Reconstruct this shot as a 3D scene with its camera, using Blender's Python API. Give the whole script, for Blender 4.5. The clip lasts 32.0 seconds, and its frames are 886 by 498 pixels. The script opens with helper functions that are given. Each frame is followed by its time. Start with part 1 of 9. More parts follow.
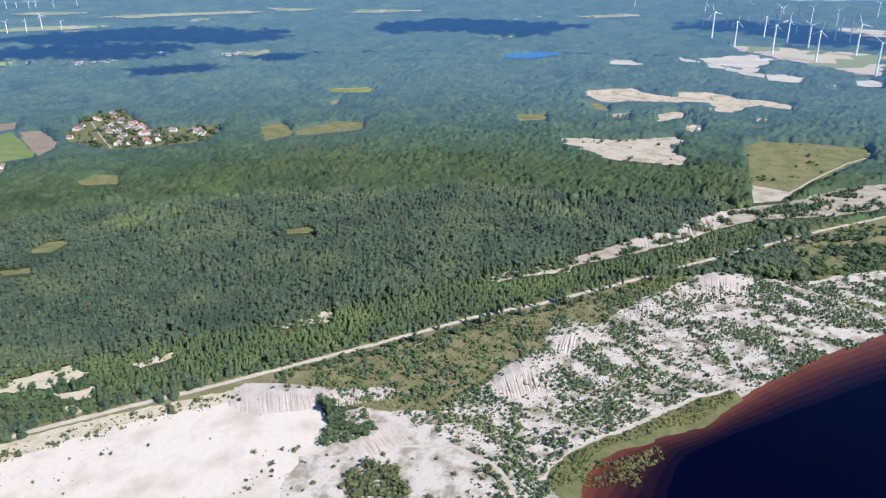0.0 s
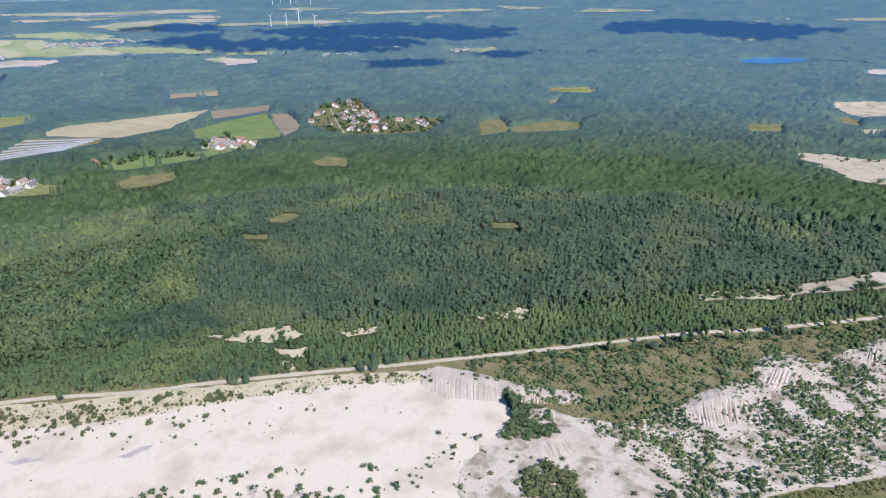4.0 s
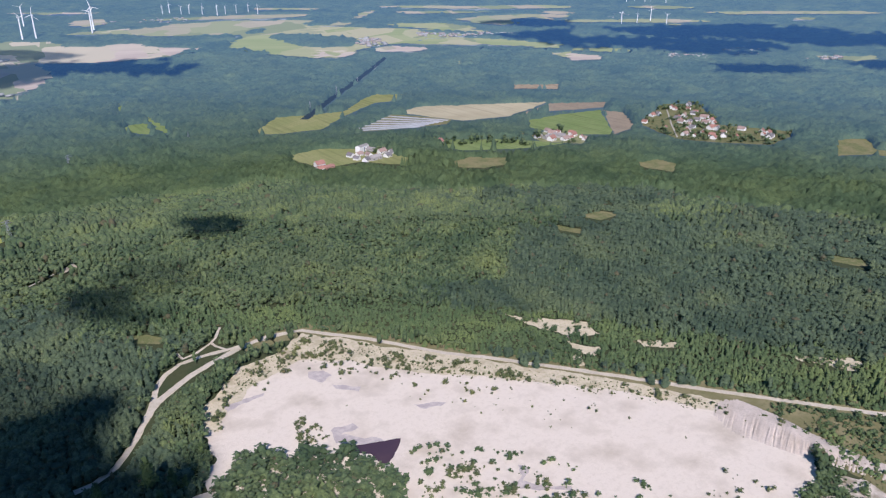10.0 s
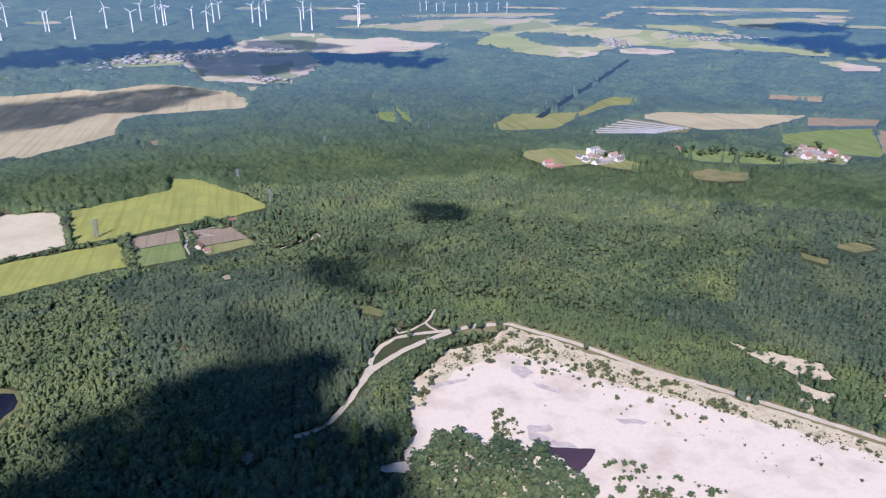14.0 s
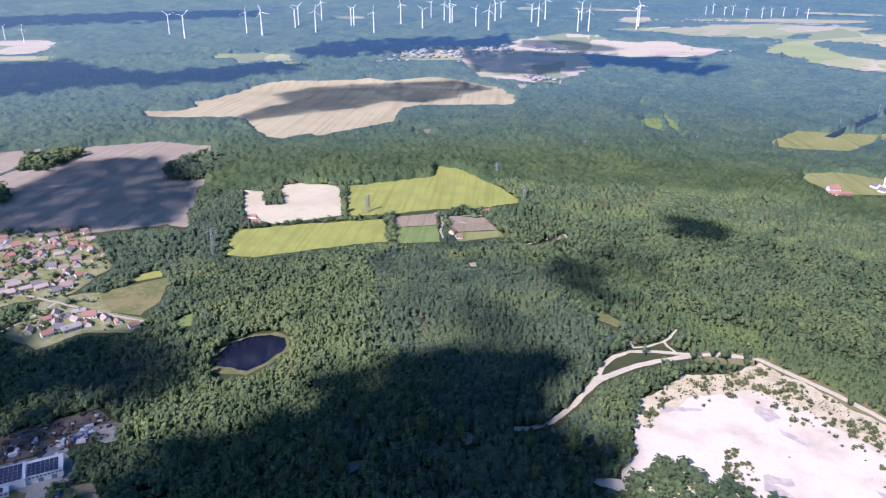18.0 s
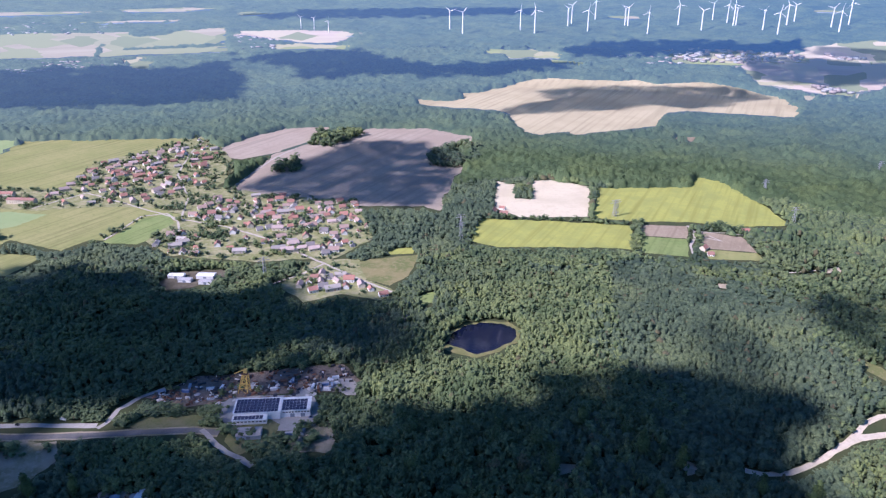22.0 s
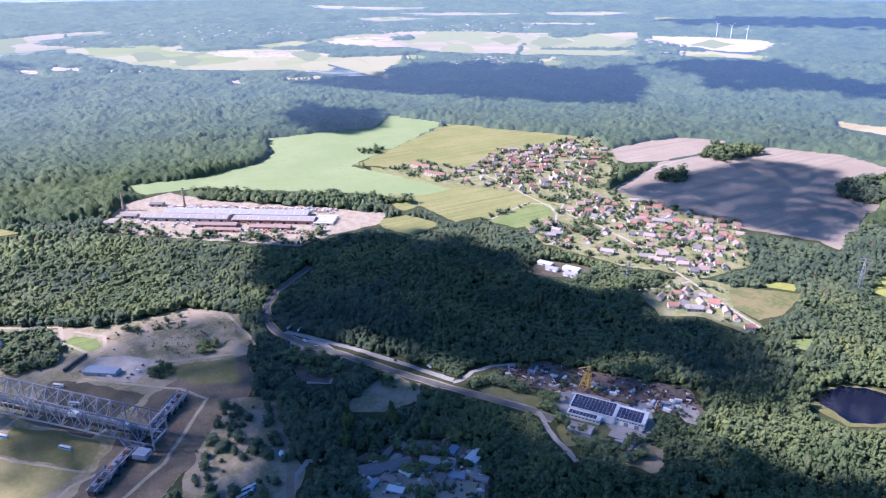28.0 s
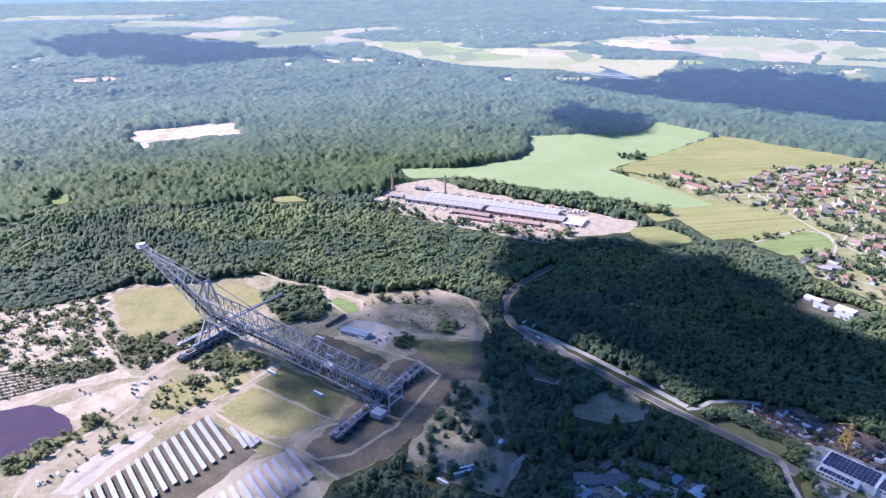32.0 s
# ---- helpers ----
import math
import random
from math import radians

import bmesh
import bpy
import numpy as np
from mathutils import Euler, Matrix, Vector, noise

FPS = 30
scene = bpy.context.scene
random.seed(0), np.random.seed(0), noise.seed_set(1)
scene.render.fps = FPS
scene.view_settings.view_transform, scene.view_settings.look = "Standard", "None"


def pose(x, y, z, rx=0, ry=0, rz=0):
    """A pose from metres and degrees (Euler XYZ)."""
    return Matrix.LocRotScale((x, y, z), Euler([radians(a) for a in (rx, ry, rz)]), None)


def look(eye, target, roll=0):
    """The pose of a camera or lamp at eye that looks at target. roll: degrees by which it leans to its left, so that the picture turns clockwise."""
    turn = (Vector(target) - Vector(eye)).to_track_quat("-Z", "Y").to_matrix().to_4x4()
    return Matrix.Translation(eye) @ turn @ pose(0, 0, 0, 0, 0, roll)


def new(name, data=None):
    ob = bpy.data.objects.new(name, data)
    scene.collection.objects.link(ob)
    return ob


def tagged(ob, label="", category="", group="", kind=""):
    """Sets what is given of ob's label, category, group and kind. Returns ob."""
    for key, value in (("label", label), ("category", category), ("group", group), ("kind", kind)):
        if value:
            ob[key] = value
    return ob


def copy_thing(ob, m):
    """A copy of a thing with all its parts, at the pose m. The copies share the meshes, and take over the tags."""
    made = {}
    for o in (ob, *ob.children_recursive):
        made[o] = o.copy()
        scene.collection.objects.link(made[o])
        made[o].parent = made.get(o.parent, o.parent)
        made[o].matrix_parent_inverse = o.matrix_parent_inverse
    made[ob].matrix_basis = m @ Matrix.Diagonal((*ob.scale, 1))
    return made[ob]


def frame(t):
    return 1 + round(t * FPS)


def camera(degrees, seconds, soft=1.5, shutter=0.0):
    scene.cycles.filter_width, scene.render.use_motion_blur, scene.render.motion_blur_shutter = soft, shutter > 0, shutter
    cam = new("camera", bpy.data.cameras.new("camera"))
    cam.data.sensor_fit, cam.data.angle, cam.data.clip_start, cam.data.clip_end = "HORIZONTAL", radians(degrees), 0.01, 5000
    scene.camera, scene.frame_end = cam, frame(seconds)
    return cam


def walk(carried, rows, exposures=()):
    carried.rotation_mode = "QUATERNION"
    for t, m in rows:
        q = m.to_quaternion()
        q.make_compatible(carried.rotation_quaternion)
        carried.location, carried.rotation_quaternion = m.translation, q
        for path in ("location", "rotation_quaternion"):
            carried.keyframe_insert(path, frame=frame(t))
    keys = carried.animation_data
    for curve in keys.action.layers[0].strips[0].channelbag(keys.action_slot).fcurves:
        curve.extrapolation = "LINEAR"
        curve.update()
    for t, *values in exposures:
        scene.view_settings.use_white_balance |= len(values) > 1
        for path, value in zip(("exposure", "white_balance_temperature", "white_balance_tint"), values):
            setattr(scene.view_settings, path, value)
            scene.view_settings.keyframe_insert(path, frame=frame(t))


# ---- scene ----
# ---- camera: hovers in one place and turns to its left ----
EYE = Vector((0.0, 0.0, 400.0))
cam = camera(64.68, 32.0, soft=1.25)

# seconds, turn to the left from +y, tilt, roll, in degrees
TURNS = [
    (0.0, -79.74, -21.43, 0.02), (0.5, -77.55, -21.44, 0.04), (1.0, -75.36, -21.45, 0.05), (1.5, -73.15, -21.47, 0.01),
    (2.0, -70.94, -21.48, -0.01), (2.5, -68.73, -21.47, -0.02), (3.0, -66.50, -21.48, -0.05), (3.5, -64.29, -21.49, -0.10),
    (5.5, -55.38, -21.54, -0.14), (6.0, -53.14, -21.54, -0.13), (6.5, -50.91, -21.54, -0.13), (7.0, -48.69, -21.55, -0.13),
    (7.5, -46.48, -21.57, -0.12), (8.0, -44.27, -21.59, -0.10), (8.5, -42.06, -21.61, -0.10), (9.0, -39.84, -21.62, -0.10),
    (9.5, -37.56, -21.64, -0.09), (10.0, -35.25, -21.66, -0.07), (10.5, -32.93, -21.67, -0.04), (11.0, -30.61, -21.68, 0.02),
    (11.5, -28.28, -21.69, 0.07), (12.0, -25.94, -21.70, 0.06), (12.5, -23.61, -21.70, 0.04), (13.0, -21.28, -21.69, 0.03),
    (13.5, -18.88, -21.69, 0.03), (14.0, -16.22, -21.69, 0.01), (14.5, -13.52, -21.69, -0.01), (16.5, -2.61, -21.69, 0.06),
    (17.0, -0.03, -21.67, 0.09), (17.5, 2.53, -21.65, 0.12), (18.0, 5.13, -21.64, 0.14), (18.5, 7.75, -21.65, 0.17),
    (19.0, 10.39, -21.65, 0.18), (19.5, 13.02, -21.66, 0.16), (20.0, 15.64, -21.68, 0.16), (20.5, 18.27, -21.70, 0.18),
    (21.0, 20.91, -21.73, 0.19), (21.5, 23.55, -21.75, 0.17), (22.0, 26.18, -21.78, 0.15), (22.5, 28.79, -21.78, 0.12),
    (23.0, 31.40, -21.78, 0.11), (23.5, 34.01, -21.79, 0.09), (24.0, 36.64, -21.79, 0.03), (24.5, 39.29, -21.78, -0.04),
    (25.0, 41.96, -21.74, -0.11), (25.5, 44.62, -21.71, -0.16), (27.5, 55.16, -21.47, -0.12), (28.0, 57.78, -21.42, -0.11),
    (28.5, 60.41, -21.38, -0.10), (29.0, 63.05, -21.34, -0.10), (29.5, 65.69, -21.31, -0.12), (30.0, 68.33, -21.30, -0.13),
    (30.5, 70.99, -21.31, -0.14), (31.0, 73.66, -21.32, -0.14), (31.5, 76.39, -21.33, -0.11), (32.0, 79.13, -21.34, -0.07),
]


def aim(turn, tilt, roll):
    a, b = radians(turn), radians(tilt)
    way = Vector((-math.sin(a) * math.cos(b), math.cos(a) * math.cos(b), math.sin(b)))
    return look(EYE, EYE + 100 * way, roll)


EXPOSURES = [(0.0, 0.32, 5950, 14), (5.0, 0.14, 6000, 17), (9.0, 0.02, 6050, 20), (14.0, 0.20, 5920, 26), (19.0, 0.55, 5880, 31),
             (25.0, 0.70, 5730, 36), (28.0, 1.0, 5820, 36), (32.0, 1.03, 5740, 34)]
walk(cam, [(t, aim(*turned)) for t, *turned in TURNS], EXPOSURES)

# ---- daylight: afternoon sun, blue sky ----
SUN_TURN, SUN_HEIGHT = 148.0, 42.0
world = bpy.data.worlds.new("sky")
scene.world = world
world.use_nodes = True
sky = world.node_tree.nodes.new("ShaderNodeTexSky")
sky.sky_type, sky.sun_disc = "NISHITA", False
sky.sun_elevation, sky.sun_rotation = radians(SUN_HEIGHT), radians(-SUN_TURN)
sky.ozone_density, sky.dust_density = 3.5, 0.4
background = world.node_tree.nodes["Background"]
background.inputs["Strength"].default_value = 0.092
deeper = world.node_tree.nodes.new("ShaderNodeHueSaturation")  # a clear deep blue sky
deeper.inputs["Saturation"].default_value = 1.32
world.node_tree.links.new(sky.outputs[0], deeper.inputs["Color"])
world.node_tree.links.new(deeper.outputs[0], background.inputs["Color"])
sun_way = Vector((-math.sin(radians(SUN_TURN)) * math.cos(radians(SUN_HEIGHT)),
                  math.cos(radians(SUN_TURN)) * math.cos(radians(SUN_HEIGHT)), math.sin(radians(SUN_HEIGHT))))
lamp = bpy.data.lights.new("sun", "SUN")
lamp.energy, lamp.angle, lamp.color = 5.0, radians(1.1), (1.0, 0.96, 0.91)
new("sun", lamp).matrix_world = look(sun_way * 3000, (0, 0, 0))

# ---- materials ----
def node(tree, kind, **values):
    n = tree.nodes.new(kind)
    for key, value in values.items():
        n.inputs[key].default_value = value
    return n


def noise_at(tree, scale, detail=4.0, rough=0.6, stretch=None, turn=0.0):
    """A noise in world metres: scale is the size of its blotches."""
    place = tree.nodes.new("ShaderNodeNewGeometry").outputs["Position"]
    if stretch:
        m = node(tree, "ShaderNodeMapping", Rotation=(0, 0, radians(turn)), Scale=stretch)
        tree.links.new(place, m.inputs["Vector"])
        place = m.outputs[0]
    n = node(tree, "ShaderNodeTexNoise", Scale=1.0 / scale, Detail=detail, Roughness=rough)
    tree.links.new(place, n.inputs["Vector"])
    return n.outputs["Fac"]


def sharpen(tree, fac, low, high):
    r = tree.nodes.new("ShaderNodeMapRange")
    r.inputs["From Min"].default_value, r.inputs["From Max"].default_value = low, high
    tree.links.new(fac, r.inputs["Value"])
    return r.outputs[0]


def mix(tree, fac, a, b):
    m = tree.nodes.new("ShaderNodeMix")
    m.data_type = "RGBA"
    for value, socket in ((fac, m.inputs["Factor"]), (a, m.inputs["A"]), (b, m.inputs["B"])):
        if isinstance(value, (tuple, list)):
            socket.default_value = (*value, 1.0) if len(value) == 3 else value
        elif isinstance(value, float):
            socket.default_value = value
        else:
            tree.links.new(value, socket)
    return m.outputs["Result"]


MATS = {}


def fresh(name, rough=0.9, metal=0.0, spec=0.3):
    m = bpy.data.materials.new(name)
    m.use_nodes = True
    shader = m.node_tree.nodes["Principled BSDF"]
    shader.inputs["Roughness"].default_value = rough
    shader.inputs["Metallic"].default_value = metal
    shader.inputs["Specular IOR Level"].default_value = spec
    MATS[name] = m
    return m, m.node_tree, shader


def earth(name, base, blotch, grain, big=60.0, small=6.0, band=(0.42, 0.62), rough=0.95, rows=None, row_turn=0.0, bump=0.6):
    """Ground: two colours in large blotches, a third in small grain, and worked rows where a field has them."""
    m, tree, shader = fresh(name, rough, spec=0.15)
    colour = mix(tree, sharpen(tree, noise_at(tree, big, 6), *band), base, blotch)
    colour = mix(tree, sharpen(tree, noise_at(tree, small, 5, 0.7), 0.5, 0.75), colour, grain)
    if rows:
        lines = noise_at(tree, rows, 3, 0.5, (1.0, 0.03, 1.0), row_turn)
        darker = tuple(0.72 * c for c in base)
        colour = mix(tree, sharpen(tree, lines, 0.48, 0.72), colour, darker)
    tree.links.new(colour, shader.inputs["Base Color"])
    b = node(tree, "ShaderNodeBump", Strength=bump, Distance=0.6)
    tree.links.new(noise_at(tree, small * 0.5, 6, 0.7), b.inputs["Height"])
    tree.links.new(b.outputs[0], shader.inputs["Normal"])
    return m


def leaves(name, dark, light, tint, big=220.0, rough=0.75, single=False, sheen=0.05, turning=0.984):
    """Foliage: every crown has its own green, stands differ over hundreds of metres, clumps are mottled."""
    m, tree, shader = fresh(name, rough, spec=0.2)
    if single:
        own = tree.nodes.new("ShaderNodeObjectInfo").outputs["Random"]
    else:
        own = tree.nodes.new("ShaderNodeNewGeometry").outputs["Random Per Island"]
    colour = mix(tree, own, dark, light)
    colour = mix(tree, sharpen(tree, noise_at(tree, 9.0, 2, 0.5), 0.42, 0.62), colour, tuple(1.12 * c for c in light))
    colour = mix(tree, sharpen(tree, noise_at(tree, 13.0, 2, 0.5), 0.56, 0.70), colour, tuple(0.72 * c for c in dark))
    colour = mix(tree, sharpen(tree, noise_at(tree, big, 4), 0.42, 0.68), colour, tint)
    colour = mix(tree, sharpen(tree, noise_at(tree, 48.0, 4, 0.65), 0.5, 0.72), colour, tuple(0.8 * c for c in dark))
    colour = mix(tree, sharpen(tree, noise_at(tree, 105.0, 5, 0.62), 0.50, 0.66), colour, tuple(1.22 * c * d for c, d in zip(light, (1.08, 1.0, 0.85))))
    colour = mix(tree, sharpen(tree, noise_at(tree, 150.0, 5, 0.6), 0.54, 0.70), colour, tuple(0.82 * c for c in dark))
    turned = tree.nodes.new("ShaderNodeMath")  # a few crowns have turned yellow-brown or died back
    turned.operation = "GREATER_THAN"
    tree.links.new(own, turned.inputs[0])
    turned.inputs[1].default_value = turning
    colour = mix(tree, turned.outputs[0], colour, (0.14, 0.118, 0.062))
    colour = mix(tree, sharpen(tree, noise_at(tree, 2.2, 3, 0.7), 0.4, 0.75), colour, tuple(0.7 * c for c in dark))
    tree.links.new(colour, shader.inputs["Base Color"])
    # faint blue sheen stands in for haze at grazing angles
    shader.inputs["Sheen Weight"].default_value = sheen
    shader.inputs["Sheen Roughness"].default_value = 0.6
    shader.inputs["Sheen Tint"].default_value = (0.55, 0.75, 1.0, 1.0)
    through_leaf = tree.nodes.new("ShaderNodeBsdfTranslucent")  # leaves let some sunlight through
    brighter = tree.nodes.new("ShaderNodeHueSaturation")
    brighter.inputs["Value"].default_value = 1.6
    tree.links.new(colour, brighter.inputs["Color"])
    tree.links.new(brighter.outputs[0], through_leaf.inputs["Color"])
    both = tree.nodes.new("ShaderNodeMixShader")
    both.inputs[0].default_value = 0.22
    tree.links.new(shader.outputs[0], both.inputs[1])
    tree.links.new(through_leaf.outputs[0], both.inputs[2])
    tree.links.new(both.outputs[0], tree.nodes["Material Output"].inputs["Surface"])
    return m


def plain(name, colour, rough=0.6, metal=0.0, worn=0.8, size=1.5, own=False):
    """A made surface with dirt and fading at two scales; own: each object a little lighter or darker."""
    m, tree, shader = fresh(name, rough, metal)
    c = mix(tree, sharpen(tree, noise_at(tree, size, 5), 0.4, 0.7), colour, tuple(worn * v for v in colour))
    c = mix(tree, sharpen(tree, noise_at(tree, size * 7, 3), 0.45, 0.7), c, tuple(min(1.0, 1.08 * worn * v + 0.02) for v in colour))
    if own:
        info = tree.nodes.new("ShaderNodeObjectInfo").outputs["Random"]
        c = mix(tree, info, c, tuple(0.6 * v + 0.03 for v in colour))
    tree.links.new(c, shader.inputs["Base Color"])
    return m


earth("FLOOR", (0.050, 0.066, 0.030), (0.070, 0.076, 0.034), (0.04, 0.05, 0.024), 40, 5)
earth("SAND", (0.700, 0.605, 0.490), (0.535, 0.450, 0.350), (0.610, 0.520, 0.405), 45, 5, (0.49, 0.68))
earth("SILT", (0.44, 0.375, 0.345), (0.58, 0.50, 0.44), (0.38, 0.325, 0.30), 9, 2.2)
earth("TERRACE", (0.486, 0.424, 0.329), (0.416, 0.358, 0.255), (0.347, 0.300, 0.205), 20, 3, rows=5, row_turn=25)
leaves("REEDS", (0.17, 0.18, 0.06), (0.34, 0.32, 0.115), (0.26, 0.25, 0.09), 20)
earth("CREAM", (0.600, 0.515, 0.363), (0.470, 0.400, 0.270), (0.360, 0.330, 0.177), 16, 3, (0.48, 0.62))
earth("DUNE", (0.610, 0.530, 0.440), (0.310, 0.265, 0.190), (0.430, 0.360, 0.270), 22, 3.0, (0.46, 0.60))
earth("HEATH", (0.190, 0.172, 0.080), (0.26, 0.225, 0.120), (0.130, 0.138, 0.055), 35, 5)
earth("SANDB", (0.470, 0.402, 0.302), (0.341, 0.287, 0.202), (0.282, 0.238, 0.155), 20, 3.5)
earth("SANDQ", (0.52, 0.43, 0.32), (0.33, 0.295, 0.19), (0.58, 0.50, 0.40), 45, 9, (0.48, 0.60))
earth("DRY", (0.22, 0.195, 0.092), (0.14, 0.155, 0.06), (0.28, 0.24, 0.135), 38, 6, (0.44, 0.56))
earth("DRYG", (0.278, 0.246, 0.117), (0.206, 0.203, 0.079), (0.333, 0.284, 0.159), 35, 5)
earth("PALEDRY", (0.42, 0.38, 0.24), (0.34, 0.36, 0.18), (0.45, 0.40, 0.28), 200, 30)
earth("MEADOW", (0.24, 0.25, 0.095), (0.29, 0.28, 0.12), (0.18, 0.205, 0.075), 90, 9, rows=9, row_turn=-30)
earth("GREEN", (0.175, 0.235, 0.080), (0.22, 0.265, 0.10), (0.14, 0.19, 0.065), 50, 6, rows=8, row_turn=20)
earth("LAWN", (0.150, 0.155, 0.062), (0.200, 0.182, 0.092), (0.115, 0.125, 0.050), 18, 4)
earth("PALEGREEN", (0.235, 0.305, 0.140), (0.275, 0.335, 0.165), (0.215, 0.285, 0.125), 160, 14)
earth("YELLOW", (0.335, 0.345, 0.09), (0.27, 0.295, 0.085), (0.255, 0.27, 0.09), 45, 6, rows=9, row_turn=-75)
earth("WHITE", (0.59, 0.52, 0.37), (0.51, 0.445, 0.31), (0.48, 0.42, 0.30), 70, 9)
earth("TILL", (0.365, 0.308, 0.242), (0.31, 0.255, 0.20), (0.28, 0.232, 0.18), 150, 10, rows=14, row_turn=35)
earth("STUBBLE", (0.47, 0.41, 0.265), (0.39, 0.335, 0.215), (0.42, 0.37, 0.245), 200, 12, rows=14, row_turn=-60)
earth("SOIL", (0.30, 0.24, 0.17), (0.25, 0.20, 0.14), (0.35, 0.29, 0.21), 60, 7, rows=8, row_turn=-70)
earth("FOIL", (0.50, 0.50, 0.50), (0.40, 0.40, 0.40), (0.26, 0.24, 0.19), 30, 5, rows=22, row_turn=-62)
earth("YARD", (0.385, 0.335, 0.255), (0.295, 0.235, 0.17), (0.45, 0.40, 0.32), 12, 4)
earth("SITE", (0.333, 0.280, 0.200), (0.215, 0.194, 0.110), (0.395, 0.336, 0.249), 34, 4.5, (0.44, 0.56))
earth("TRAMPLED", (0.165, 0.135, 0.102), (0.130, 0.112, 0.074), (0.23, 0.19, 0.145), 14, 3.0)
earth("CINDER", (0.100, 0.088, 0.062), (0.14, 0.12, 0.09), (0.075, 0.07, 0.045), 16, 3)
earth("CINDERB", (0.185, 0.142, 0.112), (0.12, 0.098, 0.08), (0.31, 0.27, 0.23), 8, 2.2)
earth("GARDEN", (0.19, 0.205, 0.085), (0.29, 0.275, 0.15), (0.36, 0.33, 0.23), 26, 7, (0.46, 0.60))
earth("TRACK", (0.58, 0.51, 0.41), (0.50, 0.435, 0.335), (0.40, 0.35, 0.25), 20, 4)
earth("SITETRACK", (0.404, 0.349, 0.265), (0.341, 0.293, 0.216), (0.296, 0.255, 0.181), 20, 4)
earth("LANE", (0.44, 0.40, 0.34), (0.38, 0.34, 0.29), (0.33, 0.30, 0.26), 20, 4)
earth("ASPHALT", (0.14, 0.135, 0.13), (0.18, 0.17, 0.165), (0.11, 0.105, 0.10), 18, 3)
earth("PAVED", (0.36, 0.34, 0.31), (0.30, 0.28, 0.26), (0.41, 0.39, 0.36), 18, 3)
earth("REED", (0.15, 0.155, 0.06), (0.22, 0.20, 0.09), (0.09, 0.11, 0.045), 14, 2.0)
leaves("PINE", (0.055, 0.092, 0.055), (0.127, 0.170, 0.089), (0.095, 0.130, 0.072))
leaves("BROADLEAF", (0.069, 0.116, 0.053), (0.166, 0.212, 0.086), (0.135, 0.170, 0.079))
# yellower broadleaf stands; their backlit brightness is put into this paler colour
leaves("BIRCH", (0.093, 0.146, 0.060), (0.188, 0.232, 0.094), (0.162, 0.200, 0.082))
leaves("YOUNG", (0.079, 0.130, 0.053), (0.141, 0.190, 0.074), (0.115, 0.156, 0.065), 90, sheen=0.05)
leaves("SCRUB", (0.100, 0.130, 0.050), (0.185, 0.200, 0.082), (0.155, 0.166, 0.070), 60, sheen=0.05)
leaves("TREE_NEAR", (0.056, 0.098, 0.034), (0.110, 0.150, 0.050), (0.085, 0.122, 0.042), 150, single=True)
plain("BARK", (0.16, 0.11, 0.075), 0.9)


def water_mat(name, deep, shallow, ramp_scale, rough=0.06, spec=0.5):
    m, tree, shader = fresh(name, rough, spec=spec)
    c = mix(tree, sharpen(tree, noise_at(tree, ramp_scale, 3), 0.45, 0.7), deep, shallow)
    tree.links.new(c, shader.inputs["Base Color"])
    b = node(tree, "ShaderNodeBump", Strength=0.08, Distance=0.3)
    tree.links.new(noise_at(tree, 5.0, 4), b.inputs["Height"])
    tree.links.new(b.outputs[0], shader.inputs["Normal"])


water_mat("LAKE", (0.0008, 0.001, 0.009), (0.001, 0.0012, 0.011), 160, 0.05, 0.07)
for step in range(7):  # from rusty shallows to dark water
    f = (1 - step / 7) ** 2.2
    r, g, b = 0.004 + 0.16 * f, 0.0025 + 0.052 * f, 0.011 + 0.020 * f
    water_mat("SHALLOW_%d" % step, (r, g, b), (0.8 * r, 0.8 * g, 0.9 * b), 30, 0.08, 0.10)
water_mat("POND", (0.004, 0.007, 0.022), (0.006, 0.008, 0.024), 30, 0.06, 0.2)
water_mat("PURPLE", (0.070, 0.042, 0.055), (0.10, 0.06, 0.065), 50, 0.15)



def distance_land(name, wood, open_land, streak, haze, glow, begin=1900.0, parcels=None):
    """The far backdrop: woods and open strips, with blue haze painted on as emission."""
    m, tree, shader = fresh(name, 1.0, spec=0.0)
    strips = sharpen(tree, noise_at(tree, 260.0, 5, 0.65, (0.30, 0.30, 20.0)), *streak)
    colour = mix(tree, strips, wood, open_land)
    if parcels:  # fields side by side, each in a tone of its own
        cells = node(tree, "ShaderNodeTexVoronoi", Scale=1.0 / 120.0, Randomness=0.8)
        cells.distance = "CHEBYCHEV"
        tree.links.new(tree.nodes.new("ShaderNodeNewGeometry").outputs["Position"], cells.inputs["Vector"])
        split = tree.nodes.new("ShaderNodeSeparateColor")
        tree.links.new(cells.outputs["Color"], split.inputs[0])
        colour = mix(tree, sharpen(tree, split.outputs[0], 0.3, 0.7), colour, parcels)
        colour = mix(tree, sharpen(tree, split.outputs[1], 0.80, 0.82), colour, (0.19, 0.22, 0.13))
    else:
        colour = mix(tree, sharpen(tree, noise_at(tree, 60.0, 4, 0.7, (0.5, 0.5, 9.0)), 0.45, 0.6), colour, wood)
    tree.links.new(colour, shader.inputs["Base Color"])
    painted_haze(m, haze, glow, begin)


def ramp(tree, value, low, high, start, end):
    r = tree.nodes.new("ShaderNodeMapRange")
    for key, number in (("From Min", low), ("From Max", high), ("To Min", start), ("To Max", end)):
        r.inputs[key].default_value = number
    tree.links.new(value, r.inputs["Value"])
    return r.outputs[0]


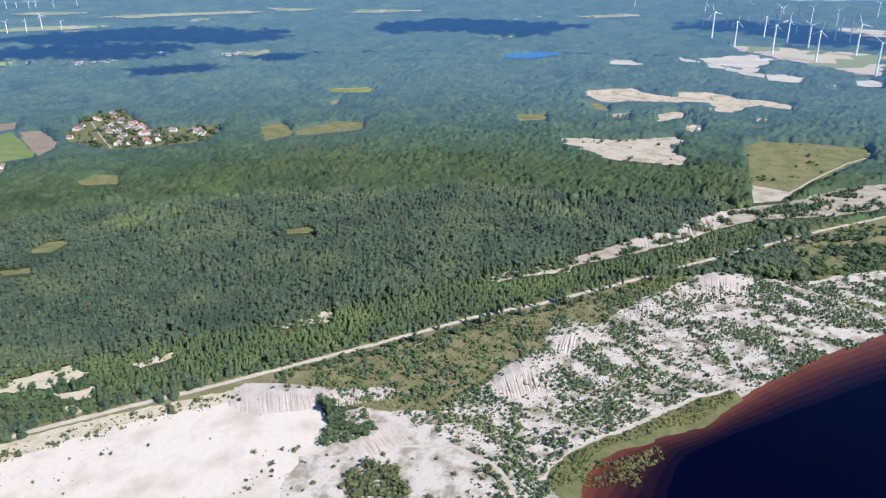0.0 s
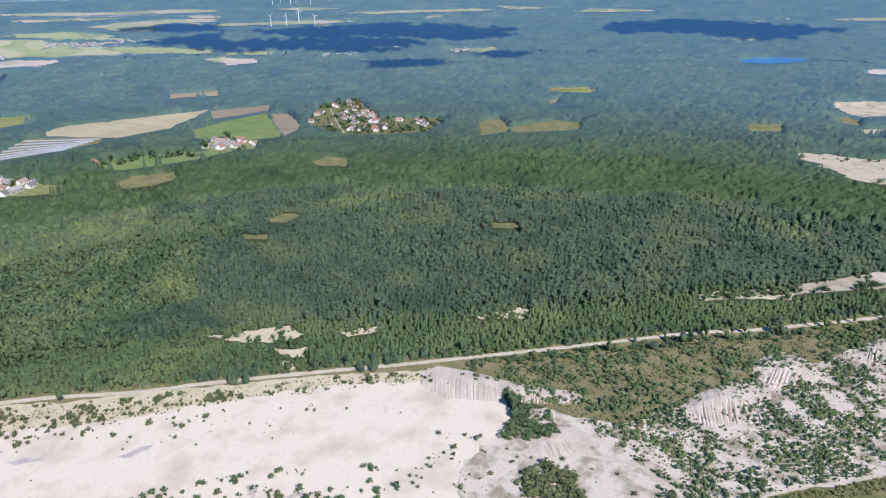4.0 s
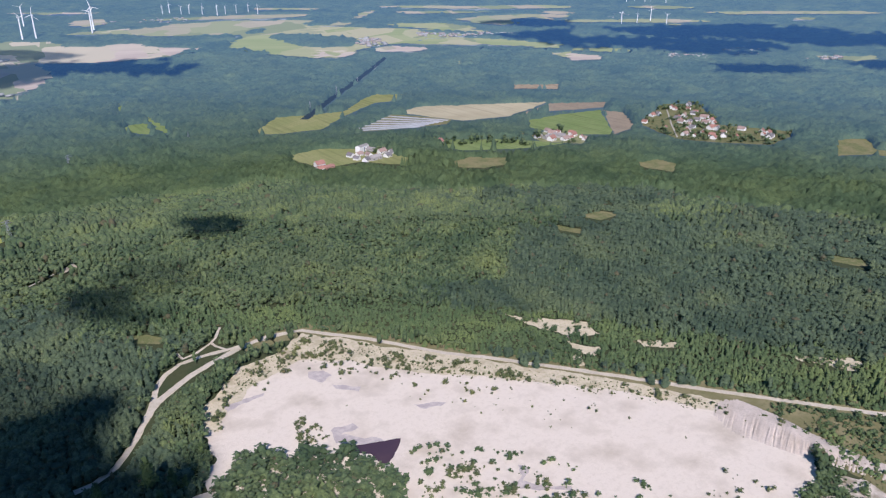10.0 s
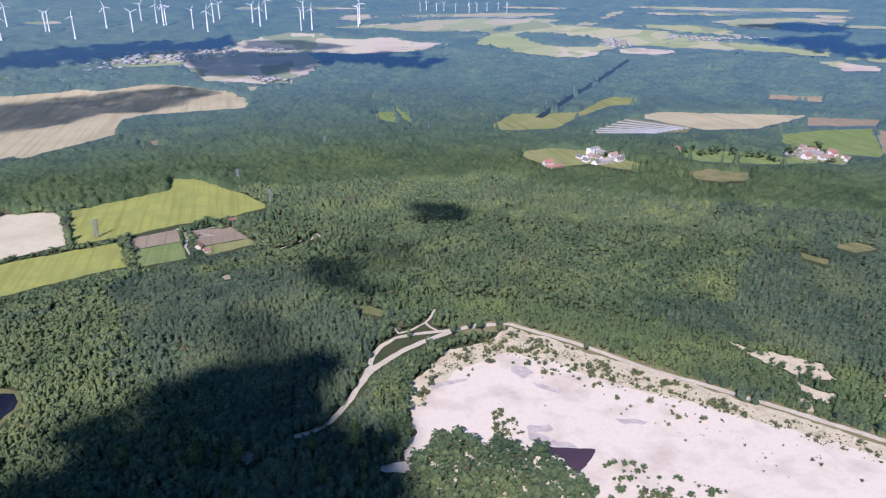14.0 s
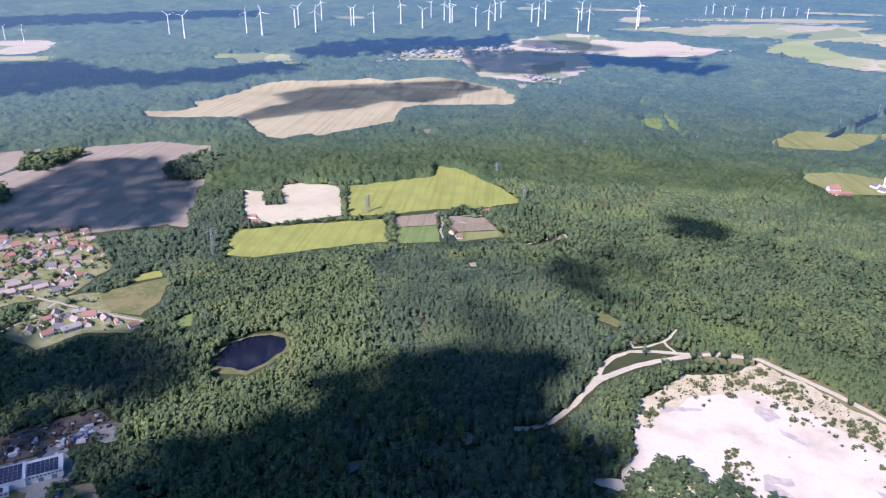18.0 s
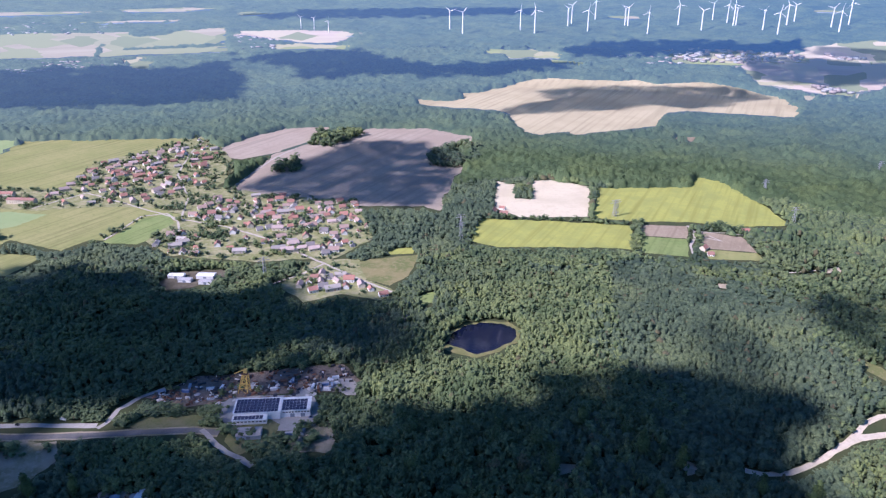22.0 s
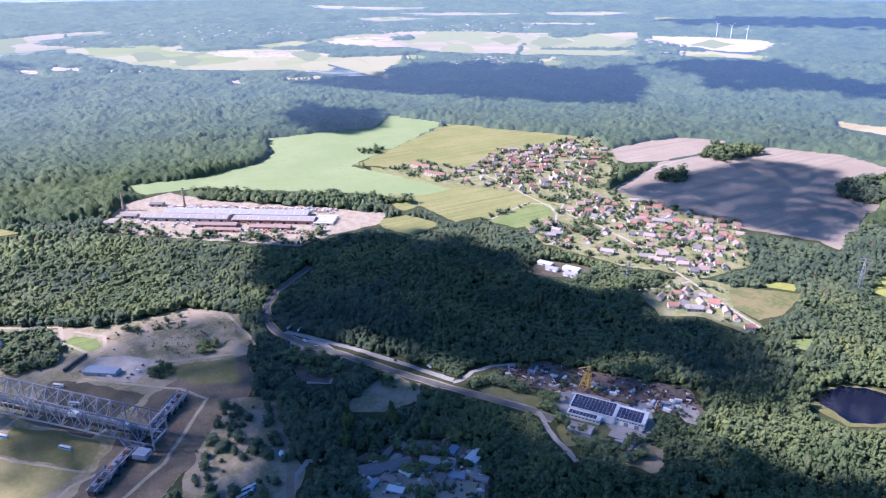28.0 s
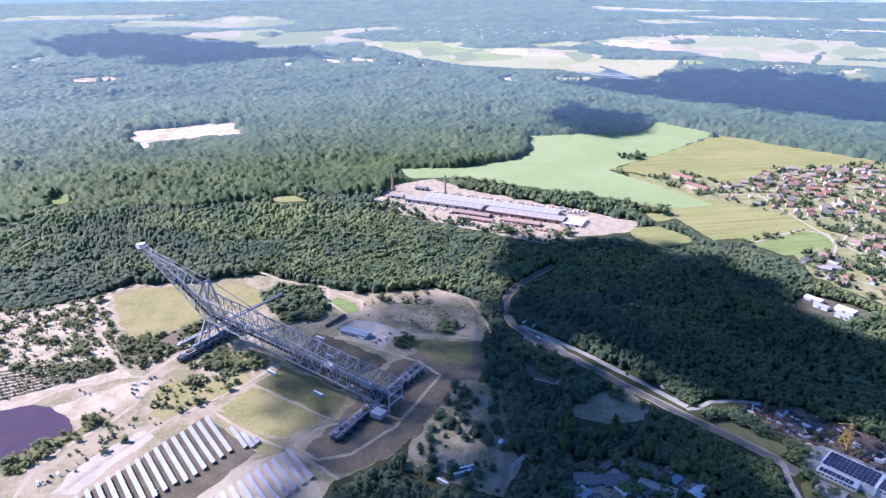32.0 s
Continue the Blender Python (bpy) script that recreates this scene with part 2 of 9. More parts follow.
def painted_haze(m, haze, glow, begin=2100.0, rise=1.75):
    """Haze painted as emission on far surfaces: grows with distance, shifts towards the sun."""
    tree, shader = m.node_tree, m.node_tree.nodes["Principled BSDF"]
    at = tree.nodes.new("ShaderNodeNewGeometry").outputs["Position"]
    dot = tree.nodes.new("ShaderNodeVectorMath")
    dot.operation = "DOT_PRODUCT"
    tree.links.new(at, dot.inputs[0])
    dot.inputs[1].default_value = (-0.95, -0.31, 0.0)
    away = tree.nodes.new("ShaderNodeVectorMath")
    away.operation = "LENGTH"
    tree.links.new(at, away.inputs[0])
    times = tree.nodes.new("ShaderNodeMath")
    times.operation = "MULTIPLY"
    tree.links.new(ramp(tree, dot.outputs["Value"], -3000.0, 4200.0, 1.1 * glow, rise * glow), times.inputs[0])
    clear_share = tree.nodes.new("ShaderNodeMath")  # share of the surface left clear of painted haze falls with distance
    clear_share.operation = "POWER"
    clear_share.inputs[0].default_value = 2.718
    tree.links.new(ramp(tree, away.outputs["Value"], begin, begin + 1300.0 * 4, 0.0, -4.0), clear_share.inputs[1])
    haze_share = tree.nodes.new("ShaderNodeMath")
    haze_share.operation = "SUBTRACT"
    haze_share.inputs[0].default_value = 1.0
    tree.links.new(clear_share.outputs[0], haze_share.inputs[1])
    tree.links.new(haze_share.outputs[0], times.inputs[1])
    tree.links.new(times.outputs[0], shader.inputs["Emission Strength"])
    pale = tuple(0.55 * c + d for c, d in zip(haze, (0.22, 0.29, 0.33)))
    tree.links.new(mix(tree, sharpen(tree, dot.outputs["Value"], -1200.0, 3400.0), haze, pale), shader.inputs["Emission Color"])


# FARLAND's bluish wood tone and the glow of all these lands are painted haze
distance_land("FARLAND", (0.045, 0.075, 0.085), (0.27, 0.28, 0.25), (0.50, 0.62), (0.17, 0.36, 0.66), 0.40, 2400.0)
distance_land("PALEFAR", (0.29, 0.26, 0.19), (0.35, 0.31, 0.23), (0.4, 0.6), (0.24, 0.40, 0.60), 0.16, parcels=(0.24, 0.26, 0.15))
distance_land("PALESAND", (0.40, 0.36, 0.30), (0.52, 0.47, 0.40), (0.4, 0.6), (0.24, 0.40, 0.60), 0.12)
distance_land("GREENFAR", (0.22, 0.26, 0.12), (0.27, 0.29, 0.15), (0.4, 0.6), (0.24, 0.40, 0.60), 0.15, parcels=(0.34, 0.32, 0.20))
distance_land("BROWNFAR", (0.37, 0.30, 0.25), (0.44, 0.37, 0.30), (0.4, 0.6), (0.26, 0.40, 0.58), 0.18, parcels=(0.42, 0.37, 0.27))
# FARWOODS and FARFLOOR: plain greens, their blue is haze painted as emission
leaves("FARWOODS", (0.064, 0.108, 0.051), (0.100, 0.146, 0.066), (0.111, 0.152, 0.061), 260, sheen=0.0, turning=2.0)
painted_haze(MATS["FARWOODS"], (0.07, 0.19, 0.47), 0.62, 1550.0, 0.75)
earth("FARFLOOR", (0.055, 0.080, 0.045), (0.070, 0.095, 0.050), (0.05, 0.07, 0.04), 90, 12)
painted_haze(MATS["FARFLOOR"], (0.07, 0.19, 0.47), 0.62, 1550.0, 0.75)
# the blue colour and glow stand in for reflected sky and haze
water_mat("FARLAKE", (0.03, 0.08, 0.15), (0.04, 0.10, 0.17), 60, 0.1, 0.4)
painted_haze(MATS["FARLAKE"], (0.08, 0.24, 0.52), 0.62, 1550.0, 0.75)
# the trees' shade in the cut lane is put into this near-black colour
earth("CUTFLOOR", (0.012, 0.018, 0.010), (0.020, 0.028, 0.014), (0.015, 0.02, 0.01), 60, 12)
painted_haze(MATS["CUTFLOOR"], (0.05, 0.14, 0.36), 0.50, 1550.0, 0.75)
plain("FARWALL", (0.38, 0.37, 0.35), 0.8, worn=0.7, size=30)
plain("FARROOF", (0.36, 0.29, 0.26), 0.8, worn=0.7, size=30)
# walls and roofs glow faintly blue: haze painted on, no lamps
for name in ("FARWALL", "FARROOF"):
    painted_haze(MATS[name], (0.22, 0.40, 0.64), 0.22)
plain("CLOUD", (0.85, 0.85, 0.85), 1.0, worn=0.97)

earth("SANDBANK", (0.600, 0.510, 0.425), (0.500, 0.420, 0.340), (0.400, 0.335, 0.270), 16, 2.2)
for name, colour, rough, metal in (
        ("WALL_WHITE", (0.80, 0.78, 0.74), 0.8, 0), ("WALL_CREAM", (0.62, 0.55, 0.42), 0.8, 0), ("WALL_GREY", (0.42, 0.40, 0.38), 0.8, 0),
        ("WALL_BRICK", (0.38, 0.22, 0.17), 0.85, 0), ("ROOF_RED", (0.40, 0.195, 0.145), 0.75, 0), ("ROOF_BROWN", (0.41, 0.285, 0.235), 0.8, 0),
        ("ROOF_GREY", (0.39, 0.355, 0.325), 0.7, 0), ("ROOF_SLATE", (0.20, 0.185, 0.18), 0.6, 0), ("ROOF_PINK", (0.52, 0.40, 0.36), 0.8, 0),
        ("SHEET_WHITE", (0.75, 0.75, 0.74), 0.45, 0.1), ("ROOF_LILAC", (0.40, 0.395, 0.405), 0.6, 0.1), ("ROOF_TAUPE", (0.36, 0.325, 0.30), 0.8, 0), ("SHEET_BLUE", (0.30, 0.36, 0.43), 0.45, 0.2), ("GLASS_DARK", (0.03, 0.035, 0.045), 0.12, 0),
        ("PANEL", (0.035, 0.045, 0.085), 0.18, 0.0), ("PANEL_FRAME", (0.60, 0.62, 0.64), 0.35, 0.6), ("STEEL_PALE", (0.40, 0.41, 0.43), 0.5, 0.3),
        ("STEEL_BLUE", (0.21, 0.25, 0.31), 0.55, 0.3), ("STEEL_DARK", (0.055, 0.06, 0.075), 0.7, 0.2), ("RUST", (0.21, 0.105, 0.065), 0.9, 0.1),
        ("YELLOW_PAINT", (0.62, 0.40, 0.10), 0.6, 0), ("CONCRETE", (0.42, 0.40, 0.37), 0.9, 0), ("CHIMNEY_BRICK", (0.48, 0.35, 0.25), 0.9, 0),
        ("TURBINE_WHITE", (0.85, 0.86, 0.87), 0.4, 0), ("CAR_WHITE", (0.78, 0.78, 0.77), 0.3, 0), ("CAR_RED", (0.38, 0.05, 0.045), 0.3, 0),
        ("CAR_BLUE", (0.07, 0.14, 0.30), 0.3, 0), ("CAR_DARK", (0.04, 0.045, 0.05), 0.3, 0), ("CAR_SILVER", (0.48, 0.49, 0.50), 0.3, 0.4),
        ("BUS_BLUE", (0.20, 0.42, 0.58), 0.35, 0), ("TYRE", (0.02, 0.02, 0.02), 0.9, 0), ("WOOD", (0.30, 0.20, 0.12), 0.85, 0),
        ("PALLET", (0.66, 0.60, 0.54), 0.85, 0), ("BRICK_STACK", (0.48, 0.26, 0.19), 0.85, 0), ("TARP", (0.12, 0.20, 0.36), 0.6, 0)):
    plain(name, colour, rough, metal, 0.82, 1.6, own=name in ("ROOF_RED", "ROOF_BROWN", "ROOF_GREY", "ROOF_PINK"))



# ---- the land: one sheet, bent up past NEAR to fit the camera's view ----
NEAR, RIM = 2600.0, 4850.0


def place(x, y, z=0.0):
    """Land past NEAR is squeezed towards RIM and raised along the camera's sight lines."""
    r = np.maximum(np.hypot(x, y), 1.0)
    k = np.where(r > NEAR, (1 + NEAR / (RIM - NEAR)) / (1 + r / (RIM - NEAR)), 1.0)
    return np.stack([x * k, y * k, EYE.z * (1 - k) + z * k], -1)


def mesh_of(name, co, faces, mat, smooth=False):
    """A mesh from arrays of corners and of faces with the same number of corners each."""
    me = bpy.data.meshes.new(name)
    co, faces = np.asarray(co, np.float32), np.asarray(faces, np.int32)
    me.vertices.add(len(co))
    me.vertices.foreach_set("co", co.ravel())
    me.loops.add(faces.size)
    me.loops.foreach_set("vertex_index", faces.ravel())
    me.polygons.add(len(faces))
    me.polygons.foreach_set("loop_start", np.arange(0, faces.size, faces.shape[1], dtype=np.int32))
    if smooth:
        me.polygons.foreach_set("use_smooth", np.ones(len(faces), bool))
    me.update(calc_edges=True)
    me.materials.append(MATS[mat])
    return me


def grid_faces(rows, columns):
    i = np.arange(rows - 1)[:, None] * columns + np.arange(columns - 1)
    return np.stack([i, i + 1, i + columns + 1, i + columns], -1).reshape(-1, 4)


ring = np.concatenate([np.linspace(0, NEAR, 60), NEAR * (1 + np.geomspace(0.02, 40, 70))])
round_about = np.linspace(0, 2 * np.pi, 361)
rr, aa = np.meshgrid(ring, round_about, indexing="ij")
land = place((-np.sin(aa) * rr).ravel(), (np.cos(aa) * rr).ravel(), -0.08)
near_faces = grid_faces(60, 361)
ground = new("ground", mesh_of("ground", land, near_faces, "FLOOR", True))
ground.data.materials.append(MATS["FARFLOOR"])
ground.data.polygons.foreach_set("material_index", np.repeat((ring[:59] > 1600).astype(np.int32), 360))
tagged(ground, "dark mossy forest floor between the trees", "ground", kind="structure")
far_rows = np.arange(59, 130)
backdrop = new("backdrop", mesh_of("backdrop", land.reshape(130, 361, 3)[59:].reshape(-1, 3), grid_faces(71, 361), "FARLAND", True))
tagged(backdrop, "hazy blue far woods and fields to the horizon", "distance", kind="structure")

OPEN = []  # outlines where no forest stands: (corners, margin)


def rough_edge(points, wobble, close=True):
    """The outline with more corners, its edges a little uneven."""
    pts = np.array(points, float)
    out, count = [], len(pts)
    for i in range(count if close else count - 1):
        a, b = pts[i], pts[(i + 1) % count]
        length = np.hypot(*(b - a))
        far = max(1.0, np.hypot(*a) / 900)
        steps = max(1, min(60, int(length / (4.0 * far))))
        for s in range(steps):
            p = a + (b - a) * s / steps
            big = far * 19
            n = far * (noise.noise_vector((p[0] / big, p[1] / big, 0.3)) + 0.5 * noise.noise_vector((p[0] * 3 / big, p[1] * 3 / big, 4.3)))
            out.append(p + wobble * np.array([n[0], n[1]]))
    if not close:
        out.append(pts[-1])
    return np.array(out)


def inside(x, y, corners):
    """Which points lie within the outline."""
    hit = np.zeros(len(x), bool)
    c = np.asarray(corners, float)
    box = (x >= c[:, 0].min()) & (x <= c[:, 0].max()) & (y >= c[:, 1].min()) & (y <= c[:, 1].max())
    if not box.any():
        return hit
    px, py = x[box], y[box]
    h = np.zeros(len(px), bool)
    x0, y0 = c[-1]
    for x1, y1 in c:
        if y0 != y1:
            h ^= ((y1 > py) != (y0 > py)) & (px < (x0 - x1) * (py - y1) / (y0 - y1) + x1)
        x0, y0 = x1, y1
    hit[box] = h
    return hit


def edge_distance(x, y, corners, close=True):
    c = np.asarray(corners, float)
    best = np.full(len(x), 1e9)
    for i in range(len(c) if close else len(c) - 1):
        a, d = c[i], c[(i + 1) % len(c)] - c[i]
        s = np.clip(((x - a[0]) * d[0] + (y - a[1]) * d[1]) / max(1e-9, d @ d), 0, 1)
        best = np.minimum(best, np.hypot(x - a[0] - s * d[0], y - a[1] - s * d[1]))
    return best


LAYER = [0.0]


def sheet(name, mat, outline, lift):
    """A flat piece of land with the given outline, cut up where it lies far off so that it follows the land."""
    from mathutils.geometry import tessellate_polygon
    bm = bmesh.new()
    verts = [bm.verts.new((p[0], p[1], 0)) for p in outline]
    for tri in tessellate_polygon([[Vector((p[0], p[1], 0)) for p in outline]]):
        try:
            bm.faces.new([verts[i] for i in tri])
        except ValueError:
            pass
    if np.hypot(outline[:, 0], outline[:, 1]).max() > 2400:
        for _ in range(5):
            long = [e for e in bm.edges if e.calc_length() > 0.05 * max(2000.0, e.verts[0].co.length)]
            if not long:
                break
            bmesh.ops.subdivide_edges(bm, edges=long, cuts=1)
            bmesh.ops.triangulate(bm, faces=[f for f in bm.faces if len(f.verts) > 3])
    for f in bm.faces:
        f.normal_update()
        if f.normal.z < 0:
            f.normal_flip()
    flat = np.array([v.co[:2] for v in bm.verts])
    for v, co in zip(bm.verts, place(flat[:, 0], flat[:, 1], lift + np.maximum(0, np.hypot(flat[:, 0], flat[:, 1]) - 2500) * 0.001)):
        v.co = co
    me = bpy.data.meshes.new(name)
    bm.to_mesh(me)
    bm.free()
    me.materials.append(MATS[mat])
    return new(name, me)


def patch(name, mat, points, wobble, label):
    outline = rough_edge(points, wobble)
    OPEN.append((outline, 1.0))
    LAYER[0] += 0.001
    ob = sheet(name, mat, outline, 0.05 + LAYER[0])
    return tagged(ob, label, name.replace("_", " "), kind="structure")


def water(name, mat, points, wobble, label, level=0.35):
    outline = rough_edge(points, wobble)
    OPEN.append((outline, 3.0))
    ob = sheet(name, mat, outline, level)
    return tagged(ob, label, "water", kind="structure")


def track(name, mat, points, width, label):
    """A strip along the points, with uneven verges."""
    line = rough_edge(points, 1.0, False)
    sandy = mat in ("TRACK", "SITETRACK")
    OPEN.append((line, -0.5 * width - (2.5 if sandy else 2.5 if mat in ("ASPHALT", "PAVED") else 1.0)))
    if mat == "TRACK" and width > 4.5:
        strip("verge", "CREAM", line, 1.25 * width, 0.055 + LAYER[0], "sandy verge of a track")
    if "forest edge" in label and mat == "TRACK":
        strip("verge", "HEATH", line, 40.0, 0.02, "brown heath beside a track")
    if mat == "ASPHALT":
        strip("verge", "SITE", line, 12.0, 0.055 + LAYER[0], "pale sandy verge of a road")
    LAYER[0] += 0.001
    return tagged(strip(name, mat, line, width, 0.06 + LAYER[0], label), label, "track" if "track" in name else name, kind="structure")


def strip(name, mat, line, width, lift, label):
    d = np.gradient(line, axis=0)
    d /= np.maximum(1e-6, np.hypot(d[:, 0], d[:, 1]))[:, None]
    side = np.stack([-d[:, 1], d[:, 0]], 1)
    wide = np.array([0.5 * width * (1 + 0.25 * noise.noise((p[0] / 14, p[1] / 14, 0))) for p in line])[:, None]
    left, right = line + side * wide, line - side * wide
    both = np.stack([left, right], 1).reshape(-1, 2)
    co = place(both[:, 0], both[:, 1], lift)
    i = np.arange(len(line) - 1) * 2
    me = mesh_of(name, co, np.stack([i, i + 1, i + 3, i + 2], 1)[:, ::-1], mat)
    return tagged(new(name, me), label, "verge", kind="structure")


patch("meadow", "MEADOW", [(-1375, 676), (-1225, 778), (-1064, 860), (-911, 835), (-829, 787), (-872, 761), (-952, 780), (-930, 693), (-1073, 637), (-1061, 582), (-1159, 584), (-1241, 601)], 3, "rough grass between fields below a village")
patch("sand_pit", "SAND", [(110, 505), (128, 527), (128, 566), (135, 598), (152, 619), (175, 644), (203, 665), (247, 671), (279, 682), (312, 662), (348, 599), (393, 554), (430, 501), (473, 457), (511, 410), (541, 360), (572, 313), (594, 264), (571, 232), (548, 214), (514, 190), (511, 141), (489, 110), (460, 91), (392, 74), (316, 241), (202, 365), (104, 447)], 6, "bright pale pink sand floor of an old open pit")
patch("sand_rim", "CREAM", [(130, 575), (135, 598), (152, 619), (175, 644), (203, 665), (248, 673), (286, 697), (315, 669), (355, 609), (398, 560), (438, 510), (477, 461), (514, 413), (546, 363), (576, 315), (595, 270), (556, 309), (499, 400), (417, 485), (346, 551), (299, 612), (260, 641), (210, 628), (171, 603), (141, 565)], 5, "cream sandy rim of a pit with dry grass")
patch("silt_patch", "SILT", [(160, 604), (178, 606), (203, 605), (199, 598), (176, 595), (158, 589)], 5, "dark silt streak on pale sand")
patch("silt_patch", "SILT", [(257, 614), (270, 609), (275, 593), (259, 587), (253, 600)], 5, "dark silt patch on pale sand")
patch("silt_patch", "SILT", [(267, 578), (288, 557), (282, 552), (267, 567)], 5, "dark silt patch on pale sand")
patch("silt_patch", "SILT", [(230, 507), (251, 504), (253, 496), (236, 497), (247, 476), (263, 472), (265, 466), (243, 469), (226, 489)], 5, "dark silt patch on pale sand")
patch("silt_patch", "SILT", [(318, 498), (342, 483), (335, 479), (318, 488)], 5, "dark silt streak on pale sand")
patch("silt_patch", "SILT", [(343, 368), (347, 360), (330, 347), (346, 329), (360, 323), (357, 317), (334, 330), (320, 345)], 5, "dark wet streak on pale sand")
patch("sand_clearing", "SANDB", [(-34, 537), (-28, 543), (-12, 542), (-16, 533), (-25, 524)], 2, "small pale clearing in dark forest")
patch("sand_clearing", "SITE", [(-136, 487), (-113, 497), (-115, 485), (-123, 476)], 2, "small pale clearing in dark forest")
patch("sand_clearing", "SAND", [(82, 492), (102, 492), (113, 491), (118, 504), (115, 519), (127, 524), (145, 521), (146, 510), (127, 509), (113, 474), (90, 480)], 3, "pale sandy hollow at a pit")
patch("dune_slope", "DUNE", [(499, 207), (553, 204), (579, 159), (600, 111), (652, 71), (741, 1), (849, -82), (960, -182), (980, -270), (968, -335), (1032, -466), (1075, -583), (898, -535), (755, -364), (680, -273), (630, -222), (596, -188), (549, -116), (511, -78), (465, -53), (403, -34), (378, 103), (384, 193), (457, 223)], 8, "pale sandy slope dotted with pine scrub above the lake")
patch("heath", "HEATH", [(587, 319), (615, 301), (643, 266), (679, 219), (718, 171), (665, 153), (615, 218), (584, 241), (581, 262), (583, 294)], 4, "brown heath below a sand track")
patch("heath", "HEATH", [(603, 261), (657, 211), (711, 145), (782, 58), (859, -47), (957, -167), (982, -248), (936, -164), (835, -82), (714, 0), (629, 68), (580, 107), (562, 155), (567, 208)], 6, "olive-brown grassy heath with scattered young pines")
patch("sand_bank", "SANDB", [(903, 94), (992, -7), (1082, -99), (1147, -190), (1288, -297), (1359, -422), (1467, -535), (1530, -649), (1681, -857), (1453, -773), (1354, -585), (1285, -478), (1244, -336), (1135, -216), (1041, -118), (961, -8), (891, 84)], 4, "eroded bright sand bank cut into the forest")
patch("sand_clearing", "CREAM", [(710, 338), (730, 320), (761, 291), (762, 278), (739, 272), (708, 319)], 5, "small bright sand clearing among young pines")
patch("sand_clearing", "CREAM", [(519, 601), (528, 573), (553, 558), (585, 522), (573, 489), (546, 506), (533, 493), (553, 468), (534, 459), (525, 470), (506, 451), (501, 457), (524, 485), (540, 514), (522, 557)], 5, "small bright sand clearing among young pines")
patch("sand_clearing", "CREAM", [(601, 456), (635, 424), (621, 418), (596, 442)], 5, "small bright sand clearing among young pines")
patch("sand_clearing", "CREAM", [(901, 101), (937, 66), (953, 26), (969, -16), (948, -17), (932, 24), (915, 63), (890, 96)], 4, "narrow bright sand bank among young pines")
patch("quarry", "SANDQ", [(1803, 39), (1850, 8), (1841, -93), (1911, -285), (1865, -299), (1780, -253), (1615, -276), (1606, -198), (1637, -106), (1740, -35)], 13, "open gravel quarry with bright tan sand")
patch("dry_meadow", "DRY", [(1812, -432), (1898, -480), (1890, -614), (1867, -732), (1789, -723), (1501, -491), (1422, -438), (1458, -372)], 4, "dry brownish meadow at the edge of the forest")
patch("sand_clearing", "SANDQ", [(1466, -372), (1445, -412), (1423, -444), (1363, -403), (1339, -352)], 3, "bright sand beside a track")
patch("dry_meadow", "DRY", [(1103, -355), (1234, -480), (1294, -563), (1409, -734), (1102, -611), (1032, -466), (982, -361), (1034, -361)], 5, "brownish scrub plain with young pines")
patch("forest_glade", "DRY", [(1835, 864), (1909, 819), (1803, 742), (1963, 666), (1961, 583), (1858, 566), (1772, 666), (1747, 728), (1670, 770)], 3, "yellowish grassy glade in the forest")
patch("forest_glade", "MEADOW", [(2117, 165), (2201, 67), (2090, 66), (2058, 143)], 3, "green glade in the forest")
patch("forest_glade", "DRY", [(800, 803), (820, 762), (806, 739), (790, 779)], 2, "yellowish grassy glade in the forest")
patch("forest_glade", "DRY", [(865, 816), (918, 809), (934, 776), (879, 776)], 2, "yellowish grassy glade in the forest")
patch("forest_glade", "DRY", [(1038, 472), (1069, 415), (1042, 402), (1023, 445)], 2, "yellowish grassy glade in the forest")
patch("forest_glade", "MEADOW", [(2537, 909), (2625, 747), (2490, 720), (2466, 852)], 2, "pale glade among far trees")
patch("meadow", "MEADOW", [(641, 1789), (784, 1966), (877, 1941), (993, 1935), (1130, 2076), (1235, 2165), (1325, 2088), (1223, 1998), (1144, 2009), (937, 1846), (829, 1737), (719, 1740)], 3, "narrow yellow-green meadow between woods")
patch("greenhouse_field", "DRY", [(864, 1652), (979, 1727), (1085, 1810), (1140, 1740), (1191, 1641), (1136, 1593), (987, 1621)], 2, "olive field below rows of white sheeting")
patch("stubble_field", "STUBBLE", [(1119, 1816), (1228, 1872), (1395, 1796), (1627, 1696), (1493, 1633), (1355, 1580), (1206, 1607)], 3, "pale yellow stubble field")
patch("stubble_field", "SOIL", [(1404, 1585), (1604, 1672), (1793, 1583), (1717, 1508), (1527, 1566)], 3, "brownish ploughed strip")
patch("meadow", "GREEN", [(1353, 1503), (1476, 1512), (1655, 1495), (1419, 1227), (1362, 1266), (1315, 1324), (1302, 1422)], 3, "fresh green meadow beside a hamlet")
patch("ploughed_field", "SOIL", [(1658, 1492), (1680, 1423), (1548, 1263), (1424, 1231)], 2, "bare brown field corner")
patch("meadow", "GREEN", [(965, 1415), (1039, 1434), (1158, 1350), (1241, 1229), (1125, 1248), (988, 1319)], 3, "long green meadow behind a hamlet")
patch("meadow", "MEADOW", [(632, 1513), (714, 1536), (822, 1459), (858, 1295), (805, 1282), (738, 1364), (642, 1365), (622, 1462)], 3, "pale green meadow round a farm")
patch("stubble_field", "DRY", [(879, 1258), (966, 1258), (1031, 1203), (999, 1156), (932, 1162), (894, 1194)], 3, "dry yellow field at the forest edge")
patch("forest_glade", "DRY", [(1230, 1000), (1303, 993), (1307, 929), (1238, 903), (1223, 953)], 3, "yellow glade in the forest")
patch("stubble_field", "SOIL", [(1768, 2053), (1930, 1952), (1834, 1869), (1712, 1973)], 2, "small pinkish bare field in the woods")
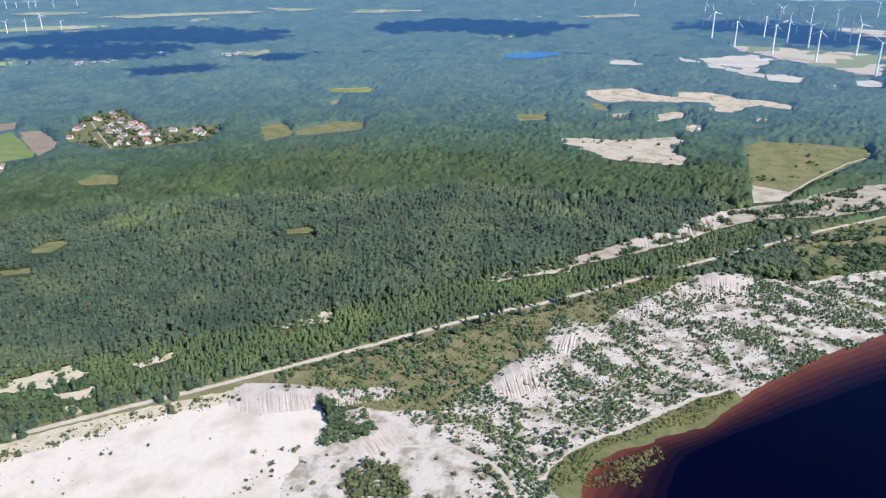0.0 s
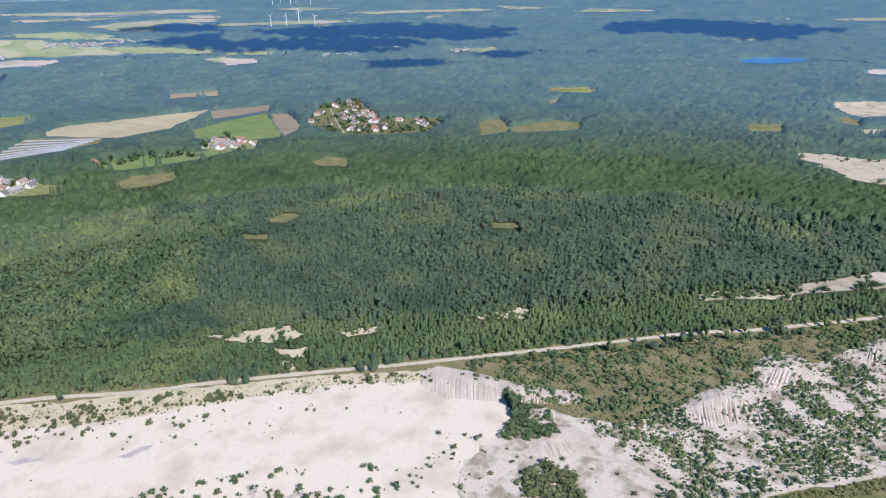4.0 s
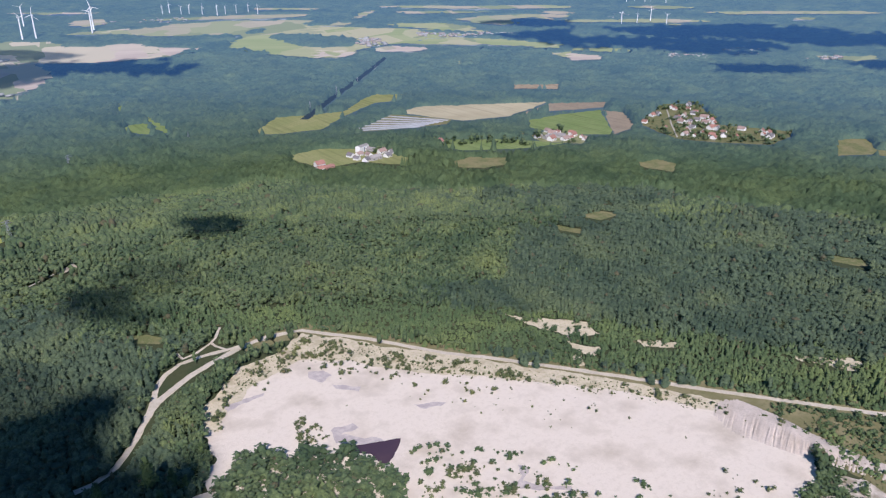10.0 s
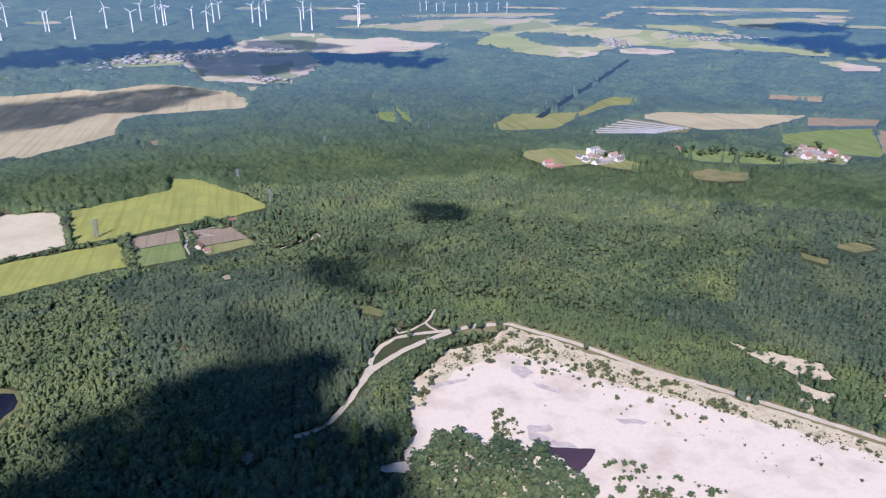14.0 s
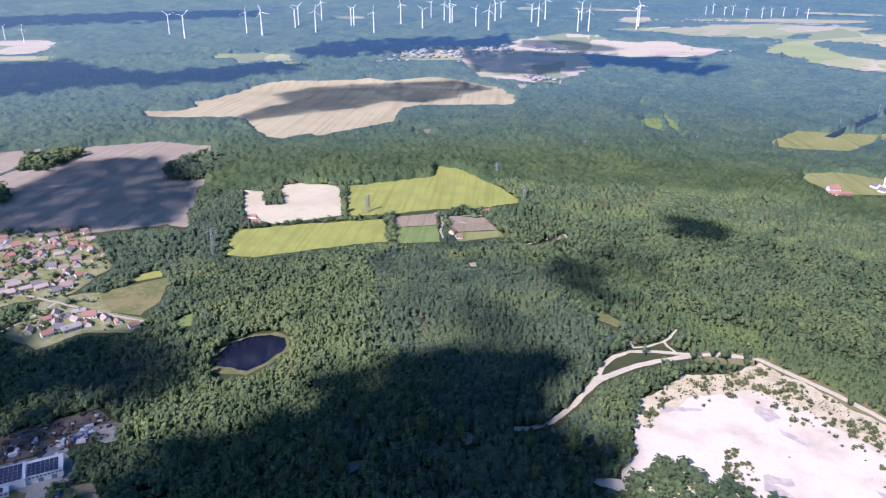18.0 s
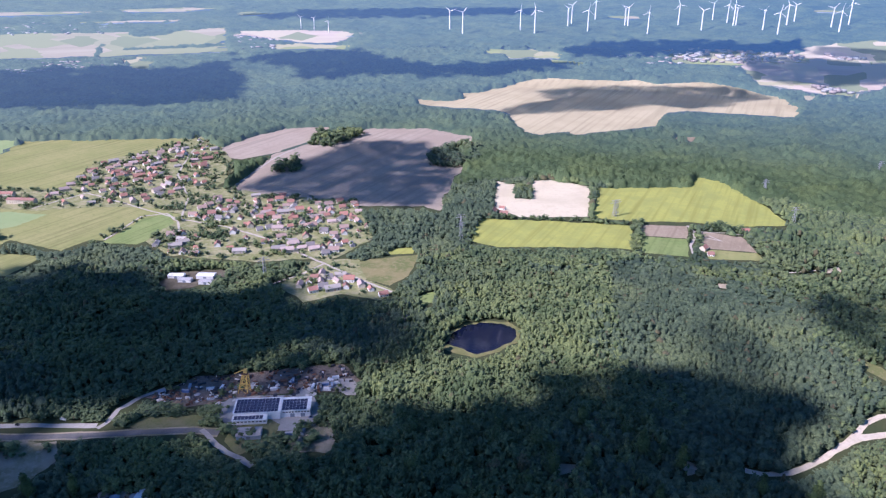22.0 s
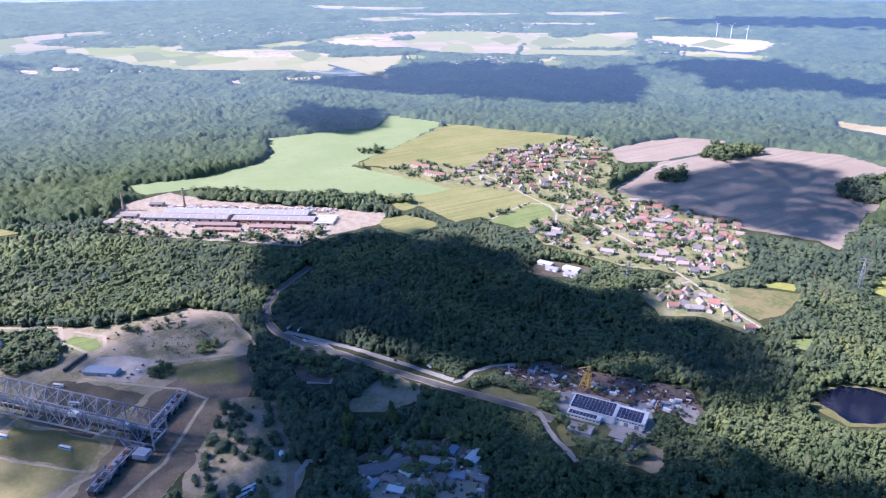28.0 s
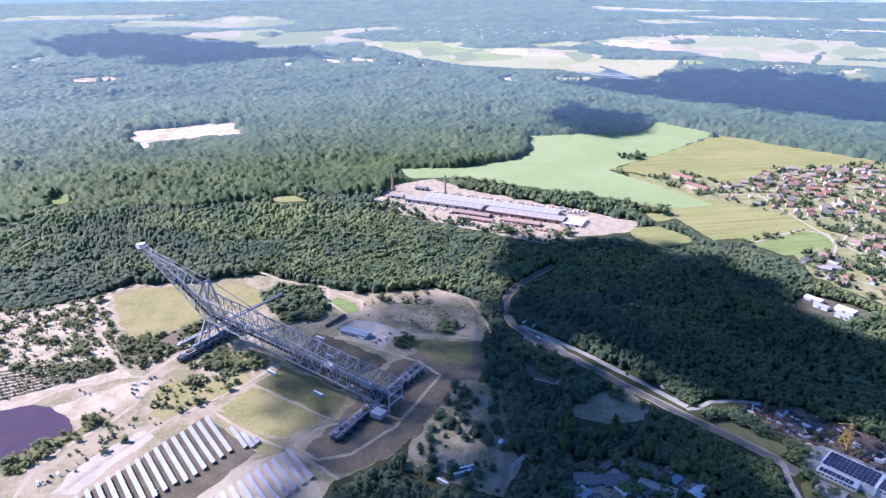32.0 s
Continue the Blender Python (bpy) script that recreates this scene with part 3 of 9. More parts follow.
patch("rape_field", "YELLOW", [(-315, 1324), (-233, 1369), (-145, 1417), (-149, 1500), (-97, 1486), (-3, 1341), (35, 1257), (-40, 1212), (-120, 1197), (-197, 1163), (-273, 1142)], 3, "yellow-green flowering field")
patch("rape_field", "YELLOW", [(-448, 1053), (-343, 1094), (-204, 1136), (-180, 1029), (-259, 998), (-370, 943), (-418, 948)], 3, "yellow flowering field")
patch("meadow", "GREEN", [(-180, 1091), (-111, 1110), (-97, 1035), (-167, 1019)], 2, "green vegetable plot with mown stripes")
patch("ploughed_field", "SOIL", [(-190, 1148), (-120, 1174), (-111, 1113), (-180, 1094)], 2, "bare brown plot")
patch("ploughed_field", "SOIL", [(-96, 1160), (-33, 1160), (-7, 1099), (-84, 1082)], 2, "bare brown plot beside a farm track")
patch("meadow", "MEADOW", [(-84, 1076), (-5, 1097), (6, 1070), (-67, 1040)], 2, "green strip below a bare plot")
patch("chalk_field", "WHITE", [(-510, 1282), (-466, 1278), (-434, 1190), (-405, 1196), (-444, 1319), (-416, 1338), (-328, 1329), (-280, 1150), (-348, 1112), (-388, 1092), (-450, 1120)], 3, "blazing white dry field")
patch("ploughed_field", "TILL", [(-959, 997), (-1056, 1257), (-1046, 1331), (-1048, 1478), (-1018, 1596), (-874, 1668), (-718, 1636), (-676, 1560), (-717, 1535), (-606, 1346), (-599, 1288), (-556, 1132), (-524, 1063), (-565, 1071), (-675, 1019), (-782, 988), (-873, 966)], 5, "large bare brownish field beside a village")
patch("stubble_field", "TILL", [(-1192, 1172), (-1226, 1351), (-1210, 1494), (-1113, 1571), (-1060, 1470), (-1063, 1266), (-1089, 1185)], 4, "pale bare field beyond a village")
patch("meadow", "DRY", [(-544, 772), (-522, 814), (-461, 863), (-440, 786), (-447, 745), (-504, 753)], 3, "dry meadow beside cottages")
patch("rape_field", "YELLOW", [(-513, 861), (-483, 887), (-474, 862), (-509, 837)], 2, "small yellow meadow")
patch("meadow", "GREEN", [(-399, 732), (-383, 760), (-370, 724), (-379, 711)], 2, "bright green lawn beside a house in the woods")
patch("forest_glade", "DRY", [(120, 807), (136, 802), (151, 782), (143, 769), (119, 787)], 2, "small glade beside young pines")
patch("forest_glade", "SANDB", [(72, 1068), (96, 1078), (111, 1098), (105, 1068), (81, 1059)], 2, "sandy end of a forest lane")
patch("forest_glade", "SANDB", [(-48, 953), (-33, 957), (-31, 941), (-43, 939)], 2, "sandy spot at a forest lane")
patch("grain_field", "PALEGREEN", [(-1507, 176), (-1492, 341), (-1543, 474), (-1620, 539), (-1780, 566), (-1784, 731), (-1767, 880), (-1897, 1006), (-1707, 1085), (-1517, 819), (-1407, 644), (-1288, 683), (-1134, 736), (-1127, 661), (-1264, 491), (-1412, 309), (-1422, 206)], 5, "wide pale green field behind a brickworks")
patch("meadow", "MEADOW", [(-1698, 1084), (-1524, 1186), (-1372, 1285), (-1296, 1268), (-1296, 1114), (-1273, 935), (-1244, 855), (-1301, 789), (-1328, 732), (-1409, 652), (-1513, 814)], 5, "wide yellow-green meadow beside a village")
patch("meadow", "MEADOW", [(-1076, 626), (-1128, 739), (-1047, 815), (-983, 820), (-960, 714), (-959, 631)], 3, "yellow-green meadow below a village")
patch("meadow", "GREEN", [(-930, 681), (-966, 792), (-946, 837), (-874, 782), (-878, 701)], 3, "green meadow beside a tree-lined track")
patch("meadow", "MEADOW", [(-1042, 521), (-1041, 577), (-965, 604), (-942, 534), (-999, 510)], 3, "yellow meadow beside a brickworks")
patch("brickworks_yard", "YARD", [(-1242, 101), (-1380, 155), (-1411, 250), (-1305, 317), (-1189, 439), (-1122, 502), (-1062, 554), (-1021, 511), (-1017, 424), (-995, 356), (-1060, 290), (-1143, 196)], 4, "pale pink dusty yard of a brickworks")
patch("bridge_site", "SITE", [(-904, -505), (-902, -366), (-932, -277), (-956, -253), (-946, -168), (-961, -92), (-898, -5), (-864, 54), (-862, 139), (-818, 196), (-736, 200), (-710, 181), (-641, 172), (-580, 120), (-543, 91), (-502, 29), (-489, -1), (-427, -33), (-478, -294)], 5, "trampled sandy ground of an old mine site")
patch("sand_flat", "SANDB", [(-904, -505), (-897, -365), (-926, -283), (-857, -260), (-796, -255), (-717, -219), (-702, -202), (-686, -265), (-650, -317), (-612, -374)], 6, "bright sand flat with tracks and pine scrub")
patch("bare_ground", "TRAMPLED", [(-536, -24), (-599, 21), (-678, 76), (-713, 134), (-704, 180), (-641, 171), (-580, 120), (-543, 91), (-503, 29), (-501, -5)], 5, "brown trampled ground round a conveyor bridge")
patch("sand_flat", "SANDB", [(-654, -273), (-663, -253), (-675, -235), (-692, -194), (-670, -183), (-646, -193), (-637, -215), (-634, -235), (-627, -246)], 3, "bright sandy beach at a mine pool")
patch("meadow", "DRYG", [(-919, -273), (-939, -233), (-936, -167), (-926, -98), (-869, -65), (-849, -93), (-834, -144), (-796, -182), (-791, -216), (-822, -242)], 4, "dry yellowish meadow below a conveyor bridge")
patch("meadow", "DRYG", [(-622, -106), (-655, -76), (-615, -34), (-584, -2), (-560, -39), (-568, -60)], 3, "dry greenish meadow beside a conveyor bridge")
patch("meadow", "LAWN", [(-660, -73), (-690, -47), (-657, -11), (-621, 17), (-592, 9), (-589, -2)], 3, "mown grass beside a conveyor bridge")
patch("meadow", "GREEN", [(-846, 8), (-859, 23), (-834, 44), (-810, 45), (-806, 31), (-823, 14)], 2, "bright green oval lawn")
patch("meadow", "LAWN", [(-728, 93), (-706, 169), (-650, 157), (-677, 114)], 3, "dull green grass behind a depot")
patch("car_park", "PAVED", [(-761, 18), (-789, 39), (-772, 71), (-742, 95), (-711, 64), (-726, 45)], 1.5, "grey paved yard with parked cars")
patch("dirt_lot", "LANE", [(-520, -233), (-545, -223), (-570, -207), (-597, -171), (-585, -161), (-554, -186), (-514, -211)], 3, "wide strip of pale rolled gravel beside solar panels")
patch("ploughed_field", "CINDER", [(-701, -44), (-762, -9), (-742, 17), (-679, 70), (-660, 43), (-632, 11)], 3, "dark trampled ground beside a conveyor bridge")
patch("solar_ground", "CINDER", [(-505, -210), (-609, -120), (-544, -67), (-481, -119)], 2, "dark ground below solar panels")
patch("quarry", "SANDQ", [(-2049, -490), (-2076, -387), (-2134, -219), (-1970, -170), (-1927, -321), (-1897, -412), (-1825, -406), (-1919, -452)], 10, "bright sand quarry in the forest")
patch("forest_glade", "GREEN", [(-1377, -503), (-1449, -489), (-1429, -448), (-1370, -467)], 2, "green glade at a forest edge")
patch("forest_glade", "MEADOW", [(-1338, -119), (-1345, -39), (-1303, 4), (-1304, -60)], 2, "yellow-green glade beside a track")
patch("scrap_yard", "CINDERB", [(-531, 405), (-514, 454), (-436, 513), (-389, 546), (-350, 523), (-353, 502), (-389, 488), (-448, 444), (-481, 411)], 3, "rusty cluttered scrap yard")
patch("works_yard", "PAVED", [(-454, 415), (-455, 442), (-386, 484), (-353, 459), (-351, 431), (-386, 416), (-420, 404)], 2, "grey paved works yard")
patch("sand_clearing", "SITE", [(-367, 415), (-340, 441), (-319, 424), (-340, 405)], 2, "sandy waste ground")
patch("sand_clearing", "CINDERB", [(-577, 301), (-550, 313), (-520, 298), (-532, 274), (-543, 242), (-554, 242), (-562, 271), (-574, 291)], 3, "brown waste ground beside a road")
patch("sand_clearing", "SITE", [(-627, 141), (-611, 177), (-519, 166), (-471, 158), (-446, 133), (-495, 56), (-558, 90)], 4, "sandy ground dotted with pines")
patch("scrap_yard", "CINDERB", [(-475, 207), (-477, 249), (-441, 306), (-386, 291), (-356, 264), (-409, 180)], 3, "cluttered allotments and sheds")
patch("dry_meadow", "SITE", [(-845, 56), (-865, 153), (-814, 204), (-732, 196), (-721, 163), (-733, 122), (-764, 80), (-821, 56)], 3, "bare sandy ground beside a road")
patch("planting_terraces", "TERRACE", [(-725, -409), (-752, -353), (-752, -319), (-755, -267), (-749, -241), (-722, -226), (-698, -268), (-684, -307), (-670, -324), (-647, -375)], 4, "pale terraced planting rows with young shrubs")
patch("dark_slope", "TRAMPLED", [(-793, -242), (-788, -216), (-793, -182), (-831, -144), (-805, -140), (-777, -160), (-748, -187), (-720, -214), (-737, -227)], 4, "dark brown scrubby slope below a meadow")
patch("dry_meadow", "DRYG", [(-669, -176), (-687, -142), (-683, -89), (-665, -79), (-634, -118), (-628, -139), (-610, -160), (-623, -174)], 5, "olive dry grass beside site roads")
patch("dry_meadow", "DRYG", [(-618, -117), (-615, -103), (-564, -60), (-548, -44), (-537, -54), (-554, -75)], 4, "olive dry grass round solar panels")
patch("pool_bank", "LAWN", [(-559, -284), (-569, -288), (-589, -267), (-606, -238), (-631, -219), (-624, -215), (-594, -230), (-576, -253), (-548, -267)], 3, "green scrubby bank of a mine pool")
patch("solar_ground", "SITETRACK", [(-487, -115), (-523, -82), (-539, -44), (-492, -15), (-459, -7)], 3, "pale gravel below solar panels")
patch("works_yard", "CINDER", [(-733, 610), (-742, 631), (-735, 654), (-685, 687), (-666, 672), (-675, 641), (-689, 612), (-708, 601)], 3, "grey yard of sheet-metal halls among trees")
patch("car_park", "PAVED", [(-708, 232), (-693, 270), (-640, 269), (-597, 239), (-613, 216), (-663, 219)], 3, "grey car park under small trees")
patch("site_clearing", "SITE", [(-543, 226), (-565, 250), (-587, 298), (-547, 316), (-523, 299), (-521, 267)], 3, "bare brown plot beside a road")
patch("site_clearing", "SITE", [(-352, 398), (-362, 424), (-344, 455), (-323, 434), (-317, 416), (-339, 404)], 3, "bare brown plot behind a works hall")
patch("site_clearing", "LAWN", [(-411, 385), (-420, 404), (-401, 431), (-382, 430), (-374, 404), (-387, 375)], 3, "rough grass round an office shed")
patch("site_clearing", "CINDERB", [(-685, 220), (-682, 252), (-631, 264), (-601, 236), (-622, 211)], 3, "grey gravelled plot beside a road")
patch("works_yard", "SITETRACK", [(-446, 196), (-437, 227), (-432, 241), (-427, 278), (-438, 293), (-442, 304), (-388, 286), (-356, 264), (-410, 178)], 3, "pale dusty yard between sheds")
patch("works_yard", "PAVED", [(-399, 473), (-402, 490), (-386, 512), (-366, 525), (-351, 518), (-347, 502), (-353, 497), (-370, 502), (-389, 484), (-388, 466)], 3, "pale turning loop beside a works hall")
patch("meadow", "LAWN", [(-510, 360), (-506, 379), (-455, 407), (-448, 393), (-470, 374)], 2, "dull grass strip beside a road")
patch("village_ground", "GARDEN", [(-1342, 686), (-1364, 792), (-1238, 848), (-1356, 1012), (-1343, 1145), (-1348, 1323), (-1206, 1245), (-1057, 1131), (-987, 995), (-847, 1005), (-691, 1041), (-562, 892), (-568, 786), (-619, 763), (-665, 730), (-800, 692), (-878, 720), (-912, 839), (-1015, 843), (-1088, 801), (-1177, 736)], 5, "gardens and lawns between village houses")
patch("village_ground", "GARDEN", [(-582, 677), (-592, 767), (-541, 811), (-486, 749), (-431, 735), (-435, 702), (-493, 693), (-520, 651)], 3, "gardens round cottages at a lane")
patch("village_ground", "LAWN", [(1583, 1286), (1896, 1452), (1988, 1373), (1756, 1140), (1848, 958), (1644, 921), (1551, 1026), (1511, 1103)], 3, "gardens of a hamlet among trees")
patch("village_ground", "GARDEN", [(1223, 1347), (1334, 1366), (1353, 1237), (1274, 1201), (1207, 1275)], 3, "gardens of a hamlet at a field")
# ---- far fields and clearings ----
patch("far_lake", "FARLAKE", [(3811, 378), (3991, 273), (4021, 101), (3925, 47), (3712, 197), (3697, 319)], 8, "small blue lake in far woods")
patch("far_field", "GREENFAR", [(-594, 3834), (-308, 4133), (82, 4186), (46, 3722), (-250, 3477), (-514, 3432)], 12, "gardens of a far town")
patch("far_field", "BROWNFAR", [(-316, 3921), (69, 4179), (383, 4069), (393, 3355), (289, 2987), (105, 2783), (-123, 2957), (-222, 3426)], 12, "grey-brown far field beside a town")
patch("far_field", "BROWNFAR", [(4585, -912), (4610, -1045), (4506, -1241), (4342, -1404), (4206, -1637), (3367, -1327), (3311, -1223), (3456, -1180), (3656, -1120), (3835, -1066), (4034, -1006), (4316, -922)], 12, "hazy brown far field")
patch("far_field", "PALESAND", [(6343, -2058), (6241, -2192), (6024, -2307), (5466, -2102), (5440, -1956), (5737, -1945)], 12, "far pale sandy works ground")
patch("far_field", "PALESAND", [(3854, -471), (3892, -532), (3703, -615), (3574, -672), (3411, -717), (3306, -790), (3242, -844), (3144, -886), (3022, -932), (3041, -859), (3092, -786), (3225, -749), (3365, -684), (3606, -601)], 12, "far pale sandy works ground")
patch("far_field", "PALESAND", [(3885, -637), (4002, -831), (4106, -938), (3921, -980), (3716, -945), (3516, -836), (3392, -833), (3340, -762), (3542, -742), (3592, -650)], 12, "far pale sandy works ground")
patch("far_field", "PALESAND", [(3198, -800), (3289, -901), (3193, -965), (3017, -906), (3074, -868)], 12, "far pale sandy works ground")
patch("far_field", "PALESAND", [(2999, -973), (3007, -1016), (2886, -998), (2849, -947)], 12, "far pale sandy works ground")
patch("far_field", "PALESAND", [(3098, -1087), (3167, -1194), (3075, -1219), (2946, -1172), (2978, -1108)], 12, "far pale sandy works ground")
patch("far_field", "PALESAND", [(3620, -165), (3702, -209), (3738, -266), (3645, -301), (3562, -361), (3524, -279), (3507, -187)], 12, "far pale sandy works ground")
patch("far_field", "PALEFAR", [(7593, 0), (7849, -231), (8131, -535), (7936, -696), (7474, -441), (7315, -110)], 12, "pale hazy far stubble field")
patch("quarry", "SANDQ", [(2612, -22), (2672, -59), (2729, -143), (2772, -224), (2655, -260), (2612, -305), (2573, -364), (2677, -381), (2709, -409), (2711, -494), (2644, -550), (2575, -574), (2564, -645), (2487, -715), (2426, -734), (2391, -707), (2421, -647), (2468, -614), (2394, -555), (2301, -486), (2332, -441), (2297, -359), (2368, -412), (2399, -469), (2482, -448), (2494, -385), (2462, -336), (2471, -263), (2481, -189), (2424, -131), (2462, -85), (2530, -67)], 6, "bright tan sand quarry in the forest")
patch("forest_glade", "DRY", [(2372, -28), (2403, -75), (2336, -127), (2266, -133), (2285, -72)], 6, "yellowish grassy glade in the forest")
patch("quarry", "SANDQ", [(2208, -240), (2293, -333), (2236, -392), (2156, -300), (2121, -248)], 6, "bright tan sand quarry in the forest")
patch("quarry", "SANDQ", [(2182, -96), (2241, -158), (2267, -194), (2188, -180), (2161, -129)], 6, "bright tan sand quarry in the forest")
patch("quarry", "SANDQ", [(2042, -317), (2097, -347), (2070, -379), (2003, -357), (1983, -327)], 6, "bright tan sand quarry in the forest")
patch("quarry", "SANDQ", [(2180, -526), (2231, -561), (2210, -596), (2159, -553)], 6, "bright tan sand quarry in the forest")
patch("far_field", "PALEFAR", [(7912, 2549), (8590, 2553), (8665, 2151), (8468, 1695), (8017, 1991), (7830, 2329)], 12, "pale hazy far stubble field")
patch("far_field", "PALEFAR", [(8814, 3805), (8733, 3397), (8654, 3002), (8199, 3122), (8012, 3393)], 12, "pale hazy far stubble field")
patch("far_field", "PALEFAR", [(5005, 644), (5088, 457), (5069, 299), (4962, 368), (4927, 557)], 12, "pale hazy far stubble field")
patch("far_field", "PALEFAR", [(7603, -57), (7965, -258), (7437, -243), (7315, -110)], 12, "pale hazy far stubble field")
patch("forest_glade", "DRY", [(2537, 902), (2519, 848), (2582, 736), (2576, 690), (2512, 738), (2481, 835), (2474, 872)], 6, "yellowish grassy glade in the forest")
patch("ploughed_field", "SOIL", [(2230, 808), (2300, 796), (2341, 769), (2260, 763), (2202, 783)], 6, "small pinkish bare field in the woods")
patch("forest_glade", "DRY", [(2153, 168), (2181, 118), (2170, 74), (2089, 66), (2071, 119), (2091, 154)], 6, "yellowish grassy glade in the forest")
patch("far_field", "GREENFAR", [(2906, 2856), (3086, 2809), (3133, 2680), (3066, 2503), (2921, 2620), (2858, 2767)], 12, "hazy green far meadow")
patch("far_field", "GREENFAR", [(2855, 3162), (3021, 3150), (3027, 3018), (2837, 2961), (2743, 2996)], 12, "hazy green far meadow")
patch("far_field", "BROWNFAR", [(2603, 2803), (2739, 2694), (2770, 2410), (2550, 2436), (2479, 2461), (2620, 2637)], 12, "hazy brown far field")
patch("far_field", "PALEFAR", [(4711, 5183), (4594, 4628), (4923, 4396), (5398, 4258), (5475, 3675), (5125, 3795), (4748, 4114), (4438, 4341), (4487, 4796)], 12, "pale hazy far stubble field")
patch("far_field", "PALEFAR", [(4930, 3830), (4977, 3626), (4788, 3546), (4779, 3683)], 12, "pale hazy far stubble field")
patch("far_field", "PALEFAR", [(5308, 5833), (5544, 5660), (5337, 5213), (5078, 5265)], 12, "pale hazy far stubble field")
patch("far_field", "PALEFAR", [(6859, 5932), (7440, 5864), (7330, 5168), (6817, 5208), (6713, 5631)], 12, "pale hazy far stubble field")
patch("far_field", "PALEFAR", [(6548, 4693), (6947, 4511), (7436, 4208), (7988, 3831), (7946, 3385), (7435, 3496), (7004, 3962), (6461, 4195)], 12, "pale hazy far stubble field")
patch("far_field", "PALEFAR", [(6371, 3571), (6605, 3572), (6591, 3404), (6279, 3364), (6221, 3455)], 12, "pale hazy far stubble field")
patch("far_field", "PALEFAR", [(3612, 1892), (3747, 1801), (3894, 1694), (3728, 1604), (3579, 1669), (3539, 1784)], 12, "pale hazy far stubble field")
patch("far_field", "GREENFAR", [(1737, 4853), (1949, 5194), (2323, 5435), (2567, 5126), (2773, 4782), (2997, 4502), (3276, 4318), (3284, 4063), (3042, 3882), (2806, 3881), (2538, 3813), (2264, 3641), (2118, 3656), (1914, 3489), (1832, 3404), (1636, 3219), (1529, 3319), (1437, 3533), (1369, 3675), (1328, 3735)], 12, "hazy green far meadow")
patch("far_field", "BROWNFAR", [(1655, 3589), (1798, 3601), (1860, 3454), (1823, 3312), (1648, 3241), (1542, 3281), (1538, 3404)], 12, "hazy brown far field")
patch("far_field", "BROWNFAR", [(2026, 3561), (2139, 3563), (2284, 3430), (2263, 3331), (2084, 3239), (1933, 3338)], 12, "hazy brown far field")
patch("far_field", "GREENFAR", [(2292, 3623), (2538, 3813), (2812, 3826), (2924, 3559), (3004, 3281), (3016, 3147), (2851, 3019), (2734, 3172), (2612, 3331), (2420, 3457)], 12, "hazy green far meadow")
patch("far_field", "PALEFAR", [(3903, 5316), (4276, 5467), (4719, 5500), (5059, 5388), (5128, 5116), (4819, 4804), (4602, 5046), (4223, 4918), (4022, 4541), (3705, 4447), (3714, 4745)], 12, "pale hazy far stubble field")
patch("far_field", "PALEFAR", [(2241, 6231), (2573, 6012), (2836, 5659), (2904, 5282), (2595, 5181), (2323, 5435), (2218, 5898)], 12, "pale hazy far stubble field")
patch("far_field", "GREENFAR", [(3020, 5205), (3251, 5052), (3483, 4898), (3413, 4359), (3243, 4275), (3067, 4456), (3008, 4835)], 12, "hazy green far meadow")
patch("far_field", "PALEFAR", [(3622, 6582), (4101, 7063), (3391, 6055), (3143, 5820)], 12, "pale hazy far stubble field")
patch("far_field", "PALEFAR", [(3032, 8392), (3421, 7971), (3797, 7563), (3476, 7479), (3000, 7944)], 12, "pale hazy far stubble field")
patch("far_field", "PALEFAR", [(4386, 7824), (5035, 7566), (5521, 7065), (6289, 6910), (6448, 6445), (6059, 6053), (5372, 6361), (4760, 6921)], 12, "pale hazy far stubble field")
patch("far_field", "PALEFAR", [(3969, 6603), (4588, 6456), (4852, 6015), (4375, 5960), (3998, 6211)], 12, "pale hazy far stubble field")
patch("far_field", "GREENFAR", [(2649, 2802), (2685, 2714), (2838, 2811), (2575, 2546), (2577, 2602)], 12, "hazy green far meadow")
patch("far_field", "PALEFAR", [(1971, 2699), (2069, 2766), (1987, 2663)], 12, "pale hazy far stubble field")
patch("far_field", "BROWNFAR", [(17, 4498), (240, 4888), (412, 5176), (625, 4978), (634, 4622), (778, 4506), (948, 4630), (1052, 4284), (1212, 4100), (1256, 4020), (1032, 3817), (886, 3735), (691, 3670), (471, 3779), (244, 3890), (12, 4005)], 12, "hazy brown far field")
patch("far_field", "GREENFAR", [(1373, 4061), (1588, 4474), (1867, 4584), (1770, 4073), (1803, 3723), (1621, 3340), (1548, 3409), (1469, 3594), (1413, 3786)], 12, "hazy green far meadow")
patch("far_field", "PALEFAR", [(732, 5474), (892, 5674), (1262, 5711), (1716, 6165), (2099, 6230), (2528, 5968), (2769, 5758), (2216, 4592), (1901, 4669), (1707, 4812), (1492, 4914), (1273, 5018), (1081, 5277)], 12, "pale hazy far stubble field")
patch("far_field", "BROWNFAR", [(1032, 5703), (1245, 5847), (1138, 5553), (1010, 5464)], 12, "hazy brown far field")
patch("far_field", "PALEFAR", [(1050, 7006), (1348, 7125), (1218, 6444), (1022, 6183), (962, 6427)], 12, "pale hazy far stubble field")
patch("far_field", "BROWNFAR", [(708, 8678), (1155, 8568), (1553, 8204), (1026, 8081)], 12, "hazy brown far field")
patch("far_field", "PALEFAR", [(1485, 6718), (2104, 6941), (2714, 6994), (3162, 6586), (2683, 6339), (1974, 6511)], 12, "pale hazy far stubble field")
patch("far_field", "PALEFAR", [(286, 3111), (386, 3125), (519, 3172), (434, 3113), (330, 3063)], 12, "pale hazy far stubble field")
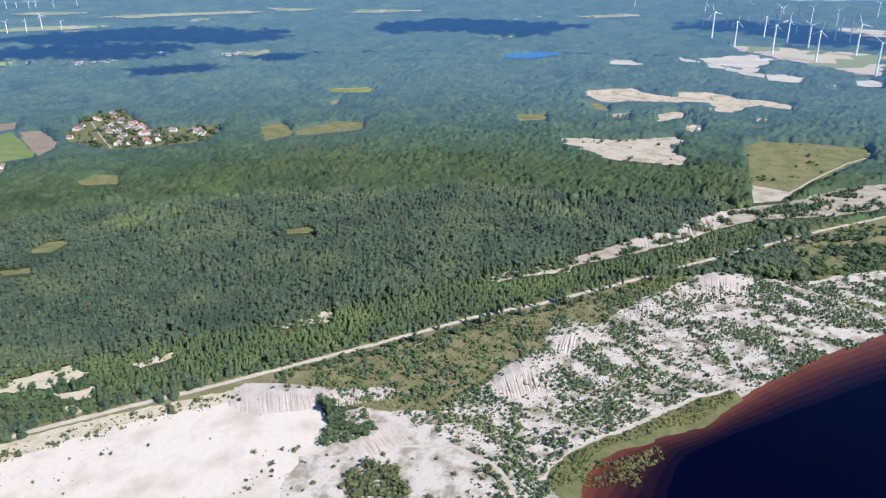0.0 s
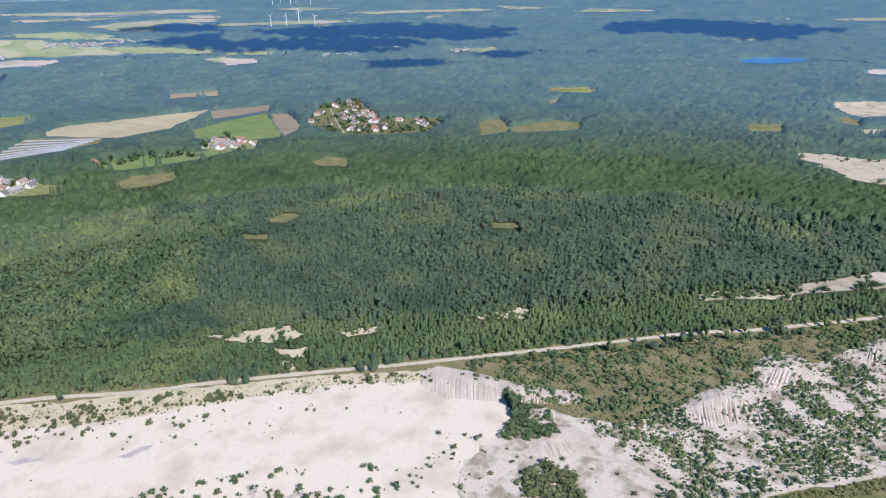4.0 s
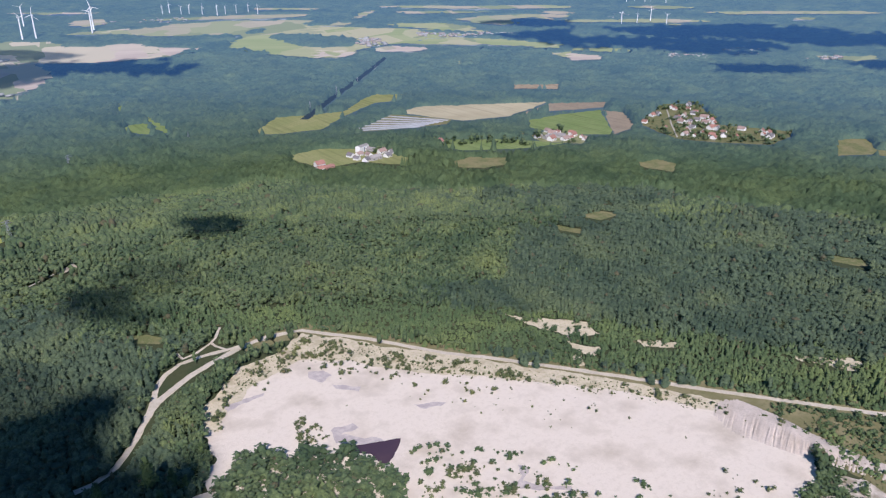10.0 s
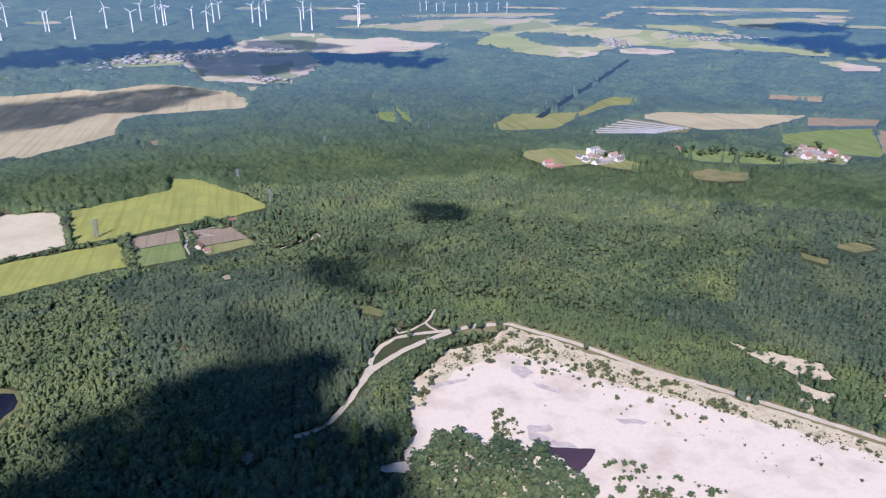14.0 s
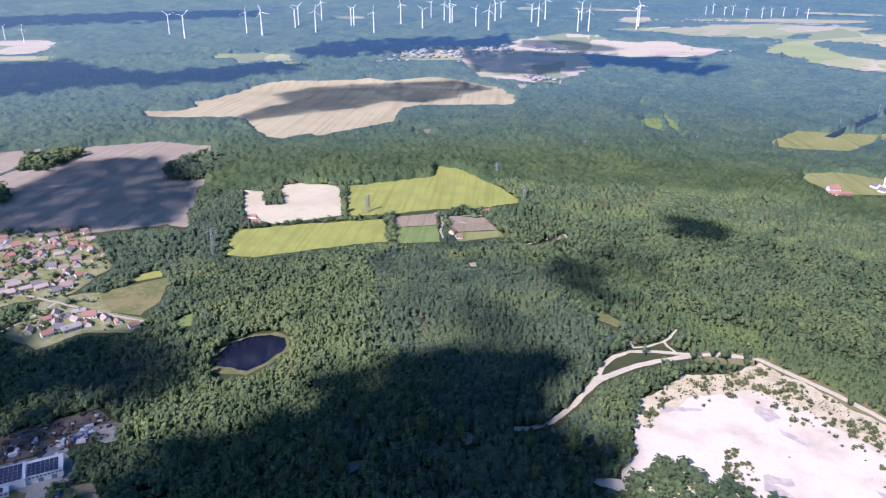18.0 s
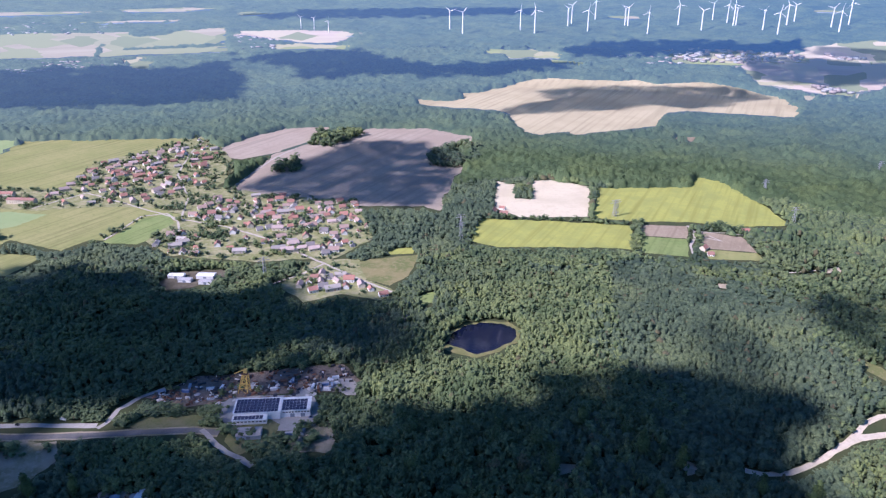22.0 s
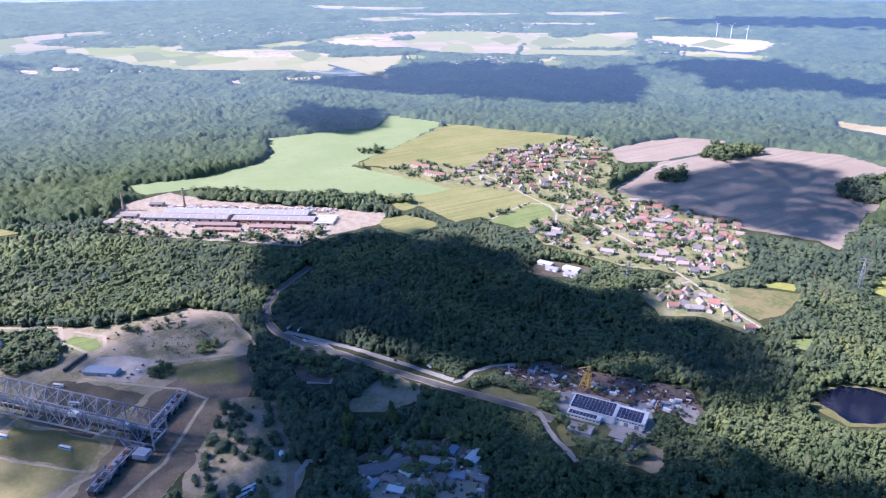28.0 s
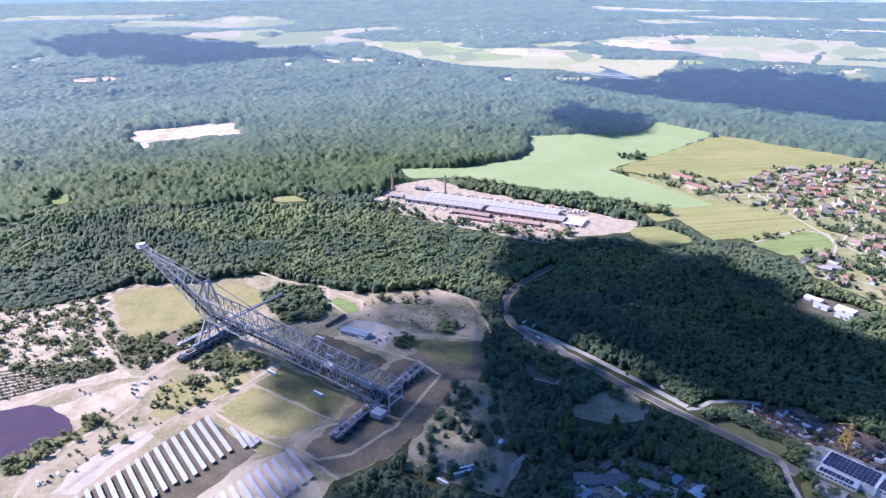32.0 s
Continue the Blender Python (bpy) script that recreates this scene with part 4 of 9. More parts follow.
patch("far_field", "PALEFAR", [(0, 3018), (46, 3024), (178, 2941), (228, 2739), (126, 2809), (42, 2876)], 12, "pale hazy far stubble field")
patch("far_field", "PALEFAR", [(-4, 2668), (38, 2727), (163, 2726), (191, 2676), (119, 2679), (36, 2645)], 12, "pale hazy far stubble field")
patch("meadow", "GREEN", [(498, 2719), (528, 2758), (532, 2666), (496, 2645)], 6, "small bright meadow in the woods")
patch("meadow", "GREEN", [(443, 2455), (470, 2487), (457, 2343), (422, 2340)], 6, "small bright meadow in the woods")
patch("meadow", "GREEN", [(368, 2021), (410, 2103), (451, 2112), (439, 1936), (400, 1971)], 6, "small bright meadow in the woods")
patch("meadow", "GREEN", [(473, 2217), (484, 2104), (487, 2019), (478, 1879), (462, 1948), (464, 2071)], 6, "small bright meadow in the woods")
patch("far_field", "GREENFAR", [(-1395, 3602), (-1268, 3678), (-1069, 3575), (-1047, 3452), (-1189, 3357), (-1279, 3295)], 12, "hazy green far meadow")
patch("far_field", "GREENFAR", [(-1120, 3321), (-948, 3303), (-827, 3257), (-852, 3148), (-1040, 3244)], 12, "hazy green far meadow")
patch("far_field", "GREENFAR", [(-134, 2998), (6, 3092), (78, 3067), (7, 2969), (-107, 2917)], 12, "hazy green far meadow")
patch("far_field", "BROWNFAR", [(-693, 3133), (-651, 3180), (-587, 3110), (-653, 3061)], 12, "hazy brown far field")
patch("far_field", "PALEFAR", [(-1607, 6600), (-1509, 6884), (-1265, 6750), (-1319, 6487), (-1519, 6450)], 12, "pale hazy far stubble field")
patch("far_field", "PALEFAR", [(44, 8753), (307, 8805), (326, 8415), (75, 8493)], 12, "pale hazy far stubble field")
patch("ploughed_field", "SOIL", [(-246, 1869), (-187, 1893), (-176, 1865), (-210, 1824), (-248, 1826)], 6, "small pinkish bare field in the woods")
patch("far_field", "BROWNFAR", [(-3503, 3883), (-3331, 4040), (-3126, 4160), (-2961, 4200), (-2747, 4161), (-2664, 4209), (-2558, 3874), (-2452, 3590), (-2470, 3499), (-2684, 3455), (-2941, 3561), (-3224, 3678), (-3288, 3641)], 12, "hazy brown far field")
patch("far_field", "GREENFAR", [(-2671, 3231), (-2621, 3373), (-2394, 3391), (-2288, 3452), (-2160, 3246), (-2341, 3209), (-2491, 3056)], 12, "hazy green far meadow")
patch("far_field", "GREENFAR", [(-1551, 3469), (-1506, 3590), (-1286, 3684), (-1123, 3563), (-994, 3337), (-1117, 3371), (-1269, 3311), (-1325, 3418)], 12, "hazy green far meadow")
patch("far_field", "PALEFAR", [(-5050, 5621), (-4923, 5814), (-4520, 5498), (-4587, 5254)], 12, "pale hazy far stubble field")
patch("far_field", "PALEFAR", [(-4389, 1736), (-4745, 2216), (-4692, 2457), (-4807, 2660), (-4678, 2928), (-4475, 3202), (-4196, 3307), (-4188, 3407), (-3875, 3568), (-3774, 4060), (-2679, 2896), (-2772, 2720), (-2898, 2594), (-3005, 2448), (-3193, 2285), (-3351, 2168), (-3625, 2113), (-3885, 2107), (-4171, 2101), (-4452, 1996), (-4384, 1809)], 12, "pale hazy far stubble field")
patch("far_field", "BROWNFAR", [(-4461, 1842), (-4563, 2301), (-4157, 2257), (-3722, 2093), (-3870, 1948), (-4087, 1830)], 12, "hazy brown far field")
patch("far_field", "GREENFAR", [(-3512, 1381), (-3424, 1591), (-3347, 1880), (-3230, 1949), (-3095, 1706), (-2939, 1545), (-2771, 1442), (-2654, 1543), (-2633, 1422), (-2807, 1299), (-3008, 1177)], 12, "hazy green far meadow")
patch("far_field", "GREENFAR", [(-2821, 2335), (-2850, 2473), (-2663, 2385), (-2469, 2196), (-2572, 2199)], 12, "hazy green far meadow")
patch("far_field", "PALEFAR", [(-9692, 3879), (-8980, 4220), (-8057, 4881), (-7790, 4246), (-8560, 3716)], 12, "pale hazy far stubble field")
patch("far_field", "PALEFAR", [(-7109, 3873), (-6861, 4598), (-6217, 5050), (-6240, 4465), (-6596, 3993)], 12, "pale hazy far stubble field")
patch("far_field", "PALEFAR", [(-6328, 5301), (-6132, 5977), (-5708, 6118), (-5536, 5399), (-5899, 5097)], 12, "pale hazy far stubble field")
patch("far_field", "PALEFAR", [(-5189, 3896), (-4713, 4534), (-4551, 4379), (-5068, 3806)], 12, "pale hazy far stubble field")
patch("far_field", "PALEFAR", [(-6461, 3028), (-6535, 3559), (-6006, 3635), (-5960, 3127)], 12, "pale hazy far stubble field")
patch("far_field", "GREENFAR", [(-4713, 371), (-4767, 524), (-4506, 780), (-4163, 991), (-4156, 1196), (-4069, 1447), (-3888, 1668), (-2954, 1276), (-3098, 1161), (-3179, 972), (-3293, 840), (-3460, 711), (-3692, 579), (-4060, 508), (-4353, 409)], 12, "hazy green far meadow")
patch("far_field", "GREENFAR", [(-4730, 706), (-4692, 888), (-4456, 1024), (-4258, 874), (-4430, 767)], 12, "hazy green far meadow")
patch("far_field", "GREENFAR", [(-4303, 1383), (-4527, 1685), (-4380, 1783), (-4049, 1545), (-4149, 1404)], 12, "hazy green far meadow")
patch("far_field", "BROWNFAR", [(-4097, 975), (-4018, 1361), (-3888, 1668), (-3503, 1506), (-3615, 1226), (-3827, 1038)], 12, "hazy brown far field")
patch("far_field", "PALEFAR", [(-5562, -228), (-5722, 106), (-6027, 480), (-6105, 769), (-5822, 825), (-5651, 449), (-5149, 249), (-4825, 455), (-4687, 297), (-4571, 80), (-4628, -196)], 12, "pale hazy far stubble field")
patch("far_field", "PALEFAR", [(-5283, -865), (-5682, -806), (-5910, -499), (-6027, -156), (-4463, -124), (-4490, -257), (-5023, -503), (-5062, -688)], 12, "pale hazy far stubble field")
patch("far_field", "PALEFAR", [(-6771, -1698), (-7395, -1547), (-7271, -966), (-8237, -678), (-7930, -310), (-6895, -20), (-6320, -255), (-6257, -615), (-6498, -1097), (-6431, -1441)], 12, "pale hazy far stubble field")
patch("far_field", "PALEFAR", [(-8079, -2968), (-8461, -2776), (-8524, -2005), (-8577, -1131), (-7768, -1515), (-7727, -2238), (-7475, -2752)], 12, "pale hazy far stubble field")
patch("quarry", "SANDQ", [(-3112, -928), (-3232, -934), (-3266, -831), (-3190, -724), (-3114, -774), (-3102, -878)], 6, "bright tan sand quarry in the forest")
patch("far_field", "PALESAND", [(-3938, -1400), (-4121, -1393), (-4165, -1338), (-3978, -1347), (-3882, -1368)], 12, "far pale sandy works ground")
patch("far_field", "PALESAND", [(-3722, -1389), (-3785, -1361), (-3646, -1338)], 12, "far pale sandy works ground")
patch("far_field", "PALEFAR", [(-4313, -1339), (-4327, -1109), (-4292, -938), (-4243, -1147)], 12, "pale hazy far stubble field")
# the next six flat pale strips stand in for white halls
patch("far_field", "PALESAND", [(-3626, -107), (-3642, -66), (-3560, -20), (-3499, -65)], 12, "far pale sandy works ground")
patch("far_field", "PALESAND", [(-3738, 89), (-3753, 147), (-3613, 202), (-3576, 139)], 12, "far pale sandy works ground")
patch("far_field", "PALESAND", [(-3711, 225), (-3810, 267), (-3721, 304), (-3627, 253)], 12, "far pale sandy works ground")
patch("far_field", "PALESAND", [(-3646, 289), (-3715, 332), (-3631, 362), (-3564, 318)], 12, "far pale sandy works ground")
patch("far_field", "PALESAND", [(-3521, 411), (-3560, 459), (-3501, 507), (-3443, 443)], 12, "far pale sandy works ground")
patch("far_field", "PALESAND", [(-3424, 537), (-3488, 575), (-3389, 591), (-3330, 549)], 12, "far pale sandy works ground")
patch("far_field", "PALESAND", [(-2918, 807), (-2942, 863), (-2784, 865), (-2749, 796)], 12, "far pale sandy works ground")
patch("far_field", "GREENFAR", [(-2861, 1000), (-2861, 1175), (-2759, 1159), (-2791, 1000)], 12, "hazy green far meadow")
patch("quarry", "SANDQ", [(-2229, 562), (-2144, 624), (-2136, 566)], 6, "bright tan sand quarry in the forest")
patch("stubble_field", "STUBBLE", [(-800, 2736), (-875, 2728), (-918, 2652), (-948, 2519), (-954, 2393), (-990, 2273), (-1026, 2212), (-976, 2149), (-985, 2082), (-1102, 2065), (-1093, 2009), (-1012, 1973), (-899, 1982), (-812, 1999), (-751, 1961), (-679, 1842), (-617, 1743), (-576, 1736), (-515, 1801), (-489, 1775), (-404, 1875), (-315, 1984), (-327, 2059), (-326, 2201), (-278, 2249), (-98, 2277), (19, 2294), (40, 2429), (-33, 2644), (-121, 2743), (-217, 2851), (-313, 2901), (-395, 2823), (-466, 2765), (-546, 2832), (-615, 2773)], 6, "wide harvested field between woods")
water("reed_bed", "REED", [(-307, 621), (-317, 662), (-311, 688), (-294, 707), (-265, 718), (-243, 707), (-234, 681), (-242, 661), (-250, 639), (-266, 623), (-290, 623)], 4, "yellow-green reed ring round a forest pond", 0.30)
water("reed_bed", "REED", [(486, -1), (504, -4), (524, -16), (549, -40), (587, -89), (621, -128), (646, -153), (662, -185), (645, -189), (616, -166), (590, -144), (579, -126), (571, -105), (559, -96), (547, -75), (535, -56), (517, -43), (501, -34), (473, -30), (466, -15)], 3, "yellow-green reed bed along a lake shore", 0.50)
water("shallows", "SHALLOW_6", [(462, -22), (506, -31), (540, -53), (570, -89), (588, -124), (600, -146), (651, -190), (698, -237), (747, -288), (823, -389), (921, -517), (802, -471), (719, -354), (673, -288), (629, -230), (600, -190), (572, -153), (558, -136), (545, -121), (520, -108), (476, -95), (431, -71)], 2, "dark water at the edge of the deep lake", 0.42)
water("shallows", "SHALLOW_5", [(462, -22), (506, -31), (540, -53), (570, -89), (588, -124), (600, -146), (651, -190), (698, -237), (747, -288), (823, -389), (921, -517), (820, -478), (733, -359), (683, -288), (639, -231), (608, -190), (576, -151), (563, -134), (549, -116), (523, -100), (481, -85), (436, -63)], 2, "dark purple water towards the deep lake", 0.43)
water("shallows", "SHALLOW_4", [(462, -22), (506, -31), (540, -53), (570, -89), (588, -124), (600, -146), (651, -190), (698, -237), (747, -288), (823, -389), (921, -517), (836, -484), (749, -364), (694, -288), (649, -232), (615, -190), (581, -151), (567, -133), (552, -112), (526, -92), (485, -76), (440, -56)], 2, "dim purple-brown water past the shallows", 0.44)
water("shallows", "SHALLOW_3", [(462, -22), (506, -31), (540, -53), (570, -89), (588, -124), (600, -146), (651, -190), (698, -237), (747, -288), (823, -389), (921, -517), (853, -491), (763, -369), (705, -288), (660, -233), (623, -190), (585, -149), (572, -131), (556, -107), (529, -84), (490, -67), (445, -49)], 2, "dull red water past the shallows", 0.45)
water("shallows", "SHALLOW_2", [(462, -22), (506, -31), (540, -53), (570, -89), (588, -124), (600, -146), (651, -190), (698, -237), (747, -288), (823, -389), (921, -517), (869, -497), (778, -374), (716, -288), (669, -234), (629, -190), (588, -148), (576, -129), (560, -103), (532, -76), (494, -58), (450, -42)], 2, "red-brown water past the shallows", 0.46)
water("shallows", "SHALLOW_1", [(462, -22), (506, -31), (540, -53), (570, -89), (588, -124), (600, -146), (651, -190), (698, -237), (747, -288), (823, -389), (921, -517), (888, -504), (794, -379), (726, -288), (679, -235), (636, -189), (593, -148), (580, -127), (563, -98), (535, -68), (498, -48), (454, -35)], 2, "rusty brown water along a lake shore", 0.47)
water("shallows", "SHALLOW_0", [(462, -22), (506, -31), (540, -53), (570, -89), (588, -124), (600, -146), (651, -190), (698, -237), (747, -288), (823, -389), (921, -517), (903, -511), (808, -384), (737, -288), (689, -236), (643, -190), (597, -147), (584, -125), (566, -94), (537, -60), (502, -40), (458, -29)], 2, "rusty red shallow water along a lake shore", 0.48)
water("lake", "LAKE", [(934, -553), (814, -385), (741, -291), (687, -236), (663, -203), (637, -176), (595, -142), (568, -103), (540, -66), (501, -40), (462, -35), (276, -20), (316, -240)], 5, "dark navy lake with rusty red shallows")
water("pond", "POND", [(-307, 638), (-313, 661), (-308, 685), (-295, 702), (-271, 710), (-250, 704), (-241, 689), (-243, 671), (-255, 645), (-267, 630), (-292, 635)], 3, "dark still forest pond with a reed edge")
water("pool", "PURPLE", [(-550, -333), (-637, -371), (-658, -319), (-665, -291), (-654, -272), (-627, -246), (-607, -239), (-591, -267), (-567, -287)], 3, "purple-brown shallow mine pool")
water("pool", "PURPLE", [(217, 479), (230, 477), (244, 470), (259, 466), (270, 463), (277, 459), (271, 451), (262, 445), (250, 436), (245, 436), (244, 443), (243, 454), (232, 465)], 2, "dark red drying puddle on sand")
track("sand_track", "TRACK", [(217, 708), (253, 715), (290, 705), (344, 642), (399, 562), (442, 515), (520, 418), (574, 348), (657, 246), (739, 148), (801, 74), (829, 26), (918, -86), (1020, -207), (1195, -423), (1298, -564), (1441, -748)], 5.5, "pale sand track along the forest edge")
track("sand_track", "TRACK", [(18, 553), (33, 555), (53, 567), (71, 589), (89, 619), (99, 637), (108, 656), (114, 676), (129, 696), (148, 710), (172, 713), (209, 710), (237, 711), (280, 708)], 5.0, "bright sandy track through the trees")
track("sand_track", "TRACK", [(94, 628), (108, 647), (127, 663), (150, 678), (176, 692), (201, 701), (224, 709)], 6.5, "bright sandy track beside a pit")
track("sand_track", "TRACK", [(152, 736), (154, 720), (172, 724), (191, 737), (200, 745), (213, 769)], 3.2, "bright sandy side track")
track("sand_track", "TRACK", [(191, 737), (194, 725), (203, 709)], 3.5, "bright sandy side track")
track("sand_track", "TRACK", [(480, 200), (511, 136), (521, 86), (503, 48), (484, 31), (458, 22)], 4, "faint sand track on pale ground")
track("sand_track", "TRACK", [(489, 3), (532, -21), (581, -78), (635, -137), (664, -181), (695, -198), (743, -195)], 4, "sand path along a lake shore")
track("sand_track", "TRACK", [(1422, -438), (1535, -512), (1690, -628), (1824, -758), (1980, -925)], 4, "pale field track")
track("sand_track", "TRACK", [(959, -340), (997, -388), (1032, -466), (1079, -547)], 4, "pale track in scrub")
track("road", "ASPHALT", [(-909, 342), (-851, 269), (-814, 243), (-776, 229), (-734, 229), (-688, 249), (-644, 275), (-586, 304), (-533, 334), (-488, 362), (-448, 385), (-424, 393)], 7.5, "grey asphalt road curving through the forest")
track("road", "PAVED", [(-734, 238), (-705, 257), (-650, 291), (-592, 321), (-535, 350)], 7, "pale parallel service road")
track("road", "PAVED", [(-531, 347), (-530, 358), (-538, 377), (-536, 402), (-526, 425)], 5, "pale lane to a yard")
track("road", "PAVED", [(-442, 389), (-419, 380), (-400, 374), (-380, 373), (-365, 369)], 5.5, "grey access lane bending through trees")
track("road", "PAVED", [(-452, 136), (-481, 154), (-494, 169), (-487, 180)], 5, "pale lane")
track("sand_track", "SITETRACK", [(-515, -260), (-546, -257), (-578, -244), (-619, -206), (-645, -190), (-676, -184), (-697, -195), (-707, -226), (-692, -267), (-655, -319), (-633, -350)], 4.6, "pale sandy site road")
track("sand_track", "SITETRACK", [(-694, -192), (-726, -171), (-754, -151), (-763, -126), (-780, -102)], 4.6, "pale sandy site road")
track("sand_track", "SITETRACK", [(-509, -233), (-564, -193), (-609, -152), (-632, -121), (-664, -82), (-702, -47)], 3.6, "pale sandy site road")
track("sand_track", "SITETRACK", [(-621, -117), (-566, -70), (-538, -34), (-492, 4)], 3.6, "pale sandy site road")
track("sand_track", "SITETRACK", [(-661, -78), (-621, -40), (-582, 1)], 2.6, "pale sandy path")
track("sand_track", "SITETRACK", [(-546, -34), (-568, -13), (-573, 8)], 3.6, "pale path round a conveyor bridge")
track("sand_track", "SITETRACK", [(-545, -32), (-522, -14), (-524, 16), (-558, 61), (-639, 120), (-673, 101), (-698, 72), (-749, 18)], 3.6, "grey path round a conveyor bridge")
track("sand_track", "SITETRACK", [(-744, 11), (-728, 56), (-738, 98), (-712, 175)], 3.6, "pale track to a depot")
track("sand_track", "SITETRACK", [(-966, -85), (-929, -52), (-891, 10), (-846, 8), (-799, 34), (-804, 49), (-838, 52), (-870, 24)], 4.6, "pale track at a forest edge")
track("sand_track", "SITETRACK", [(-875, -397), (-899, -352), (-907, -306), (-956, -253)], 5.0, "bright sand track below the forest")
track("sand_track", "SITETRACK", [(-705, -217), (-744, -231), (-796, -259), (-861, -281)], 3.6, "sand track between scrub")
track("sand_track", "SITETRACK", [(-862, 139), (-819, 192), (-751, 198), (-722, 197)], 3.6, "sand track round waste ground")
track("dirt_track", "SOIL", [(-622, 178), (-579, 172), (-532, 163), (-491, 153), (-445, 134)], 7, "reddish dirt track among pines")
track("lane", "LANE", [(-1188, 743), (-1180, 853), (-1000, 831), (-905, 820), (-811, 826), (-709, 812), (-629, 786), (-568, 768), (-490, 743), (-434, 729)], 4, "pale village lane")
track("lane", "LANE", [(-938, 692), (-978, 800), (-950, 831), (-901, 809), (-861, 774)], 4, "pale field lane beside a village")
track("lane", "LANE", [(-905, 820), (-988, 921), (-1124, 1027), (-1243, 1187), (-1314, 1312)], 4, "pale village street")
track("lane", "LANE", [(-593, 678), (-577, 727), (-571, 772)], 4, "pale lane through gardens")
track("lane", "LANE", [(-954, 991), (-1032, 1227), (-1046, 1331)], 4, "pale field lane")
track("lane", "LANE", [(-120, 1177), (-107, 1155), (-101, 1122), (-102, 1084), (-93, 1049)], 4, "pale farm track")
track("lane", "LANE", [(-105, 1154), (-82, 1158), (-58, 1168), (-30, 1171)], 2.5, "pale wheel track on bare soil")
track("lane", "LANE", [(-103, 1130), (-74, 1129), (-59, 1126), (-82, 1143)], 2.5, "pale wheel track on bare soil")
track("lane", "LANE", [(111, 1095), (83, 1069), (39, 1036)], 3, "forest lane")
track("lane", "LANE", [(1863, 1410), (1685, 1255), (1525, 1109)], 4, "hamlet street")
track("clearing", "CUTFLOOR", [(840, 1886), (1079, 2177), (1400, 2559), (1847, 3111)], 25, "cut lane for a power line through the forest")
track("foil_strip", "FOIL", [(883, 1666), (1059, 1608)], 17, "long strip of white plastic sheeting on a field")
track("foil_strip", "FOIL", [(911, 1685), (1078, 1613)], 17, "long strip of white plastic sheeting on a field")
track("foil_strip", "FOIL", [(939, 1704), (1096, 1617)], 17, "long strip of white plastic sheeting on a field")
track("foil_strip", "FOIL", [(969, 1725), (1115, 1621)], 17, "long strip of white plastic sheeting on a field")
track("foil_strip", "FOIL", [(1000, 1746), (1134, 1625)], 17, "long strip of white plastic sheeting on a field")
track("foil_strip", "FOIL", [(1031, 1768), (1154, 1630)], 17, "long strip of white plastic sheeting on a field")
track("foil_strip", "FOIL", [(1064, 1790), (1174, 1634)], 17, "long strip of white plastic sheeting on a field")
YOUNG_BELT = [(127, 842), (239, 820), (396, 730), (524, 611), (538, 604), (617, 484), (725, 351), (823, 206), (984, 29), (890, 92), (959, -8), (1111, -186), (1232, -389), (1347, -582), (1490, -770), (1335, -700), (1189, -422), (1015, -206), (826, 26), (737, 148), (618, 295), (467, 493), (428, 537), (344, 642), (290, 705), (217, 708)]

# ---- clouds out of view, added between the sun and the land for shade ----
CLOUD_BASE = 950.0


def cloud(points, thin=0.0):
    """An unseen cloud added to shade the given land; thin: loose puffs, part shade."""
    r = np.random.default_rng(int(abs(points[0][0]) + 3 * abs(points[0][1])))
    land_at = place(np.array([p[0] for p in points], float), np.array([p[1] for p in points], float))
    up = (CLOUD_BASE - land_at[:, 2]) / sun_way.z
    c = land_at[:, :2] + up[:, None] * np.array([sun_way.x, sun_way.y])
    span = math.sqrt(max(1.0, (np.ptp(c[:, 0]) * np.ptp(c[:, 1]))))
    step = (9.0 if span < 320 else 13.0) if thin else max(11.0, min(40.0, span / 14))
    gx, gy = np.meshgrid(np.arange(c[:, 0].min() - 2 * step, c[:, 0].max() + 2 * step, step), np.arange(c[:, 1].min() - 2 * step, c[:, 1].max() + 2 * step, step))
    x = gx.ravel() + (r.random(gx.size) - 0.5) * step
    y = gy.ravel() + (r.random(gx.size) - 0.5) * step
    depth = edge_distance(x, y, c) * np.where(inside(x, y, c), 1.0, -1.0) / step
    ok = depth > 2.2 * r.random(len(x)) ** 1.5 - 0.9  # frayed towards the rim
    x, y, depth = x[ok], y[ok], depth[ok]
    bm = bmesh.new()
    if thin:
        bmesh.ops.create_cone(bm, segments=4, radius1=1.1, radius2=0.0, depth=1.2)
    else:
        bmesh.ops.create_icosphere(bm, subdivisions=1, radius=1.0)
    bmesh.ops.triangulate(bm, faces=bm.faces)
    puff = np.array([v.co for v in bm.verts])
    tri = np.array([[v.index for v in f.verts] for f in bm.faces])
    bm.free()
    if not len(x):
        return
    size = step * (0.75 + 0.5 * r.random(len(x))) * (thin if thin else np.clip(0.7 + 0.25 * depth, 0.4, 1.0))
    lump = 0.8 + 0.4 * r.random((len(x), len(puff)))
    co = puff[None] * lump[..., None] * size[:, None, None] * np.array([1.0, 1.0, 0.7])
    co += np.stack([x, y, CLOUD_BASE + 0.4 * size * r.random(len(x))], 1)[:, None]
    faces = (tri[None] + (np.arange(len(x)) * len(puff))[:, None, None]).reshape(-1, 3)
    tagged(new("cloud", mesh_of("cloud", co.reshape(-1, 3), faces, "CLOUD", True)), "white fair-weather cloud out of view", "cloud", kind="structure")


